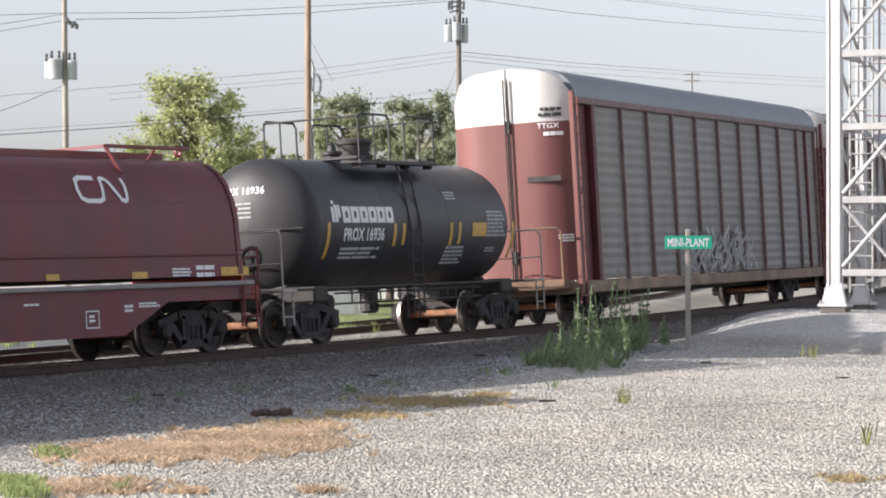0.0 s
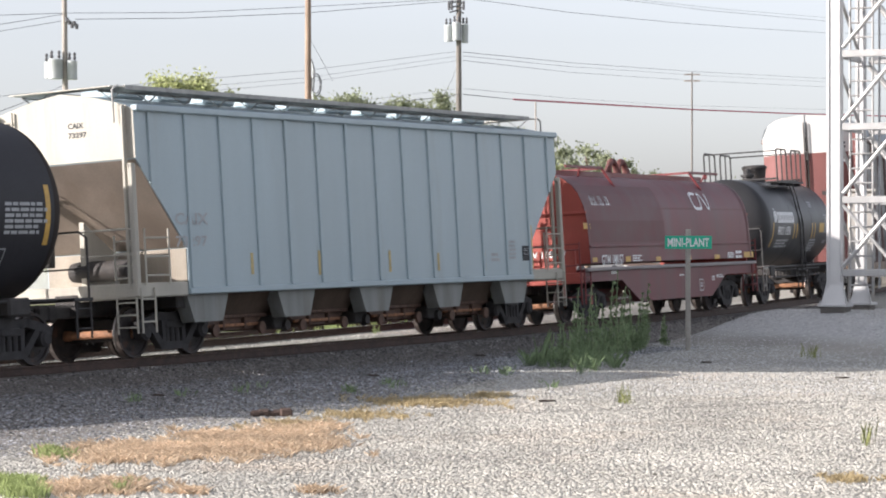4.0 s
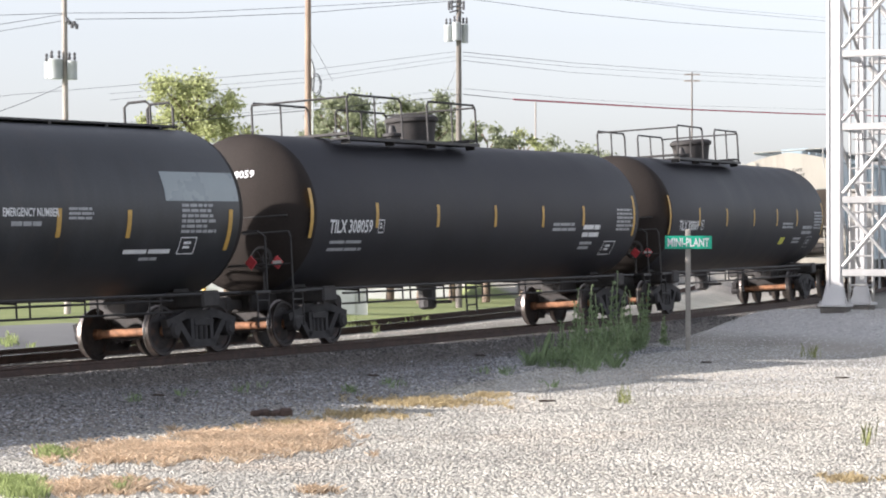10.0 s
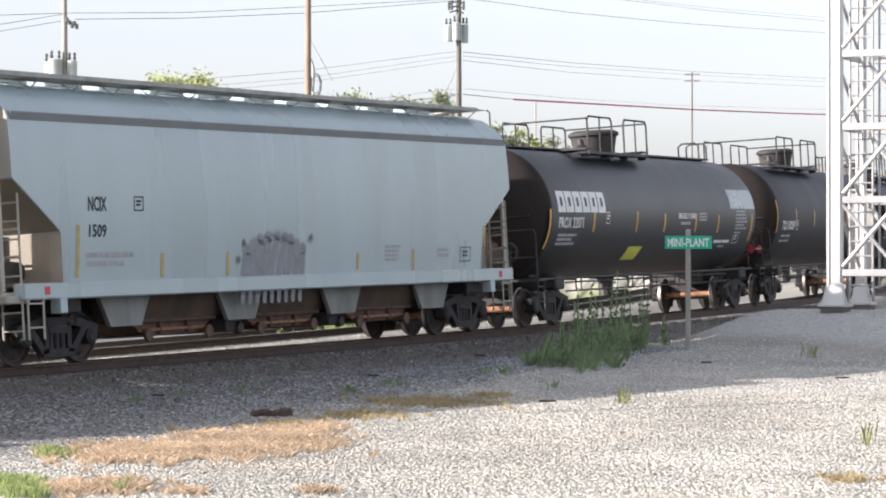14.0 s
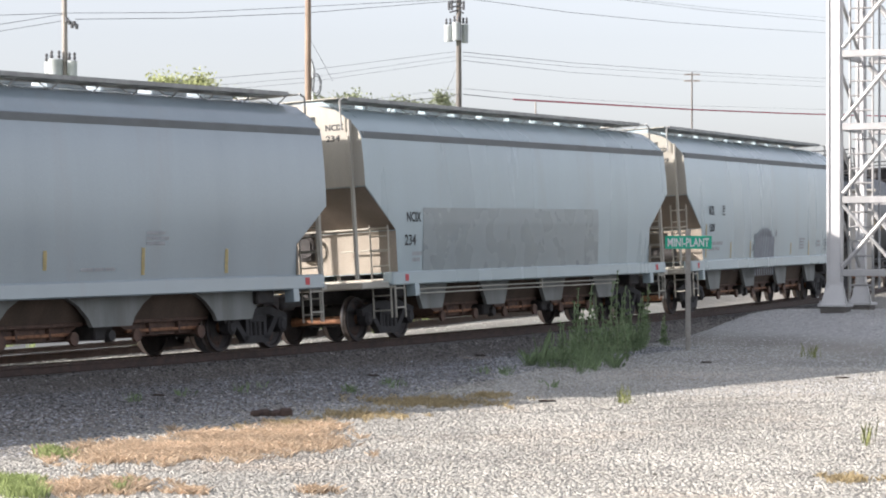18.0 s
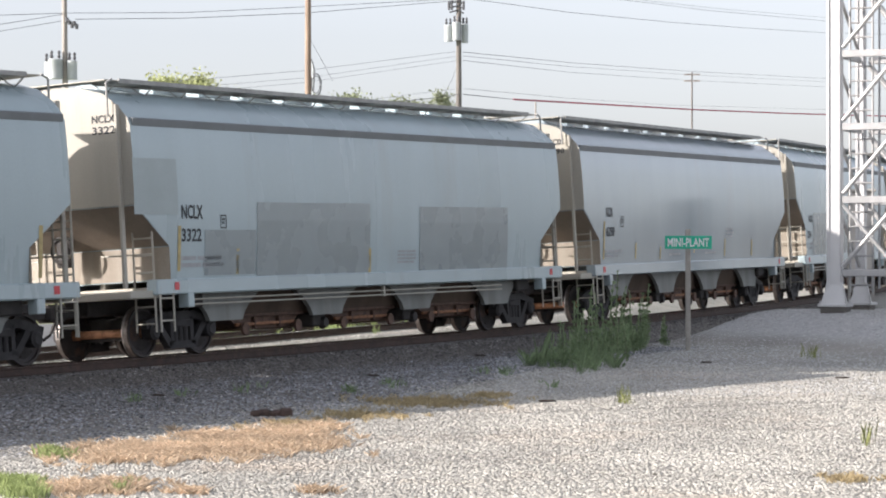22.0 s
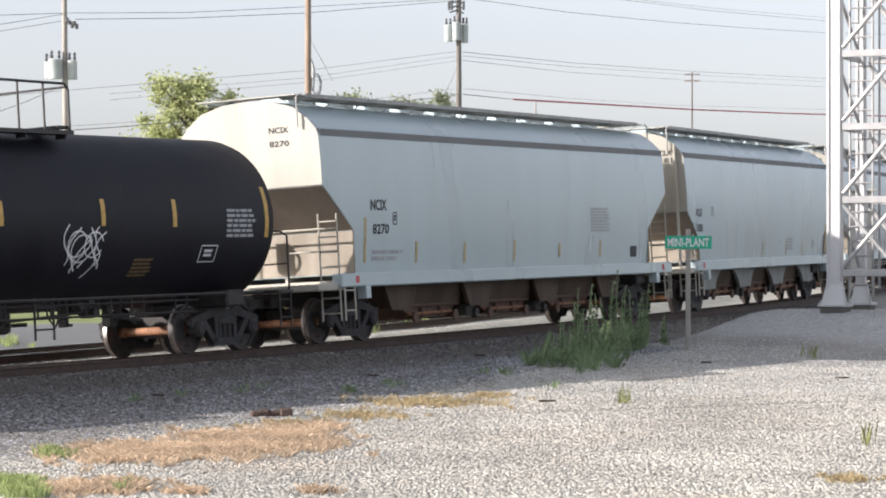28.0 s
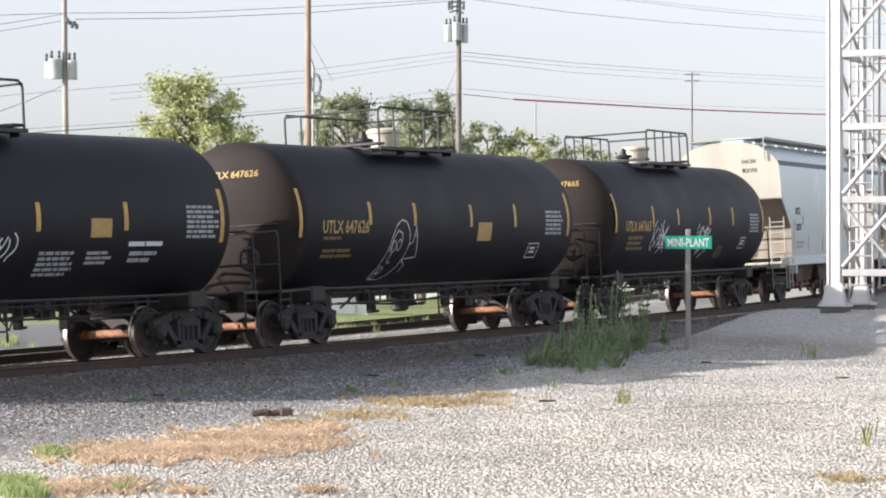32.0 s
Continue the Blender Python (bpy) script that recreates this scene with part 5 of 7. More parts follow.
# ---------------------------------------------------------------- autorack
def make_autorack(name, x0, x1, c0, c1, label, detail=True):
    mid = (c0 + c1) / 2
    car = thing(name, label, "autorack car", "cars of the freight train")
    half, L = (c1 - c0) / 2, (x1 - x0) / 2
    off = (x0 + x1) / 2 - mid
    tc = half - 3.4
    CARS.append((car, mid, tc))
    W, eave, top = 1.55, 5.42, 6.22
    arch = [(W, eave - 0.02), (W, eave + 0.10), (W * 0.94, eave + 0.34), (W * 0.80, eave + 0.56), (W * 0.55, eave + 0.70), (0, top - 0.02)]
    roofline = [(-y, z) for y, z in arch] + [(y, z) for y, z in arch[:-1][::-1]]
    rf = Mesh()
    rf.loft([[(off + x, y * k, eave + (z - eave) * k) for y, z in roofline] for x, k in ((-L + 0.55, 1.0), (L - 0.55, 1.0))])
    rf.loft([[(off + L - 0.55 + 0.001, y, z) for y, z in roofline], [(off + L - 0.1, y * 0.9, eave + (z - eave) * 0.75) for y, z in roofline]])
    part("roof", rf, M_RACK_ROOF, car, "smooth grey steel roof", smooth=40)
    fr = Mesh()
    npan = 10
    step = (2 * L - 2.45) / npan
    for y in (-1, 1):
        for i in range(npan + 1):
            x = off - L + 1.8 + i * step
            part("side_post", Mesh().box(x - 0.05, x + 0.05, *sorted((y * (W - 0.10), y * (W + 0.03))), 1.0, eave, bevel=0.015), M_RACK_POST, car)
        fr.box(off - L + 0.5, off + L - 0.5, *sorted((y * (W - 0.1), y * (W + 0.035))), eave - 0.16, eave + 0.0, bevel=0.02)
    part("eave_rail", fr, M_RACK_POST, car)
    sl = Mesh().box(off - L, off + L, -W - 0.02, W + 0.02, 0.72, 1.02, bevel=0.03)
    part("deck_sill", sl, material("rack_sill", (0.22, 0.16, 0.12), 0.75, vary=0.4, scale=1.2, dirt=(0.36, 0.24, 0.08), dirt_amount=0.25), car, "worn tan and brown side sill")
    # corrugated panels
    for y in (-1, 1):
        for i in range(npan):
            if y > 0 and i % 3:
                continue
            xa = off - L + 1.8 + i * step + 0.05
            xb = xa + (step - 0.10 if y < 0 else step * 3 - 0.1)
            m = Mesh()
            n = 17
            ring = []
            for k in range(n * 2 + 1):
                z = 1.04 + (eave - 0.16 - 1.04) * k / (2 * n)
                ring.append((W - 0.05 if k % 2 else W - 0.066, z))
            v = [(xa, y * a, z) for a, z in ring] + [(xb, y * a, z) for a, z in ring]
            q = len(ring)
            m.add(v, [(j, j + 1, q + j + 1, q + j) for j in range(q - 1)])
            part("side_panel", m, M_RACK_STEEL, car)
    for sg in (-1, 1):
        xe = off + sg * L
        d = Mesh()
        dw = Mesh()
        for y in (-1, 1):
            # curved door leaf: white above, red below
            def leaf(z0, z1, mesh):
                n = 6
                v, f = [], []
                for i in range(n + 1):
                    a = i / n
                    yy = y * (0.03 + (W - 0.06) * a)
                    xx = xe - sg * (0.02 + 0.42 * max(0, a - 0.45) ** 2 / 0.3)
                    zt = z1 if z1 < eave else float(np.interp(abs(yy), [0, W * 0.55, W * 0.8, W * 0.94, W], [top - 0.05, eave + 0.66, eave + 0.5, eave + 0.25, eave - 0.1]))
                    v += [(xx, yy, z0), (xx, yy, zt), (xx - sg * 0.06, yy, zt), (xx - sg * 0.06, yy, z0)]
                for i in range(n):
                    o = 4 * i
                    f += [(o, o + 4, o + 5, o + 1), (o + 1, o + 5, o + 6, o + 2), (o + 2, o + 6, o + 7, o + 3), (o + 3, o + 7, o + 4, o)]
                f += [(0, 1, 2, 3), (4 * n + 3, 4 * n + 2, 4 * n + 1, 4 * n)]
                mesh.add(v, f)
            leaf(1.05, 4.85, d)
            leaf(4.85, 9.0, dw)
        door = part("end_door", d, M_RACK_RED, car, "faded red folding end doors", smooth=30)
        part("door_top", dw, M_WHITE, door, "white painted upper doors", smooth=30)
        hw = Mesh()
        for z in (1.5, 4.62):
            hw.box(*sorted((xe, xe + sg * 0.04)), -0.07, 0.07, z, z + 0.30, bevel=0.01)
        hw.tube([(xe + sg * 0.04, -0.05, 1.1), (xe + sg * 0.04, -0.05, 5.9)], 0.02)
        hw.tube([(xe + sg * 0.04, 0.05, 1.1), (xe + sg * 0.04, 0.05, 5.9)], 0.02)
        hw.box(*sorted((xe, xe + sg * 0.03)), -1.3, -0.45, 3.42, 3.55)
        part("door_gear", hw, M_FRAME, door)
        ld = Mesh()
        ladder(ld, (xe - sg * 0.5, -W - 0.06, 0.5), (xe - sg * 0.5, -W - 0.06, eave), (sg * 0.45, 0, 0), 14, r=0.03)
        ld.box(*sorted((xe - sg * 0.02, xe - sg * 0.14)), -W - 0.12, -W - 0.02, 0.8, eave + 0.1)
        part("corner_ladder", ld, M_RACK_RED, car)
        for y in (-1, 1):
            rc = Mesh().box(*sorted((xe - sg * 0.45, xe - sg * 1.78)), *sorted((y * (W - 0.20), y * (W - 0.14))), 1.02, eave - 0.02)
            rc.box(*sorted((xe - sg * 1.60, xe - sg * 1.74)), *sorted((y * (W - 0.14), y * (W + 0.02))), 1.02, eave - 0.02, bevel=0.02)
            part("corner_recess", rc, M_COIL_DARK, car, "dark red recess behind the corner ladder")
        es = Mesh()
        es.box(*sorted((xe, xe + sg * 0.45)), -1.4, 1.4, 0.85, 1.08, bevel=0.02)
        es.tube([(xe + sg * 0.4, -1.35, 1.05), (xe + sg * 0.4, -1.35, 2.2), (xe + sg * 0.4, -1.25, 2.3), (xe + sg * 0.4, -0.6, 2.3)], 0.03)
        part("end_platform", es, material("rack_platform", (0.16, 0.10, 0.065), 0.8, vary=0.4, scale=2), car)
        add_coupler(car, sg * (half - 0.75), sg)
        add_truck(car, sg * tc, math.degrees(-BEND * sg * tc))
    fl = Mesh().box(off - L + 0.3, off + L - 0.3, -0.4, 0.4, 0.6, 0.95)
    part("centre_sill", fl, M_FRAME, car)
    if detail:
        def end_curve(u, v):
            k = (abs(u) - 0.03) / (W - 0.06)
            return (off - L + 0.02 + 0.42 * max(0, k - 0.45) ** 2 / 0.3 - 0.03, u, v)

        def side(u, v):
            return (u, -W - 0.036 + 0.0, v)
        paint_marks(MARKS_R, mid, car, lambda kind: side)
        pts, f = text_mesh("TTGX", 0.13, 0.5)
        decal("lettering", ([(-0.75 - u, 4.68 + v) for u, v in pts], f), end_curve, M_WHITE_MARK, car)
        decal("small_print", bars(-1.32, 4.45, 0.56, 0.15, 1, 3), end_curve, M_WHITE_MARK, car)
        decal("small_print", bars(-1.30, 4.92, 0.6, 0.26, 2, 4), end_curve, M_DARK_MARK, car)
        decal("small_print", bars(-1.42, 1.95, 0.34, 0.2, 3, 6), end_curve, M_WHITE_MARK, car)
    return car


# ---------------------------------------------------------------- markings of each car: kind, place along the train, height, width, height, colour
BARS_P = [(125.15, 1.78, 0.75), (127.91, 2.03, 0.48), (128.3, 2.06, 0.45), (130.46, 2.03, 0.5), (130.86, 2.05, 0.49), (133.49, 1.7, 0.84)]
MARKS_P = [
    ('logo', 125.28, 2.54, 0.38, 0.44, 'W', None),
    ('block', 125.72, 2.53, 2.16, 0.33, 'W', 6),
    ('text', 125.78, 2.15, 1.67, 0.28, 'W', 'PROX 16936'),
    ('bars', 125.72, 1.73, 1.71, 0.29, 'D', 3),
    ('rect', 131.46, 2.23, 0.68, 0.3, 'Y', None),
    ('bars', 132.17, 2.19, 1.02, 0.61, 'D', 7),
    ('bars', 130.39, 3.02, 0.62, 0.22, 'D', 3),
    ('bars', 130.32, 1.54, 0.95, 0.47, 'D', 5),
    ('bars', 132.24, 1.84, 0.53, 0.13, 'D', 2),
]
BARS_B = [(73.66, 2.43, 0.48), (76.35, 2.42, 0.49), (79.22, 2.42, 0.48), (81.8, 2.42, 0.5), (84.17, 2.41, 0.5), (87.39, 2.13, 1.03), (70.98, 2.2, 1.03)]
MARKS_B = [
    ('text', 71.83, 2.3, 1.76, 0.28, 'W', 'TILX 308069'),
    ('outline', 73.83, 2.32, 0.25, 0.26, 'W', None),
    ('bars', 71.6, 2.05, 1.73, 0.1, 'D', 1),
    ('bars', 71.67, 1.89, 1.67, 0.11, 'D', 1),
    ('bars', 82.49, 2.31, 1.43, 0.21, 'D', 2),
    ('rect', 82.59, 1.83, 0.54, 0.23, 'L', None),
    ('bars', 86.32, 2.29, 1.07, 0.57, 'W', 6),
    ('bars', 84.95, 2.1, 1.25, 0.32, 'D', 2),
    ('bars', 84.17, 1.82, 1.04, 0.23, 'D', 2),
    ('outline', 85.8, 1.69, 0.66, 0.39, 'D', None),
]
BARS_C = [(52.06, 2.21, 0.99), (54.77, 2.41, 0.51), (57.54, 2.42, 0.48), (60.38, 2.42, 0.48), (62.94, 2.41, 0.49), (65.27, 2.44, 0.47), (68.42, 2.18, 1.01)]
MARKS_C = [
    ('text', 52.8, 2.3, 1.79, 0.28, 'W', 'TILX 308059'),
    ('outline', 54.84, 2.3, 0.26, 0.28, 'W', None),
    ('bars', 52.92, 2.04, 1.48, 0.11, 'D', 1),
    ('bars', 52.92, 1.88, 1.49, 0.11, 'D', 1),
    ('bars', 63.53, 2.27, 1.47, 0.24, 'D', 2),
    ('bars', 65.31, 2.09, 1.27, 0.37, 'W', 2),
    ('bars', 65.33, 1.79, 0.82, 0.25, 'D', 2),
    ('bars', 67.31, 2.28, 1.05, 0.58, 'W', 6),
    ('outline', 66.8, 1.66, 0.71, 0.39, 'W', None),
]
BARS_D = [(33.82, 1.87, 0.96), (36.7, 2.29, 0.46), (39.75, 2.29, 0.51), (41.87, 2.27, 0.48), (44.39, 2.26, 0.5), (46.32, 2.24, 0.5), (49.35, 1.98, 0.78)]
MARKS_D = [
    ('block', 34.31, 2.76, 3.21, 0.51, 'W', 6),
    ('text', 34.38, 2.38, 1.61, 0.27, 'W', 'PROX 32071'),
    ('outline', 37.52, 2.49, 0.25, 0.29, 'W', None),
    ('bars', 34.44, 1.92, 1.28, 0.33, 'D', 3),
    ('rect', 39.59, 1.46, 1.0, 0.42, 'L', None),
    ('text', 42.93, 2.62, 1.45, 0.15, 'W', 'EMERGENCY NUMBER'),
    ('bars', 43.15, 2.41, 0.9, 0.13, 'D', 1),
    ('bars', 44.64, 2.54, 0.71, 0.24, 'D', 3),
    ('rect', 47.38, 2.91, 2.23, 0.56, 'P', None),
    ('bars', 47.85, 2.29, 1.08, 0.57, 'W', 6),
    ('bars', 46.31, 1.88, 1.67, 0.14, 'W', 1),
    ('bars', 46.85, 1.75, 0.67, 0.11, 'D', 1),
    ('outline', 47.89, 1.91, 0.5, 0.34, 'W', None),
]
BARS_J = [(-88.77, 2.46, 0.42), (-86.05, 2.46, 0.47), (-83.97, 2.44, 0.5), (-81.05, 2.24, 0.97), (-93.60, 2.27, 0.98), (-90.80, 2.4, 0.54)]
MARKS_J = [
    ('text', -92.88, 2.29, 1.92, 0.27, 'G', 'UTLX 647665'),
    ('bars', -92.6, 1.75, 1.34, 0.42, 'G', 3),
    ('graf', -86.98, 1.5, 1.04, 1.03, 'W', 1),
    ('graf', -90.78, 1.65, 1.15, 0.95, 'W', 2),
    ('bars', -85.0, 1.46, 0.66, 0.4, 'G', 5),
    ('bars', -82.35, 2.21, 1.06, 0.56, 'W', 6),
    ('outline', -83.08, 1.76, 0.52, 0.34, 'W', None),
]
BARS_K = [(-109.02, 2.23, 0.97), (-106.23, 2.47, 0.47), (-104.28, 2.45, 0.48), (-101.65, 2.42, 0.49), (-99.44, 2.42, 0.51), (-96.57, 2.21, 1.01)]
MARKS_K = [
    ('text', -108.16, 2.3, 1.88, 0.27, 'G', 'UTLX 647626'),
    ('bars', -108.1, 2.13, 0.87, 0.11, 'G', 1),
    ('bars', -108.04, 1.75, 1.26, 0.23, 'G', 2),
    ('graf', -105.50, 1.18, 1.52, 1.40, 'W', 3),
    ('rect', -101.31, 2.11, 0.68, 0.41, 'G', None),
    ('bars', -97.82, 2.2, 1.08, 0.59, 'W', 6),
    ('outline', -98.58, 1.67, 0.56, 0.37, 'W', None),
]
BARS_L = [(-116.9, 2.37, 0.49), (-114.51, 2.38, 0.5), (-111.63, 2.15, 1.0)]
MARKS_L = [
    ('rect', -115.49, 2.26, 0.58, 0.33, 'G', None),
    ('bars', -112.73, 2.2, 1.02, 0.63, 'W', 7),
    ('bars', -114.39, 2.04, 1.1, 0.14, 'W', 1),
    ('bars', -114.31, 1.74, 0.83, 0.26, 'D', 2),
    ('bars', -116.79, 1.51, 1.11, 0.51, 'D', 5),
    ('bars', -115.51, 1.73, 0.76, 0.28, 'D', 3),
    ('graf', -118.23, 1.67, 0.7, 0.75, 'W', 4),
]
BARS_E = [(15.5, 1.58, 0.9), (18.03, 1.54, 0.43), (20.16, 1.53, 0.45), (24.91, 1.56, 0.35), (27.2, 1.52, 0.44), (30.33, 1.57, 0.88)]
MARKS_E = [
    ('text', 15.79, 2.71, 0.54, 0.26, 'K', 'NCIX'),
    ('text', 15.81, 2.26, 0.51, 0.23, 'K', '1509'),
    ('outline', 17.14, 2.72, 0.29, 0.26, 'K', None),
    ('bars', 15.73, 1.7, 1.49, 0.3, 'D', 2),
    ('spray', 20.49, 1.24, 2.53, 1.09, 'P', 5),
    ('outline', 29.23, 1.67, 0.48, 0.32, 'K', None),
    ('bars', 25.98, 1.69, 0.76, 0.36, 'D', 4),
    ('bars', 28.23, 1.74, 0.52, 0.23, 'D', 2),
]
MARKS_F = [
    ('text', -2.59, 2.53, 0.66, 0.21, 'K', 'NCIX'),
    ('text', -2.68, 2.04, 0.52, 0.23, 'K', '234'),
    ('rect', -1.83, 1.48, 9.48, 1.35, 'P', None),
    ('bars', -2.32, 1.65, 0.49, 0.26, 'D', 2),
]
BARS_G = [(-21.56, 1.62, 0.92), (-19.21, 1.61, 0.4), (-17.29, 1.58, 0.31), (-14.48, 1.71, 0.33), (-11.75, 1.59, 0.48), (-9.2, 1.58, 0.45)]
MARKS_G = [
    ('text', -21.43, 2.65, 0.49, 0.24, 'K', 'NCIX'),
    ('text', -21.41, 2.17, 0.59, 0.25, 'K', '6290'),
    ('outline', -20.38, 2.41, 0.23, 0.27, 'K', None),
    ('bars', -21.46, 1.62, 1.28, 0.23, 'D', 2),
    ('bars', -16.56, 1.63, 1.1, 0.08, 'D', 1),
    ('bars', -11.66, 2.08, 0.73, 0.28, 'D', 3),
    ('bars', -13.51, 1.64, 1.11, 0.09, 'D', 1),
]
BARS_N = [(-40.17, 1.64, 0.82), (-38.2, 1.56, 0.47), (-33.2, 1.47, 0.52)]
MARKS_N = [
    ('text', -40.1, 2.58, 0.7, 0.26, 'K', 'NCLX'),
    ('text', -40.1, 2.17, 0.66, 0.24, 'K', '3322'),
    ('outline', -38.81, 2.41, 0.2, 0.25, 'K', None),
    ('rect', -41.59, 2.66, 1.38, 1.0, 'Q', None),
    ('rect', -39.33, 1.55, 1.76, 0.83, 'P', None),
    ('rect', -37.53, 1.5, 4.33, 1.4, 'P', None),
    ('rect', -31.09, 1.48, 4.13, 1.37, 'P', None),
    ('bars', -40.1, 1.66, 1.48, 0.25, 'D', 2),
    ('bars', -32.04, 1.65, 0.92, 0.29, 'D', 4),
]
BARS_H = [(-51.66, 1.6, 0.35), (-48.96, 1.55, 0.44), (-46.94, 1.53, 0.39), (-43.97, 1.59, 0.88)]
MARKS_H = [
    ('text', -58.68, 2.68, 0.58, 0.21, 'K', 'NCLX'),
    ('text', -58.65, 2.27, 0.55, 0.21, 'K', '3181'),
    ('outline', -57.23, 2.7, 0.23, 0.25, 'K', None),
    ('bars', -58.68, 1.84, 1.14, 0.21, 'D', 2),
    ('bars', -48.88, 1.68, 0.82, 0.38, 'D', 4),
    ('bars', -45.8, 1.74, 0.51, 0.23, 'D', 3),
    ('bars', -49.91, 1.92, 0.31, 0.05, 'D', 1),
]
BARS_I = [(-77.51, 1.71, 0.91), (-75.21, 1.68, 0.44), (-72.88, 1.65, 0.45), (-70.3, 1.65, 0.47), (-67.77, 1.71, 0.33), (-65.33, 1.68, 0.41)]
MARKS_I = [
    ('text', -77.26, 2.76, 0.7, 0.23, 'K', 'NCIX'),
    ('text', -77.19, 2.28, 0.72, 0.21, 'K', '8270'),
    ('outline', -76.3, 2.47, 0.19, 0.26, 'K', None),
    ('bars', -77.21, 1.7, 1.46, 0.25, 'D', 2),
    ('bars', -65.94, 2.27, 1.28, 0.6, 'D', 8),
    ('rect', -63.39, 1.66, 0.4, 0.27, 'K', None),
]
BARS_X = [(93.41, 1.54, 0.41), (95.89, 1.49, 0.48), (98.73, 1.5, 0.44), (100.85, 1.49, 0.38), (103.01, 1.45, 0.5), (105.39, 1.47, 0.98)]
MARKS_X = [
    ('text', 90.88, 2.48, 1.1, 0.22, 'D', 'CAIX'),
    ('text', 90.88, 2.08, 1.04, 0.2, 'D', '73297'),
    ('rect', 104.9, 1.65, 0.44, 0.34, 'K', None),
    ('outline', 104.99, 1.78, 0.26, 0.15, 'W', None),
    ('bars', 104.14, 1.66, 0.51, 0.45, 'D', 5),
    ('bars', 103.33, 1.61, 0.44, 0.23, 'D', 2),
]
MARKS_O = [
    ('cn', 117.13, 2.9, 1.36, 0.42, 'W', None),
    ('heavybars', 109.33, 2.95, 1.30, 0.23, 'W', 1),
    ('text', 109.5, 1.47, 1.56, 0.26, 'W', 'GTW 188157'),
    ('bars', 111.73, 1.52, 0.73, 0.18, 'W', 3),
    ('lowbox', 117.02, 0.69, 0.37, 0.31, 'W', None),
    ('lowbars', 110.22, 1.25, 0.46, 0.08, 'W', 2),
    ('lowbars', 115.39, 1.1, 0.46, 0.06, 'W', 1),
    ('bars', 119.5, 1.52, 0.61, 0.17, 'W', 3),
    ('bars', 120.23, 1.47, 0.65, 0.26, 'W', 2),
    ('lowbars', 118.11, 0.92, 0.3, 0.15, 'W', 2),
    ('lowbars', 118.52, 1.0, 0.64, 0.1, 'W', 2),
    ('rect', 108.46, 2.36, 0.48, 0.15, 'Y', None),
    ('rect', 108.89, 1.56, 0.31, 0.11, 'Y', None),
    ('rect', 111.21, 1.54, 0.36, 0.13, 'Y', None),
    ('rect', 113.5, 1.53, 0.36, 0.11, 'Y', None),
    ('rect', 115.96, 1.53, 0.35, 0.11, 'Y', None),
    ('rect', 118.31, 1.52, 0.46, 0.12, 'Y', None),
    ('rect', 121.0, 1.53, 0.88, 0.16, 'Y', None),
]
MARKS_R = [
    ('graf', 144.9, 1.15, 2.1, 1.3, 'F', 6),
    ('graf', 147.0, 1.15, 2.1, 1.3, 'F', 16),
    ('graf', 149.0, 1.15, 2.0, 1.3, 'F', 26),
]


TILX = dict(walk=3.05, walk_x=-2.9, dome_x=-0.85, dome_r=0.55, dome_h=0.62, courses=1, ladder=False)
UTLX = dict(rigging=True, walk=1.75, walk_x=-0.6, dome_r=0.36, dome_h=0.46, rail_h=0.76, dome_mat=M_CREAM, dome_label="cream valve bonnet", split=False, ladder=False, courses=1)
HOP = dict(paint=M_GREY, profile=ROUND)
OPEN_END = dict(slope_z=3.15, inset=1.3, slope_end=2.25)

make_autorack("autorack_car", 160.6, 183.6, 159.9, 184.3, "tall autorack car with grey corrugated side panels", False)
make_autorack("autorack_car", 136.25, 159.25, 135.1, 159.9, "tall autorack with galvanised panels and white-topped red end doors")
make_tank("tank_car", "short black tank car with white lettering and gold bars", 124.82, 133.14, 122.7, 135.1, 1.365, 2.42, M_BLACK_OLD,
          dict(walk=1.7, walk_x=-0.3, dome_x=-0.15, dome_r=0.36, dome_h=0.5, courses=3, rail_h=0.9, rail_mat=M_POST, head=M_HEAD_DARK, head_print=True, bars=BARS_P, head_text=[("PROX 16936", 0.75, 3.05, 0.16, 1.15, M_WHITE_MARK)]), MARKS_P)
make_coil_car(108.4, 122.0, 107.75, 122.7)
make_hopper("covered_hopper", "pale grey covered hopper with ribbed straight sides", 89.6, 107.15, 88.9, 107.75,
            dict(paint=M_GREY_BLUE, profile=FLAT, ribs=15, bays=4, slope_z=3.55, inset=1.5, slope_end=1.95, bay_half=6.3, end_in=0.85, bars=BARS_X, end_text=[("CAIX", -0.15, 4.16, 0.10, 0.34), ("73297", -0.15, 3.99, 0.10, 0.40)]), MARKS_X)
make_tank("tank_car", "long black tank car with white lettering and yellow bars", 71.15, 87.56, 69.9, 88.9, 1.59, 2.67, M_BLACK, dict(TILX, placard=(-1,), bars=BARS_B, head_text=[("308069", 0.1, 3.35, 0.15, 0.65, M_WHITE_MARK)]), MARKS_B)
make_tank("tank_car", "long black tank car with white lettering, coupled between tank cars", 52.25, 68.65, 51.0, 69.9, 1.59, 2.67, M_BLACK, dict(TILX, placard=(1, -1), bars=BARS_C, head_text=[("308059", 0.1, 3.35, 0.15, 0.65, M_WHITE_MARK)]), MARKS_C)
make_tank("tank_car", "long dull black tank car with large white company mark", 33.94, 49.64, 32.75, 51.0, 1.59, 2.67, M_BLACK_OLD,
          dict(walk=2.2, walk_x=-2.0, dome_x=-0.75, dome_r=0.60, dome_h=0.62, courses=1, ladder=False, long_board=True, placard=(1,), bars=BARS_D), MARKS_D)
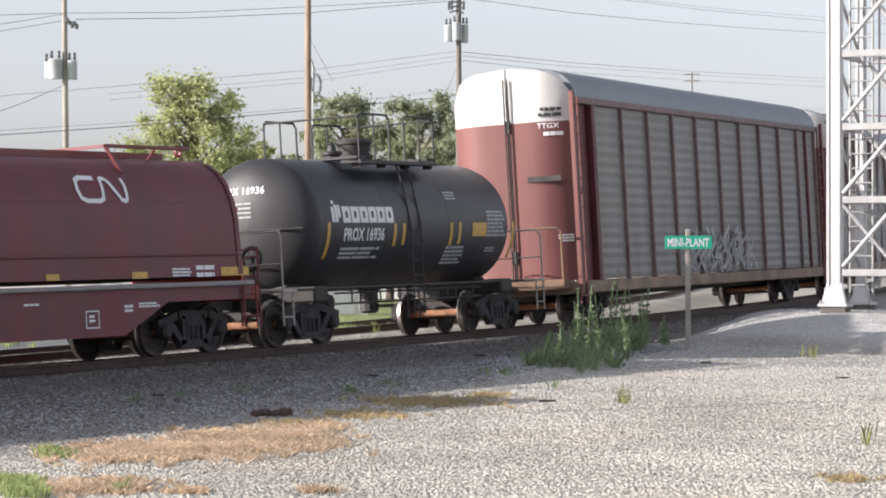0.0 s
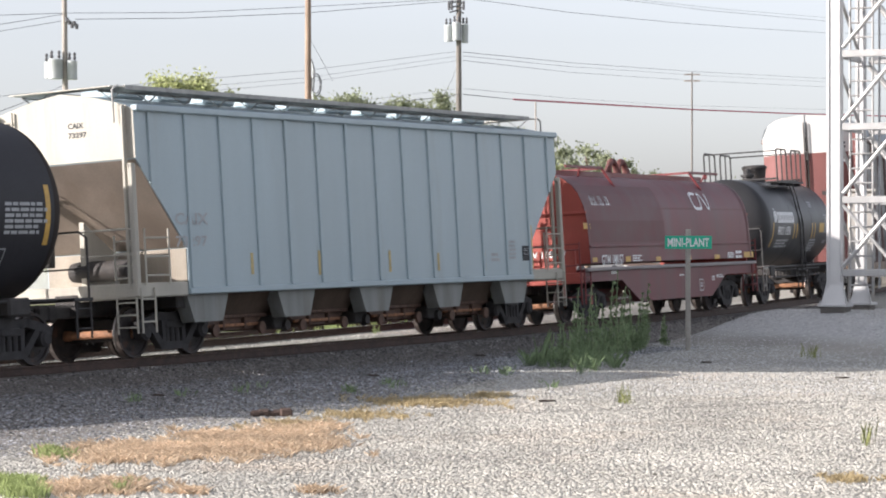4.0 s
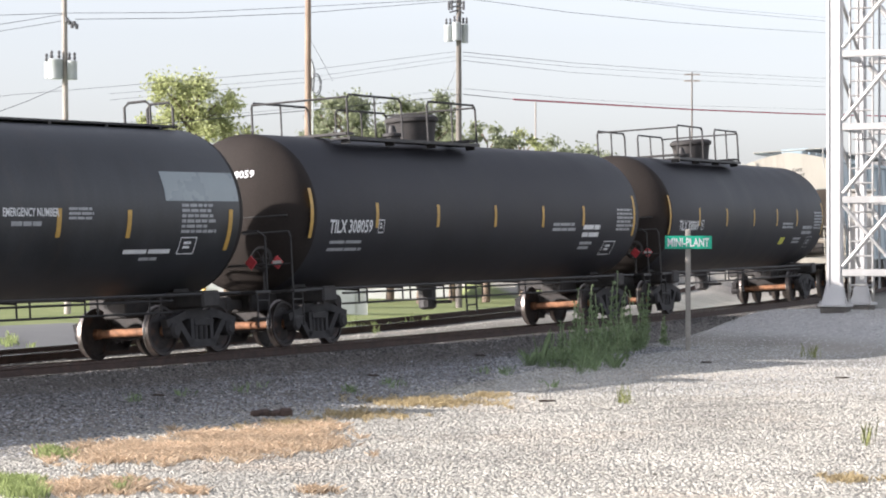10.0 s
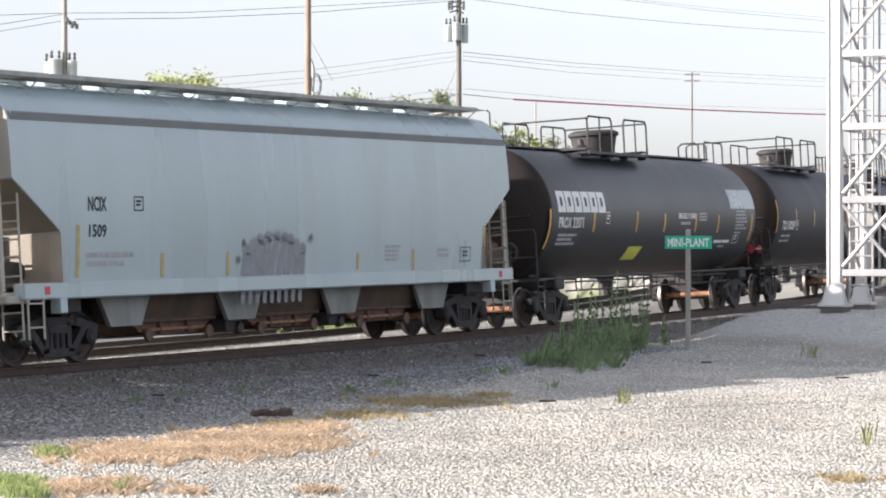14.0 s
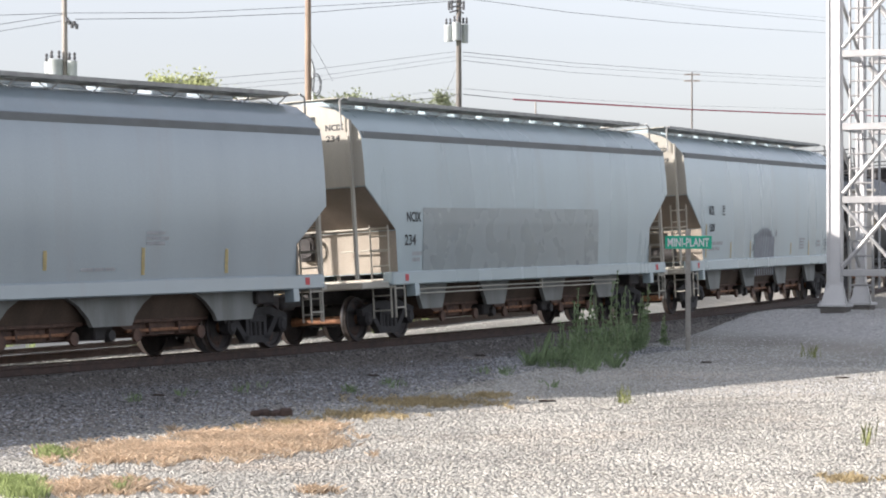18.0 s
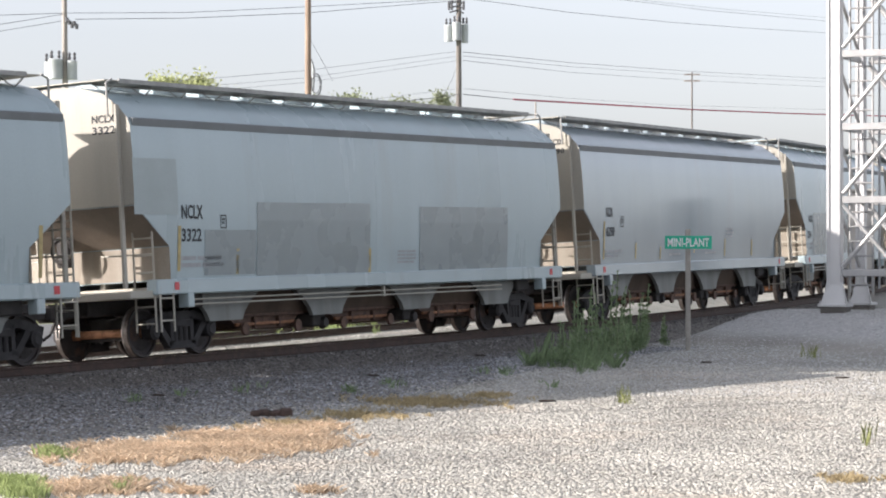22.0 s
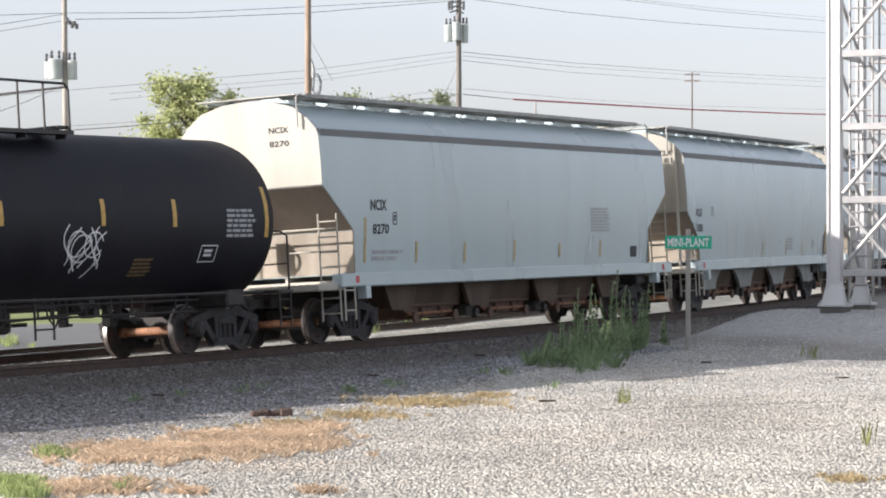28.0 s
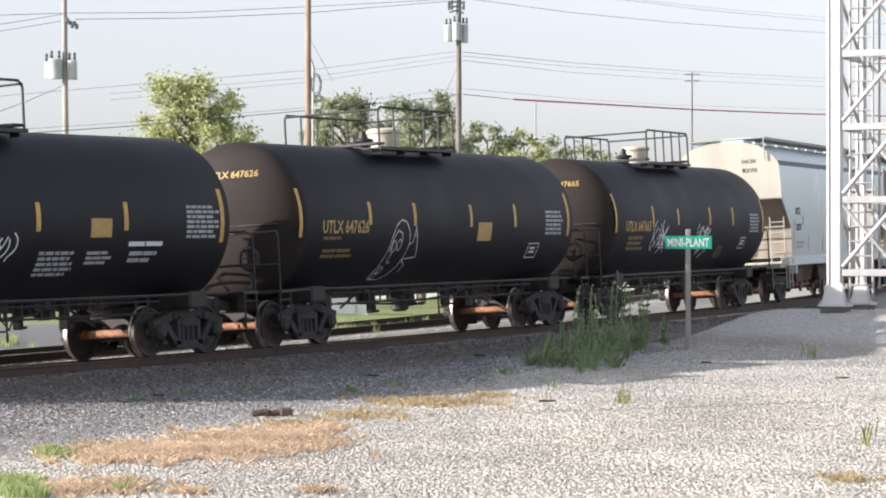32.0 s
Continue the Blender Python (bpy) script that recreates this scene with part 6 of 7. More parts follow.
make_hopper("covered_hopper", "grey covered hopper with dark graffiti on its side", 13.95, 31.65, 13.0, 32.75, dict(HOP, **OPEN_END, front_in=1.15, bars=BARS_E, end_text=[("NCIX", -0.80, 4.30, 0.12, 0.4), ("1509", -0.80, 4.02, 0.12, 0.4)]), MARKS_E)
make_hopper("covered_hopper", "grey covered hopper with a darker repainted panel", -3.3, 12.0, -5.1, 13.0, dict(HOP, **OPEN_END, pipes=True, bay_half=4.8, end_text=[("NCIX", -0.80, 4.30, 0.13, 0.42), ("234", -0.80, 4.08, 0.13, 0.32)]), MARKS_F)
make_hopper("covered_hopper", "smooth grey covered hopper with yellow reflector bars", -22.3, -5.95, -23.25, -5.1, dict(HOP, arched=True, paint=M_GREY_GLOSS, rear_in=0.3, bars=BARS_G, end_text=[("NCIX", -0.80, 4.30, 0.13, 0.42), ("6290", -0.80, 4.08, 0.13, 0.42)]), MARKS_G)
make_hopper("covered_hopper", "grey covered hopper with several dark patch panels", -40.95, -24.2, -41.95, -23.25, dict(HOP, arched=True, pipes=True, front_in=0.95, rear_in=0.4, bars=BARS_N, end_text=[("NCLX", -0.80, 4.20, 0.14, 0.5), ("3322", -0.80, 4.00, 0.14, 0.5)]), MARKS_N)
make_hopper("covered_hopper", "smooth grey covered hopper with small dark lettering", -58.7, -43.0, -59.7, -41.95, dict(HOP, arched=True, front_in=1.25, rear_in=0.2, bars=BARS_H, end_text=[("NCLX", -0.80, 4.20, 0.14, 0.5), ("3181", -0.80, 4.00, 0.14, 0.5)]), MARKS_H)
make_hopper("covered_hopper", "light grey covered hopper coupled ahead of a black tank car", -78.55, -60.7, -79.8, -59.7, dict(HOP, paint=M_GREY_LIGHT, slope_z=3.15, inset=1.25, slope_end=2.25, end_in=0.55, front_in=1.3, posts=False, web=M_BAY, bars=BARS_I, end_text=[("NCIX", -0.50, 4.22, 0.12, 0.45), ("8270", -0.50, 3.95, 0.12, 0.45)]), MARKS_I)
make_tank("tank_car", "black tank car with gold lettering and two graffiti tags", -93.51, -80.92, -94.95, -79.8, 1.59, 2.50, M_BLACK_MID, dict(UTLX, bars=BARS_J, head_text=[("UTLX 647665", 0.3, 3.35, 0.14, 1.1, M_GOLD)]), MARKS_J)
make_tank("tank_car", "black tank car with gold lettering and outlined graffiti", -108.75, -96.37, -110.1, -94.95, 1.59, 2.50, M_BLACK_DEEP, dict(UTLX, bars=BARS_K, head_text=[("UTLX 647626", 0.3, 3.35, 0.14, 1.1, M_GOLD)]), MARKS_K)
make_tank("tank_car", "black tank car with white data panels and gold label", -123.9, -111.5, -125.3, -110.1, 1.59, 2.50, M_BLACK_DEEP, dict(UTLX, bars=BARS_L), MARKS_L)


# ---------------------------------------------------------------- signal tower, cabinet and sign
def at_depth(px, py, depth):
    u, v = sight(px, py)
    return Vector((u * depth, depth, 1.868 + v * depth))


def make_tower():
    D = 63.5
    o = at_depth(1478, 541, D)
    z0 = o.z
    t = thing("signal_tower", "silver-painted steel lattice signal tower on flared base plates", "signal tower", at=pose(o.x, o.y, z0, 0, 0, -23.5))
    W, H, deep = 1.68, 10.2, 2.5
    for x in (0, W):
        for y in (0, deep):
            leg = Mesh()
            w = 0.153 if y == 0 else 0.10
            leg.box(x - w, x + w, y - 0.05, y + w * 1.6, 0.05, H, bevel=0.02)
            leg.box(x - w - 0.03, x - w + 0.03, y - 0.08, y + 0.3, 0.05, H)
            lg = part("tower_leg", leg, M_SILVER, t)
            ft = Mesh()
            for k in (-1, 1):
                ft.add([(x + k * w, y - 0.06, 0.04), (x + k * (w + 0.16), y - 0.06, 0.04), (x + k * (w + 0.05), y - 0.06, 0.50), (x + k * w, y - 0.06, 0.55),
                        (x + k * w, y + 0.02, 0.04), (x + k * (w + 0.16), y + 0.02, 0.04), (x + k * (w + 0.05), y + 0.02, 0.50), (x + k * w, y + 0.02, 0.55)],
                       [(0, 1, 2, 3), (7, 6, 5, 4), (0, 4, 5, 1), (1, 5, 6, 2), (2, 6, 7, 3), (3, 7, 4, 0)])
            ft.add([(x - w - 0.15, y - 0.15, 0.04), (x + w + 0.15, y - 0.15, 0.04), (x + w + 0.02, y - 0.06, 0.50), (x - w - 0.02, y - 0.06, 0.50)], [(0, 1, 2, 3)])
            ft.box(x - w - 0.21, x + w + 0.21, y - 0.24, y + 0.36, -0.03, 0.04, bevel=0.01)
            for bx in (-w - 0.15, w + 0.15):
                ft.tube([(x + bx, y - 0.19, 0.0), (x + bx, y - 0.19, 0.11)], 0.025, 6)
            part("flared_base", ft, M_SILVER, lg)
            # added block fills the gap to the ground, shade in its colour
            part("footing", Mesh().box(x - w - 0.16, x + w + 0.16, y - 0.18, y + 0.30, -0.45, -0.03, bevel=0.02), M_FOOTING, lg, "added concrete footing, coloured dark as the shade under the plate")
    levels = [0.782 + 1.745 * i for i in range(6)]
    for i, z in enumerate(levels):
        for y in (0.0, deep):
            part("cross_bar", Mesh().box(0.18, W - 0.18, y - 0.02, y + 0.10, z - 0.085, z + 0.085, bevel=0.015), M_LATTICE, t)
        for x in (0.0, W):
            part("cross_bar", Mesh().box(x - 0.05, x + 0.05, 0.2, deep - 0.1, z - 0.06, z + 0.06, bevel=0.01), M_LATTICE, t)
        if i < 5:
            part("brace", Mesh().tube([(0.2, 0.0, z + 0.15), (W - 0.2, 0.0, z + 1.62)], 0.055, 8), M_LATTICE, t)
            part("brace", Mesh().tube([(0.2, deep, z + 1.62), (W - 0.2, deep, z + 0.15)], 0.075, 8), M_LATTICE, t)
            part("brace", Mesh().tube([(0.0, 0.2, z + 1.62), (0.0, deep - 0.2, z + 0.15)], 0.045, 6), M_LATTICE, t)
            part("brace", Mesh().tube([(W, 0.2, z + 0.15), (W, deep - 0.2, z + 1.62)], 0.045, 6), M_LATTICE, t)
    part("brace", Mesh().tube([(0.2, 0.0, 0.782 + 1.62), (W - 0.2, 0.0, 0.782 + 0.15)], 0.045, 8), M_LATTICE, t)
    ld = ladder(Mesh(), (0.10, 1.05, 0.3), (0.10, 1.05, H), (0.56, 0, 0), 28, r=0.03)
    part("ladder", ld, M_LATTICE, t, "pale climbing ladder inside the tower")
    part("conduit", Mesh().tube([(0.86, 0.9, 0.4), (0.86, 0.9, 8.5)], 0.03, 6).tube([(0.42, 1.1, 2.9), (0.42, 1.1, 9)], 0.04, 6), material("conduit_grey", (0.30, 0.31, 0.32), 0.5, vary=0.1), t)


def make_cabinet():
    o = at_depth(1525, 545, 76.4)
    c = thing("signal_cabinet", "grey-beige steel signal equipment cabinet on legs beside the track", "signal cabinet", at=pose(o.x, o.y, o.z, 0, 0, -6))
    paint = material("cabinet_beige", (0.50, 0.47, 0.42), 0.55, vary=0.08, scale=3, dirt=(0.3, 0.26, 0.2), dirt_amount=0.15)
    part("housing", Mesh().box(-0.36, 0.36, 0, 0.7, 1.02, 3.34, bevel=0.03), paint, c)
    part("door", Mesh().box(-0.32, 0.32, -0.035, 0.0, 1.10, 3.25, bevel=0.015), paint, c)
    part("cap", Mesh().box(-0.42, 0.42, -0.08, 0.78, 3.34, 3.42, bevel=0.02), paint, c)
    for z in (1.3, 2.1, 2.9):
        part("hinge", Mesh().tube([(-0.33, -0.05, z), (-0.33, -0.05, z + 0.14)], 0.02, 6), M_POST, c)
    part("handle", Mesh().box(0.2, 0.24, -0.08, -0.03, 1.9, 2.1, bevel=0.01), M_POST, c)
    part("notice", Mesh().box(0.02, 0.30, -0.045, -0.036, 2.95, 3.07), M_WHITE, c, "small white notice")
    for x in (-0.36, 0.32):
        part("leg", Mesh().box(x, x + 0.06, 0.02, 0.08, -0.2, 1.02), M_POST, c)
        part("leg", Mesh().box(x, x + 0.06, 0.6, 0.66, -0.2, 1.02), M_POST, c)
    part("foot_bar", Mesh().box(-0.36, 0.38, 0.0, 0.05, 0.50, 0.56), M_POST, c)


def make_sign():
    o = on_ground(*sight(1218, 621))
    sc = o.y / 4700.0
    s = thing("station_sign", "small green trackside sign with white letters on a steel post", "sign", at=pose(o.x, o.y, o.z, 0, 0, 2))
    H = 215 * sc
    post = Mesh().box(-0.055, 0.055, -0.02, 0.02, -0.2, H, bevel=0.006)
    post.box(-0.02, 0.02, -0.05, -0.02, -0.2, H - 0.02)
    part("post", post, M_POST, s)
    z0, z1, w = 180 * sc, 203 * sc, 41.5 * sc
    part("board", Mesh().box(-w, w, -0.065, -0.052, z0, z1, bevel=0.004), M_GREENSIGN, s, "green reflective board")
    pts, f = text_mesh("MINI-PLANT", (z1 - z0) * 0.66, w * 1.78)
    m = Mesh().add([(-w * 0.89 + u, -0.069, z0 + (z1 - z0) * 0.17 + v) for u, v in pts], f)
    part("lettering", m, M_WHITE_MARK, s)
    for z in (z0 + 0.05, z1 - 0.05):
        part("bolt", Mesh().tube([(0, -0.05, z), (0, -0.075, z)], 0.012, 6), M_POST, s)


make_tower()
make_cabinet()
make_sign()


# ---------------------------------------------------------------- poles and wires
def make_pole(px, depth, top_py, width, mat, label, lean=0.0):
    b = at_depth(px, 560, depth)
    z = float(ground_height([b.x], [b.y])[0])
    h = at_depth(px, top_py, depth).z - z
    p = thing("utility_pole", label, "utility pole", "roadside utility poles", at=pose(b.x, b.y, z, 0, lean, 0))
    part("pole", Mesh().tube([(0, 0, -0.5), (0, 0, h * 0.5), (0, 0, h)], width * 0.6, 12, r2=width * 0.42), mat, p, smooth=50)
    return p, b, z


def transformer(p, x, y, z, r, h):
    m = Mesh().spin([(z, 0.0), (z, r), (z + h * 0.86, r), (z + h * 0.9, r * 1.05), (z + h * 0.94, r * 1.05), (z + h, r * 0.7), (z + h, 0)], "z", 18, centre=(x, y, 0))
    can = part("transformer", m, M_TRANS, p, "grey can transformer", smooth=40)
    b = Mesh()
    for k in (-0.5, 0.5):
        b.spin([(z + h, 0.035), (z + h + 0.08, 0.06), (z + h + 0.14, 0.03), (z + h + 0.2, 0.055), (z + h + 0.27, 0.02)], "z", 8, centre=(x + k * r, y, 0))
    part("bushing", b, M_WIRE, can)


def make_poles():
    d1, d2, d3 = 88.0, 96.0, 112.0
    p, b, z = make_pole(119, d1, -60, 0.20, M_POLE_GREY, "weathered wooden utility pole with two can transformers", -0.6)
    k = d1 / 4700

    def up(py):
        return at_depth(0, py, d1).z - z
    transformer(p, -0.30, -0.12, up(140), 0.24, 36 * k)
    transformer(p, -0.55, 0.10, up(138), 0.15, 30 * k)
    transformer(p, 0.24, -0.05, up(141), 0.17, 34 * k)
    ins = Mesh()
    for i, (x, y) in enumerate(((5, 36), (9, 40), (14, 46), (18, 42), (22, 48))):
        ins.tube([(x * k, -0.1, up(y + 4)), (x * k, -0.1, up(y - 4))], 0.06, 8)
    ins.tube([(0, 0, up(36)), (24 * k, -0.1, up(44))], 0.03, 6)
    part("insulator_bracket", ins, M_WIRE, p)
    p, b, z = make_pole(545, d2, -60, 0.24, M_POLE, "brown wooden utility pole with cable coil")
    k2 = d2 / 4700
    coil = Mesh()
    for j, r in ((0, 14), (1, 11)):
        c = (14 * k2, -0.1 * j, at_depth(0, 150, d2).z - z)
        coil.tube([(c[0] + r * k2 * 0.7 * math.cos(t), c[1], c[2] + r * k2 * 1.4 * math.sin(t)) for t in np.linspace(0, 6.2, 15)], 0.02, 5)
    coil.tube([(6 * k2, -0.1, at_depth(0, 105, d2).z - z), (12 * k2, -0.1, at_depth(0, 125, d2).z - z), (10 * k2, -0.1, at_depth(0, 160, d2).z - z)], 0.02, 5)
    part("cable_coil", coil, M_WIRE, p)
    part("riser_conduit", Mesh().tube([(0.17, -0.08, 0), (0.17, -0.08, at_depth(0, 110, d2).z - z)], 0.035, 6), M_TRANS, p)
    p, b, z = make_pole(812, d3, -60, 0.24, M_POLE_DARK, "weathered wooden utility pole with transformer bank")
    k3 = d3 / 4700

    def up3(py):
        return at_depth(0, py, d3).z - z
    transformer(p, -0.44, -0.1, up3(74), 0.17, 30 * k3)
    transformer(p, -0.10, -0.28, up3(72), 0.17, 32 * k3)
    transformer(p, 0.26, 0.0, up3(76), 0.14, 34 * k3)
    arm = Mesh()
    for py in (2, 10, 18):
        arm.tube([(-0.4, -0.1, up3(py + 4)), (0.0, -0.1, up3(py)), (0.2, -0.1, up3(py + 6))], 0.035, 6)
    for x in (-0.42, -0.3, 0.2):
        arm.tube([(x, -0.1, up3(18)), (x, -0.1, up3(2))], 0.05, 8)
    part("cutout_arm", arm, M_WIRE, p)
    p, b, z = make_pole(1225, 230.0, 128, 0.16, M_POLE_DARK, "distant utility pole with two crossarms")
    k4 = 230 / 4700
    for py in (132, 143):
        part("crossarm", Mesh().box(-14 * k4, 14 * k4, -0.06, 0.06, at_depth(0, py, 230).z - z - 0.07, at_depth(0, py, 230).z - z + 0.07), M_POLE_GREY, p)
    make_pole(948, 200.0, 176, 0.14, M_POLE_GREY, "thin distant utility pole carrying cable")


def make_wires():
    """Spans between the poles: ends and mid by sight and depth."""
    spans = [
        ([(-40, 28, 80), (119, 23, 88), (330, 22, 92), (539, 12, 96), (783, -1, 108), (850, -6, 112)], 0.016, 0),
        ([(133, 34, 88), (330, 32, 92), (539, 23, 96), (783, 3, 110), (850, -5, 112)], 0.018, 0),
        ([(-60, 52, 75), (0, 43, 80), (111, 25, 88)], 0.014, 0),
        ([(-60, 64, 75), (0, 55, 80), (108, 37, 88)], 0.014, 0),
        ([(-60, 175, 84), (189, 154, 92), (539, 125, 97), (783, 94, 110), (812, 91, 112)], 0.011, 0),
        ([(194, 166, 92), (539, 138, 97), (783, 103, 110), (812, 99, 112)], 0.009, 0),
        ([(194, 177, 92), (539, 146, 97), (783, 111, 110), (812, 107, 112)], 0.009, 0),
        ([(-60, 243, 82), (222, 224, 91), (539, 196, 96), (783, 172, 110), (812, 167, 112)], 0.022, 0),
        ([(-60, 235, 82), (222, 217, 91), (539, 191, 96), (783, 160, 110), (812, 157, 112)], 0.010, 0),
        ([(-30, 208, 70), (50, 178, 80), (119, 148, 88)], 0.016, 0),
        ([(550, 72, 96), (570, 108, 97), (589, 144, 98)], 0.012, 0),
        ([(790, -12, 110), (840, -1, 112), (1010, 22, 130), (1184, 39, 150), (1330, 50, 170), (1462, 58, 190), (1620, 62, 215)], 0.020, 0),
        ([(1060, -6, 120), (1250, 18, 140), (1462, 37, 165), (1620, 44, 190)], 0.016, 0),
        ([(1085, -6, 120), (1270, 15, 140), (1462, 31, 165), (1620, 38, 190)], 0.012, 0),
        ([(820, 92, 112), (1010, 111, 160), (1217, 126, 228), (1462, 139, 300), (1620, 146, 340)], 0.022, 0),
        ([(820, 99, 112), (1010, 118, 160), (1217, 132, 228), (1462, 145, 300), (1620, 152, 340)], 0.016, 0),
        ([(820, 107, 112), (1010, 128, 160), (1217, 142, 228), (1462, 154, 300), (1620, 160, 340)], 0.018, 0),
        ([(820, 157, 112), (1010, 174, 160), (1184, 186, 228), (1462, 194, 300), (1620, 197, 340)], 0.014, 0),
        ([(820, 167, 112), (860, 171, 125), (909, 176, 150)], 0.03, 0),
        ([(909, 176, 150), (1050, 184, 175), (1225, 194, 205), (1400, 201, 230), (1620, 207, 260)], 0.055, 1),
        ([(812, 110, 112), (800, 140, 112), (785, 170, 112)], 0.014, 0),
    ]
    for pts, r, red in spans:
        m = Mesh().tube([at_depth(*q) for q in pts], r * (1.0 if red else 0.6), 5)
        w = part("overhead_cable" if red or r > 0.02 else "overhead_wire", m, M_REDWIRE if red else M_WIRE)
        tagged(w, "dark red insulated cable strung between poles" if red else "thin dark overhead wire strung between poles", "wire", "overhead wires")


make_poles()
make_wires()


# ---------------------------------------------------------------- trees
def leaf_cloud(centres, count, size, seed, flat=0.0):
    """Many small leaf blades filling blobs; the outline stays ragged."""
    rg = np.random.default_rng(seed)
    c = np.array(centres, float)
    wgt = c[:, 3] ** 2
    pick = rg.choice(len(c), count, p=wgt / wgt.sum())
    d = rg.normal(size=(count, 3))
    d /= np.linalg.norm(d, axis=1)[:, None]
    rad = np.abs(rg.normal(size=count)) * 0.6 + 0.15
    p = c[pick, :3] + d * (c[pick, 3] * np.minimum(rad, 1.45))[:, None] * np.array([1, 1, 0.8])
    a = rg.normal(size=(count, 3))
    a /= np.linalg.norm(a, axis=1)[:, None]
    b = np.cross(a, rg.normal(size=(count, 3)))
    b /= np.linalg.norm(b, axis=1)[:, None]
    s = size * (0.6 + 0.8 * rg.random(count))[:, None]
    v = np.stack([p - a * s, p + b * s * 0.5, p + a * s, p - b * s * 0.5], 1).reshape(-1, 3)
    f = np.arange(count * 4).reshape(-1, 4)
    return v, f


def numpy_mesh(name, v, f, mat):
    me = bpy.data.meshes.new(name)
    k = f.shape[1]
    me.vertices.add(len(v))
    me.vertices.foreach_set("co", np.asarray(v, np.float32).ravel())
    me.loops.add(f.size)
    me.loops.foreach_set("vertex_index", np.asarray(f, np.int32).ravel())
    me.polygons.add(len(f))
    me.polygons.foreach_set("loop_start", np.arange(0, f.size, k, dtype=np.int32))
    me.update(calc_edges=True)
    me.materials.append(mat)
    return me


def make_tree(px, top_py, depth, half_px, mat, label, seed, count=4500, blobs=26, size=0.17, base=None):
    k = depth / 4700
    b = at_depth(px, 500, depth)
    z = float(ground_height([b.x], [b.y])[0])
    h = at_depth(px, top_py, depth).z - z
    R = half_px * k
    rnd = random.Random(seed)
    t = thing("tree", label, "tree", "roadside trees", at=pose(b.x, b.y, z))
    tr = Mesh()
    tr.tube([(0, 0, -0.3), (0.1, 0.05, h * 0.3), (0.0, 0.0, h * 0.6), (0.1, 0, h * 0.88)], 0.03 * h * 0.8, 9, r2=0.03)
    centres = []
    for i in range(blobs):
        f = (i + 0.5) / blobs
        zz = h * (0.22 + 0.72 * f)
        spread = R * (0.18 + 0.80 * math.sqrt(max(0.0, 1 - ((f - 0.42) / 0.62) ** 2)))
        ang = i * 2.4 + rnd.uniform(-0.4, 0.4)
        rr = spread * rnd.uniform(0.3, 1.25)
        c = (rr * math.cos(ang), rr * math.sin(ang) * 0.9, zz + rnd.uniform(-0.03, 0.03) * h)
        br = R * rnd.uniform(0.13, 0.30)
        centres.append((*c, br))
        if i % 2 == 0:
            tr.tube([(0.05, 0, max(h * 0.18, c[2] - rr * 0.9)), (c[0] * 0.5, c[1] * 0.5, c[2] - rr * 0.3), c[:3]], 0.008 * h, 5, r2=0.01)
    part("trunk", tr, M_BARK, t, smooth=50)
    v, f = leaf_cloud(centres, count, size, seed)
    part("crown", numpy_mesh("crown", v, f, mat), [], t, "ragged leafy crown")
    return t


make_tree(335, 120, 112, 108, M_LEAF, "bright green leafy tree beside the road", 11, 34000, 130, 0.085)
make_tree(612, 152, 140, 82, M_LEAF_DARK, "dull green tree behind the utility poles", 12, 30000, 110, 0.095)
make_tree(745, 156, 138, 84, M_LEAF_DARK, "dark green tree beside a utility pole", 13, 30000, 110, 0.095)
make_tree(575, 150, 150, 34, M_LEAF_DARK, "thin dull green tree behind the utility poles", 14, 2400, 16, 0.13)
ROW = [(465, 240, 150, 60, M_LEAF), (520, 262, 170, 55, M_LEAF_DARK), (400, 250, 140, 60, M_LEAF), (690, 200, 175, 60, M_LEAF_DARK), (860, 207, 150, 80, M_LEAF_DARK), (925, 216, 158, 70, M_LEAF), (800, 225, 160, 60, M_LEAF_DARK),
       (975, 240, 190, 70, M_LEAF_DARK), (1040, 252, 200, 75, M_LEAF_DARK), (1100, 278, 220, 55, M_LEAF_DARK), (1160, 300, 240, 50, M_LEAF_DARK), (240, 262, 170, 70, M_LEAF_DARK), (90, 290, 190, 80, M_LEAF_DARK), (1300, 320, 280, 70, M_LEAF_DARK), (1420, 330, 300, 70, M_LEAF_DARK), (1540, 335, 300, 70, M_LEAF_DARK)]
for i, (px, py, dp, hw, mt) in enumerate(ROW):
    make_tree(px, py, dp, hw, mt, "green leafy tree in a loose row beyond the road", 30 + i, 6000, 50, 0.15)


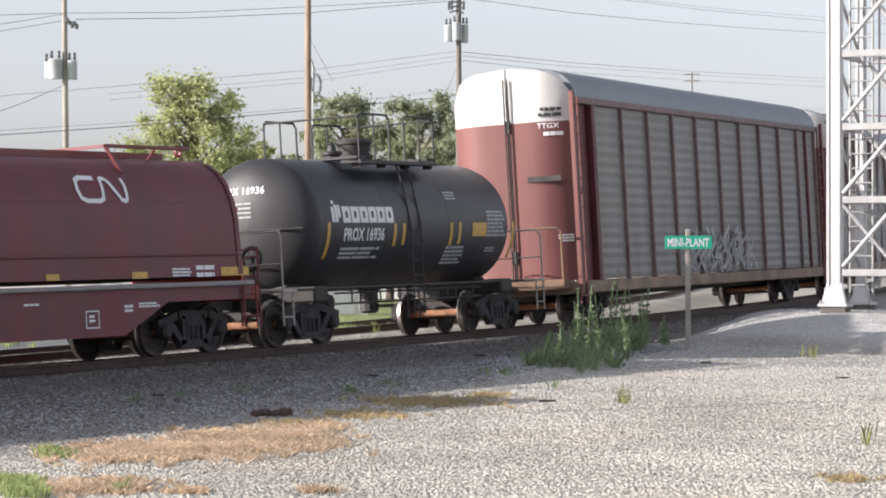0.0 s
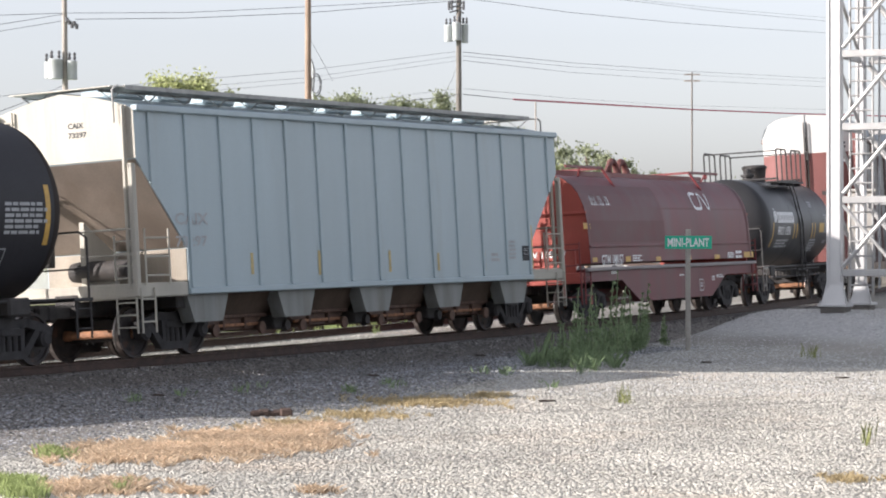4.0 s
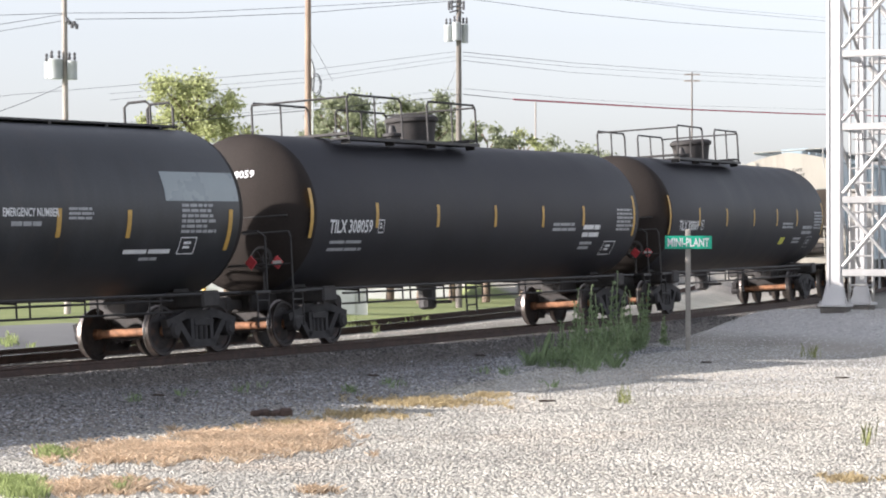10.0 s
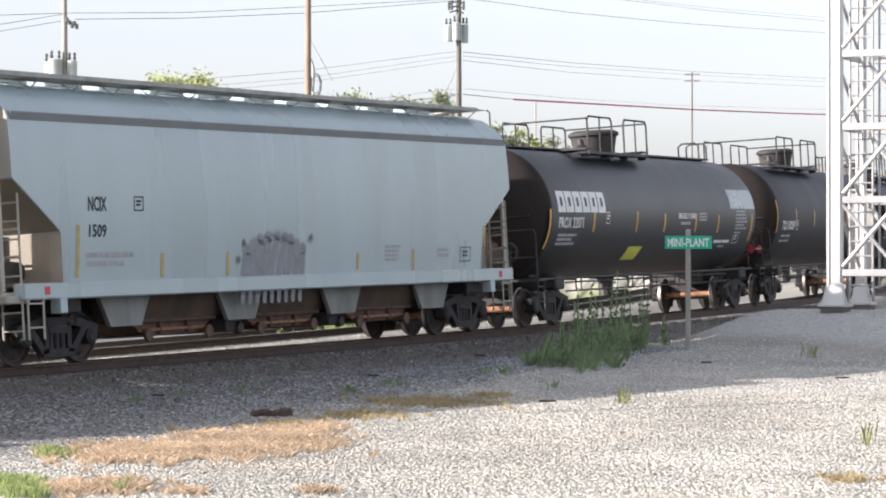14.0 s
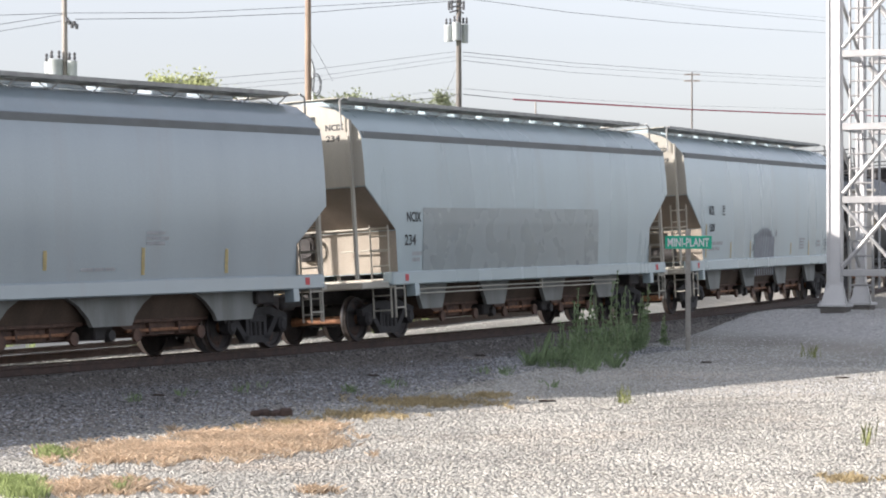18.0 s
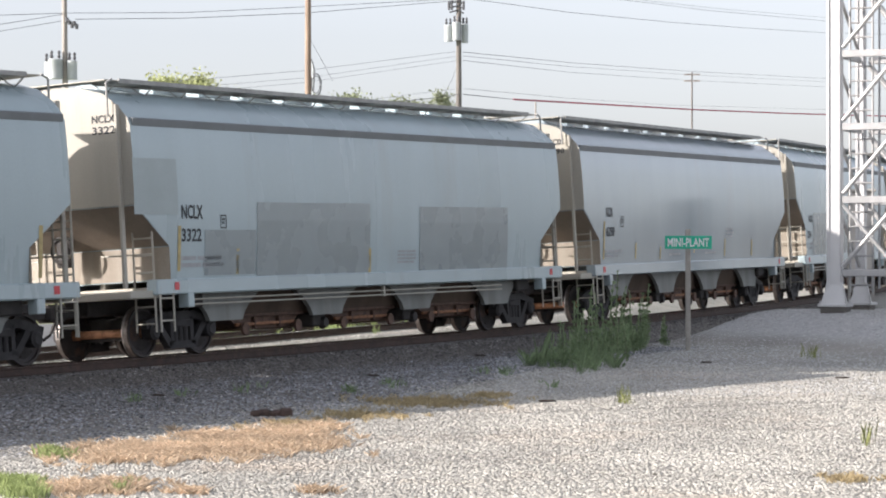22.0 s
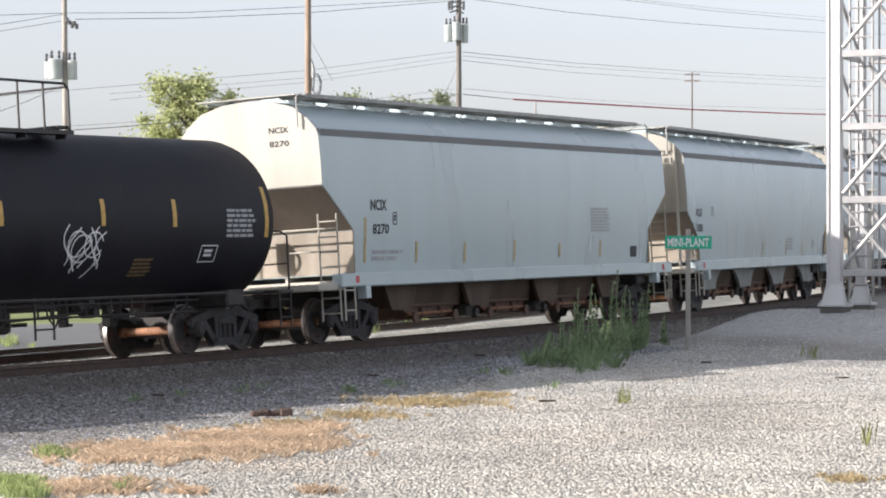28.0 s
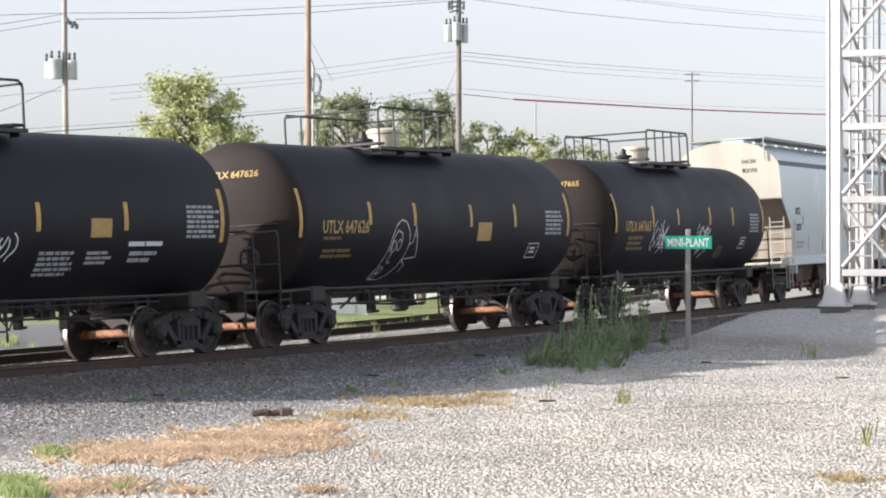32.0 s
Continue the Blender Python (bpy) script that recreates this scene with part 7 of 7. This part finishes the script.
# ---------------------------------------------------------------- beyond the track
def make_yard():
    # asphalt apron beyond the track
    secs = []
    pts = []
    for s in np.arange(-20, 25.1, 2.5):
        row = []
        for l in np.linspace(-15.5, float(siding(s)) - 3.6, 9):
            p = on_track(s, l)
            row.append((p.x, p.y, float(ground_height([p.x], [p.y])[0]) + 0.02))
        pts.append(row)
    m = Mesh()
    n = 9
    m.v = [q for r in pts for q in r]
    m.f = [(i * n + j, i * n + j + 1, (i + 1) * n + j + 1, (i + 1) * n + j) for i in range(len(pts) - 1) for j in range(n - 1)]
    m.s = [0] * len(m.f)
    tagged(part("road", m, M_ASPHALT, smooth=60), "pale worn asphalt apron beyond the track", "road", kind="structure")
    # low white rail fence
    fence = thing("barrier_fence", "low white rail fence beside the asphalt", "fence")
    for a, b in (((222, 552), (262, 551)), ((270, 551), (318, 550)), ((338, 551), (478, 548))):
        A, B = on_ground(*sight(*a)), on_ground(*sight(*b))
        n = max(2, int((B - A).length / 1.2))
        part("rail", Mesh().box(0, (B - A).length, -0.04, 0.04, 0.32, 0.56, bevel=0.01), M_SHED, fence, at=Matrix.Translation(A) @ pose(0, 0, 0, 0, 0, math.degrees(math.atan2(B.y - A.y, B.x - A.x))))
        for i in range(n + 1):
            q = A.lerp(B, i / n)
            part("post", Mesh().box(-0.06, 0.06, -0.06, 0.06, 0, 0.6, bevel=0.01), M_SHED, fence, at=pose(q.x, q.y, q.z))
    for i, px in enumerate((345, 361, 497, 512)):
        q = on_ground(*sight(px, 549))
        bo = thing("bollard", "yellow painted steel bollard beside the asphalt", "bollard", "yellow bollards", at=pose(q.x, q.y, q.z))
        part("bollard_pipe", Mesh().spin([(0, 0.08), (0.85, 0.08), (0.92, 0.05), (0.93, 0.0)], "z", 12), M_YELLOW, bo, smooth=40)
    q = on_ground(*sight(590, 558))
    sh = thing("white_shed", "low white metal shed beyond the asphalt", "shed", at=pose(q.x, q.y, q.z, 0, 0, 8))
    part("wall", Mesh().box(-1.1, 1.1, 0, 3.0, 0, 2.4), M_SHED, sh)
    rf = Mesh().loft([[(-1.25, -0.15, 2.4), (1.25, -0.15, 2.4), (0, -0.15, 2.9)], [(-1.25, 3.15, 2.4), (1.25, 3.15, 2.4), (0, 3.15, 2.9)]])
    part("roof", rf, M_GREY_DARK, sh)
    part("door", Mesh().box(-0.2, 0.7, -0.04, 0.0, 0.02, 2.05, bevel=0.01), M_TRANS, sh)
    # long pale hall further off
    q = at_depth(420, 520, 190)
    z = float(ground_height([q.x], [q.y])[0])
    hall = thing("warehouse", "long low pale warehouse behind the trees", "warehouse", at=pose(q.x, q.y, z, 0, 0, 2))
    part("wall", Mesh().box(-18, 16, 0, 14, 0, 3.6), M_SHED, hall)
    part("roof", Mesh().box(-18.3, 16.3, -0.3, 14.3, 3.6, 3.85, bevel=0.05), M_GREY_DARK, hall)
    for i in range(8):
        x = -16 + i * 4.0
        part("window", Mesh().box(x, x + 1.6, -0.04, 0.02, 1.3, 2.4), M_PATCH, hall)
    for px, dp, col in ((1053, 215, M_WHITE), (1150, 222, M_WHITE), (1100, 240, M_TRANS)):
        make_parked_car(px, dp, col)


def make_parked_car(px, dp, paint):
    q = at_depth(px, 520, dp)
    z = float(ground_height([q.x], [q.y])[0])
    c = thing("parked_car", "pale parked car beyond the track", "car", "parked cars", at=pose(q.x, q.y, z, 0, 0, 12))
    ol = [(-2.2, 0.35), (-2.2, 0.85), (-1.5, 0.95), (-0.9, 1.45), (0.9, 1.48), (1.5, 0.98), (2.2, 0.85), (2.25, 0.35)]
    m = Mesh()
    n = len(ol)
    m.add([(x, -0.88, a) for x, a in ol] + [(x, 0.88, a) for x, a in ol], [tuple(range(n)), tuple(range(2 * n - 1, n - 1, -1))] + [(i, (i + 1) % n, n + (i + 1) % n, n + i) for i in range(n)])
    part("body", m, paint, c)
    part("side_window", Mesh().add([(-1.3, -0.89, 0.98), (1.25, -0.89, 1.0), (0.8, -0.89, 1.38), (-0.85, -0.89, 1.36)], [(0, 1, 2, 3)]), M_WIRE, c)
    for x in (-1.35, 1.4):
        for y in (-0.8, 0.8):
            part("wheel", Mesh().spin([(y - 0.1, 0.0), (y - 0.1, 0.32), (y + 0.1, 0.32), (y + 0.1, 0.0)], "y", 16, centre=(x, 0, 0.32)), M_WIRE, c)


make_yard()


# ---------------------------------------------------------------- loose stone, grass and litter
def ground_through(px, py):
    """Ground points on the sight lines of arrays of view places."""
    px, py = np.asarray(px, float), np.asarray(py, float)
    u, v = (px - 784) / 4700.0, (454.45 - py) / 4700.0
    z = np.full(len(px), -0.3)
    for _ in range(6):
        d = (z - 1.868) / v
        z = 0.5 * z + 0.5 * ground_height(u * d, d)
    return u * d, d, ground_height(u * d, d)


def chip_shapes(count, seed):
    """Broken stone chips: a five-sided foot, a smaller turned crown, no underside."""
    rg = np.random.default_rng(seed)
    f = [(i, (i + 1) % 5, 5 + i) for i in range(5)] + [((i + 1) % 5, 5 + (i + 1) % 5, 5 + i) for i in range(5)] + [(5, 6, 7), (5, 7, 8), (5, 8, 9)]
    out = []
    for _ in range(count):
        a = np.arange(5) * 2 * math.pi / 5 + rg.uniform(-0.4, 0.4, 5)
        foot = np.stack([np.cos(a), np.sin(a), np.full(5, -0.25)], 1) * np.array([1, rg.uniform(0.55, 0.95), 1])
        b = a + math.pi / 5 + rg.uniform(-0.25, 0.25, 5)
        r = rg.uniform(0.35, 0.75, 5)
        top = np.stack([r * np.cos(b), r * np.sin(b) * 0.8, rg.uniform(0.45, 0.95, 5)], 1) + np.array([rg.uniform(-0.2, 0.2), rg.uniform(-0.2, 0.2), 0])
        out.append(np.concatenate([foot, top]))
    return np.array(out), np.array(f)


def scatter_stones(name, x, y, z, size, mat, label, seed, flat=0.38):
    rg = np.random.default_rng(seed)
    shapes, f = chip_shapes(24, seed)
    n = len(x)
    q = shapes[rg.integers(0, 24, n)] * size[:, None, None] * 0.5
    a = rg.random(n) * 2 * math.pi
    c, s = np.cos(a)[:, None], np.sin(a)[:, None]
    tilt = rg.normal(size=(n, 2, 1)) * 0.22
    rx, ry = q[:, :, 0] * c - q[:, :, 1] * s, q[:, :, 0] * s + q[:, :, 1] * c
    v = np.stack([rx + x[:, None], ry + y[:, None], q[:, :, 2] * flat + rx * tilt[:, 0] + ry * tilt[:, 1] + z[:, None]], 2).reshape(-1, 3)
    faces = (f[None] + (np.arange(n) * 10)[:, None, None]).reshape(-1, 3)
    return tagged(new(name, numpy_mesh(name, v, faces, mat)), label, "gravel", kind="stuff")


M_STONE = material("limestone_chips", (0.42, 0.405, 0.36), 0.9, vary=0.20, scale=0.4, grain=60, piece=0.30, spec=0.25, dirt=(0.46, 0.36, 0.27), dirt_amount=0.3)
M_STONE_GREY = material("fine_grey_stone", (0.45, 0.45, 0.435), 0.9, vary=0.12, scale=1.5, grain=60, piece=0.35, spec=0.25)
# bluish and dark for the shade the train casts on the shoulder
M_STONE_MID = material("stone_in_shade", (0.22, 0.225, 0.235), 0.9, vary=0.2, scale=1.2, grain=60, piece=0.85, spec=0.25)
M_PALE = material("pale_stone", (0.40, 0.385, 0.36), 0.85, vary=0.15, scale=2, grain=60, piece=0.5, spec=0.3)
M_BALLAST = material("ballast_stone", (0.15, 0.142, 0.135), 0.85, vary=0.2, scale=2, grain=60, piece=0.7, spec=0.3)


def make_stones():
    rg = np.random.default_rng(5)
    # the pale lot before the track
    n = 175000
    d = 22.5 + (52 - 22.5) * rg.random(n) ** 1.15
    x = d * (rg.random(n) - 0.5) * 0.35
    s, l = track_coords(x, d)
    keep = (l > 7.6 - 0.24 * np.clip(s, -12, 12) + 2.2 * rg.random(n)) & (rg.random(n) > 0.65 * lot_dip(x, d))
    x, d = x[keep], d[keep]
    scatter_stones("lot_gravel", x, d, ground_height(x, d), 0.022 + 0.055 * rg.random(len(x)) ** 1.8, M_STONE, "pale crushed limestone chips covering the lot", 6)
    # grey stone between the ballast and the lot, the train's shade in its colour
    n = 52000
    s = -17 + 36 * rg.random(n)
    l = 2.6 + (8.4 - 0.26 * np.clip(s, -14, 12) - 2.6) * rg.random(n)
    h = heading(s)
    x, y = np.interp(s, TS, TX) + l * np.cos(h), np.interp(s, TS, TY) - l * np.sin(h)
    scatter_stones("shoulder_gravel", x, y, ground_height(x, y), 0.022 + 0.05 * rg.random(n) ** 1.8, M_STONE_MID, "crushed stone between ballast and lot, train's shade put into its blue-grey", 17)
    # farther lot and the rise beside the tower
    n = 30000
    d = 42 + 28 * rg.random(n)
    x = d * (0.02 + 0.16 * rg.random(n))
    s, l = track_coords(x, d)
    keep = (l > 3.4)
    x, d = x[keep], d[keep]
    scatter_stones("rise_gravel", x, d, ground_height(x, d), 0.025 + 0.05 * rg.random(len(x)) ** 2.5, M_STONE_GREY, "grey crushed stone on the rise beside the tower", 7)
    # ballast along the track
    n = 40000
    s = -14 + 62 * rg.random(n)
    l = 1.25 + (4.2 - 0.18 * np.clip(s, -14, 12)) * rg.random(n) ** 0.9
    h = heading(s)
    x, y = np.interp(s, TS, TX) + l * np.cos(h), np.interp(s, TS, TY) - l * np.sin(h)
    scatter_stones("track_ballast", x, y, ground_height(x, y), 0.035 + 0.05 * rg.random(n), M_BALLAST, "dark angular ballast stones beside the near rail", 8)
    n = 14000
    s = -16 + 52 * rg.random(n)
    l = 1.6 + 7.5 * rg.random(n) ** 0.7
    h = heading(s)
    x, y = np.interp(s, TS, TX) + l * np.cos(h), np.interp(s, TS, TY) - l * np.sin(h)
    scatter_stones("pale_ballast", x, y, ground_height(x, y), 0.022 + 0.045 * rg.random(n) ** 2, M_PALE, "scattered pale stones on the dark ballast shoulder", 18)
    n = 9000
    s = -14 + 70 * rg.random(n)
    l = np.where(rg.random(n) < 0.45, -0.6 + 1.2 * rg.random(n), -0.95 - 2.6 * rg.random(n))
    h = heading(s)
    x, y = np.interp(s, TS, TX) + l * np.cos(h), np.interp(s, TS, TY) - l * np.sin(h)
    inner = l > -0.7
    scatter_stones("inner_ballast", x[inner], y[inner], ground_height(x[inner], y[inner]), 0.03 + 0.04 * rg.random(inner.sum()), M_STONE_GREY, "rust-stained grey ballast between the rails", 19)
    x, y = x[~inner], y[~inner]
    n = len(x)
    scatter_stones("far_ballast", x, y, ground_height(x, y), 0.04 + 0.05 * rg.random(n), M_STONE, "pale ballast stones beyond the far rail", 9)


def blades(x, y, z, height, lean, width, seed):
    rg = np.random.default_rng(seed)
    n = len(x)
    a, h = rg.random(n) * 2 * math.pi, height * (0.5 + 0.8 * rg.random(n))
    w = width * (0.6 + 0.8 * rg.random(n))
    b = rg.random(n) * 2 * math.pi
    lx, ly = lean * h * np.cos(b) * rg.random(n), lean * h * np.sin(b) * rg.random(n)
    dx, dy = np.cos(a) * w, np.sin(a) * w
    p = [np.stack(q, 1) for q in ((x - dx, y - dy, z - 0.01), (x + dx, y + dy, z - 0.01), (x + dx * 0.7 + lx * 0.4, y + dy * 0.7 + ly * 0.4, z + h * 0.6), (x + lx, y + ly, z + h))]
    v = np.stack(p, 1).reshape(-1, 3)
    return v, np.arange(n * 4).reshape(-1, 4)


def patch(ellipses, seed):
    """Blade roots gathered in tufts that thin out towards the edge of each ellipse."""
    rg = np.random.default_rng(seed)
    xs, ys = [], []
    for cx, cy, rx, ry, n in ellipses:
        k = max(4, n // 22)
        t, r = rg.random(k) * 2 * math.pi, np.abs(rg.normal(size=k)) * 0.62
        tx, ty = cx + rx * r * np.cos(t), cy + ry * r * np.sin(t)
        pick = rg.integers(0, k, n)
        spread = 2.5 + 5.5 * rg.random(k)
        xs.append(tx[pick] + rg.normal(size=n) * spread[pick])
        ys.append(ty[pick] + rg.normal(size=n) * spread[pick] * 0.28)
    return ground_through(np.concatenate(xs), np.concatenate(ys))


def grass(name, ellipses, height, lean, width, mat, label, seed, dense=1):
    x, y, z = patch([(a, b, c, d, n * dense) for a, b, c, d, n in ellipses], seed)
    v, f = blades(x, y, z, height, lean, width, seed)
    return tagged(new(name, numpy_mesh(name, v, f, mat)), label, "grass", kind="stuff")


M_PALE_GRASS = leaf_material("faded_green_grass", (0.22, 0.24, 0.09))
M_VERGE = leaf_material("verge_green", (0.30, 0.36, 0.15))
M_TAN = leaf_material("tan_grass", (0.42, 0.34, 0.20))


def make_weeds():
    grass("dry_grass", [(300, 800, 190, 16, 2300), (430, 786, 90, 18, 1700), (510, 772, 80, 16, 1600), (200, 812, 110, 12, 900), (390, 775, 60, 10, 500), (560, 790, 50, 8, 300), (560, 758, 60, 8, 350), (150, 868, 100, 9, 900), (220, 858, 60, 6, 300), (340, 874, 50, 5, 130), (560, 872, 40, 5, 70)], 0.065, 2.2, 0.0045, M_DRY, "matted orange-tan dry grass on the gravel", 21, 4)
    grass("tan_grass", [(760, 714, 150, 9, 1700), (640, 738, 90, 8, 700), (520, 752, 70, 6, 350), (860, 702, 60, 6, 300), (1500, 852, 60, 8, 260)], 0.06, 1.6, 0.0045, M_TAN, "thin tan grass in the gravel", 22, 2)
    grass("green_grass", [(25, 862, 50, 9, 1500), (90, 806, 34, 12, 420), (215, 870, 20, 6, 120), (25, 878, 60, 6, 500)], 0.10, 0.8, 0.006, M_VERGE, "short green grass at the gravel's edge", 23)
    grass("sparse_weeds", [(627, 694, 18, 7, 60), (245, 712, 16, 6, 40), (888, 662, 18, 10, 70), (440, 690, 28, 6, 40), (700, 682, 34, 7, 40), (330, 700, 30, 5, 20), (975, 684, 16, 6, 34), (850, 660, 10, 5, 26)], 0.12, 0.9, 0.008, M_WEED, "sparse green weeds in the ballast", 24)
    grass("tall_grass", [(1030, 646, 80, 8, 300), (1000, 636, 70, 14, 200), (1060, 626, 56, 18, 230), (1095, 618, 44, 14, 150), (960, 648, 34, 7, 130), (1125, 612, 22, 8, 120), (1040, 655, 30, 5, 160)], 0.30, 0.9, 0.0042, M_WEED, "clump of tall green weeds beside the ballast", 25)
    grass("weed_wisps", [(1060, 632, 60, 16, 60), (1090, 624, 50, 14, 60), (1020, 642, 50, 10, 30), (1120, 612, 24, 8, 20)], 0.62, 0.45, 0.0055, M_WEED, "thin tall wisps of green weed beside the ballast", 27)
    grass("verge_grass", [(560, 586, 110, 7, 900), (420, 591, 40, 5, 300), (15, 611, 22, 9, 260), (700, 572, 60, 4, 260)], 0.16, 0.6, 0.012, M_VERGE, "bright green grass verge beyond the tracks", 28)
    grass("lot_weeds", [(1105, 714, 8, 3, 34), (1437, 632, 9, 3, 34), (1535, 788, 8, 3, 20)], 0.25, 0.4, 0.006, M_PALE_GRASS, "small upright weeds standing in the gravel", 26)
    rnd = random.Random(9)
    stalks = [(1040, 640, 505, -8), (1058, 632, 520, 6), (1078, 636, 500, 12), (1084, 628, 545, -4), (1104, 634, 508, 3), (1110, 640, 555, 10), (1128, 622, 530, 8), (1140, 615, 520, -3), (1020, 645, 560, -10), (1000, 650, 575, 4), (1062, 640, 560, -12), (1177, 612, 558, 2), (1094, 650, 565, 5), (975, 652, 590, -6),
              (1016, 636, 535, -4), (1022, 640, 512, 3), (1032, 632, 548, 8), (1050, 644, 530, -6), (1070, 622, 540, 5), (1090, 615, 480, 4), (1098, 622, 526, -5), (1116, 618, 515, -6), (1122, 626, 560, 7), (1136, 618, 550, 5), (1144, 610, 505, 6), (990, 640, 570, -8), (1010, 652, 580, 5), (1172, 608, 570, -4)]
    for px, by, ty, bend in stalks:
        u, v = sight(px, by)
        x, y, z = (float(q[0]) for q in ground_through([px], [by]))
        k = y / 4700
        h = (by - ty) * k
        st = thing("weed", "tall green leafy weed stalk growing in gravel", "weed", "tall weeds", at=pose(x, y, z, 0, 0, rnd.uniform(0, 360)))
        top = Vector((bend * k, 0, h))
        m = Mesh().tube([(0, 0, -0.02), (bend * k * 0.3, 0, h * 0.55), tuple(top)], 0.020, 5, r2=0.010)
        part("stalk", m, M_STALK, st)
        n = max(10, int(h * 26))
        cen = [(bend * k * f * f, 0, h * f, 0.035 + 0.07 * (1 - f)) for f in np.linspace(0.12, 1.0, 9)]
        vv, ff = leaf_cloud(cen, n * 4, 0.045, int(px))
        part("leaves", numpy_mesh("leaves", vv, ff, M_WEED), [], st)


def make_litter():
    o = on_ground(*sight(480, 738))
    t = thing("rusty_scrap", "rusty brown lump of scrap metal on the gravel", "scrap", at=pose(o.x, o.y, o.z, 0, 0, 8))
    rg = random.Random(3)
    m = Mesh()
    for i in range(5):
        x = -0.20 + i * 0.10
        m.box(x - 0.09, x + 0.09, -0.10, 0.10, -0.01, 0.095 + rg.uniform(-0.02, 0.03), bevel=0.03, m=pose(0, rg.uniform(-0.03, 0.03), 0, 0, rg.uniform(-4, 4), 0))
    part("lump", m, material("deep_rust", (0.075, 0.05, 0.04), 0.9, vary=0.4, scale=9, bump=0.8), t)
    for px, py, ln, rz in ((968, 714, 0.42, 5), (1250, 645, 0.35, 12), (280, 704, 0.3, -10), (850, 632, 0.4, 30), (660, 668, 0.4, -40), (1490, 672, 0.4, 3)):
        o = on_ground(*sight(px, py))
        w = thing("wood_scrap", "dark splintered wood scrap lying on stones", "scrap", "wood scraps", at=pose(o.x, o.y, o.z + 0.02, 0, 0, rz))
        part("splinter", Mesh().box(-ln * 0.3, ln * 0.25, -0.025, 0.03, 0, 0.03, bevel=0.01).box(ln * 0.05, ln * 0.33, -0.01, 0.035, 0.0, 0.022, bevel=0.006), M_TIE, w)


make_stones()
make_weeds()
make_litter()


# ---------------------------------------------------------------- what moves
def car_pose(mid, tc, t):
    s = mid + 0.08 + travelled(t)
    a, b = on_track(s - tc), on_track(s + tc)
    c, d = (a + b) / 2, b - a
    return pose(c.x, c.y, c.z, -math.degrees(CANT), -math.degrees(math.atan2(d.z, d.xy.length)), math.degrees(math.atan2(d.y, d.x)))


def motions():
    for car, mid, tc in CARS:
        walk(car, [(t / 2, car_pose(mid, tc, t / 2)) for t in range(65)])
    steps = [i / 15 for i in range(481)]
    turned = [math.degrees((travelled(t) - travelled(0)) / WHEEL_R) for t in steps]
    for wheel, x in ROLLING:
        walk(wheel, [(t, pose(x, 0, WHEEL_R, 0, a % 360, 0)) for t, a in zip(steps, turned)])


motions()
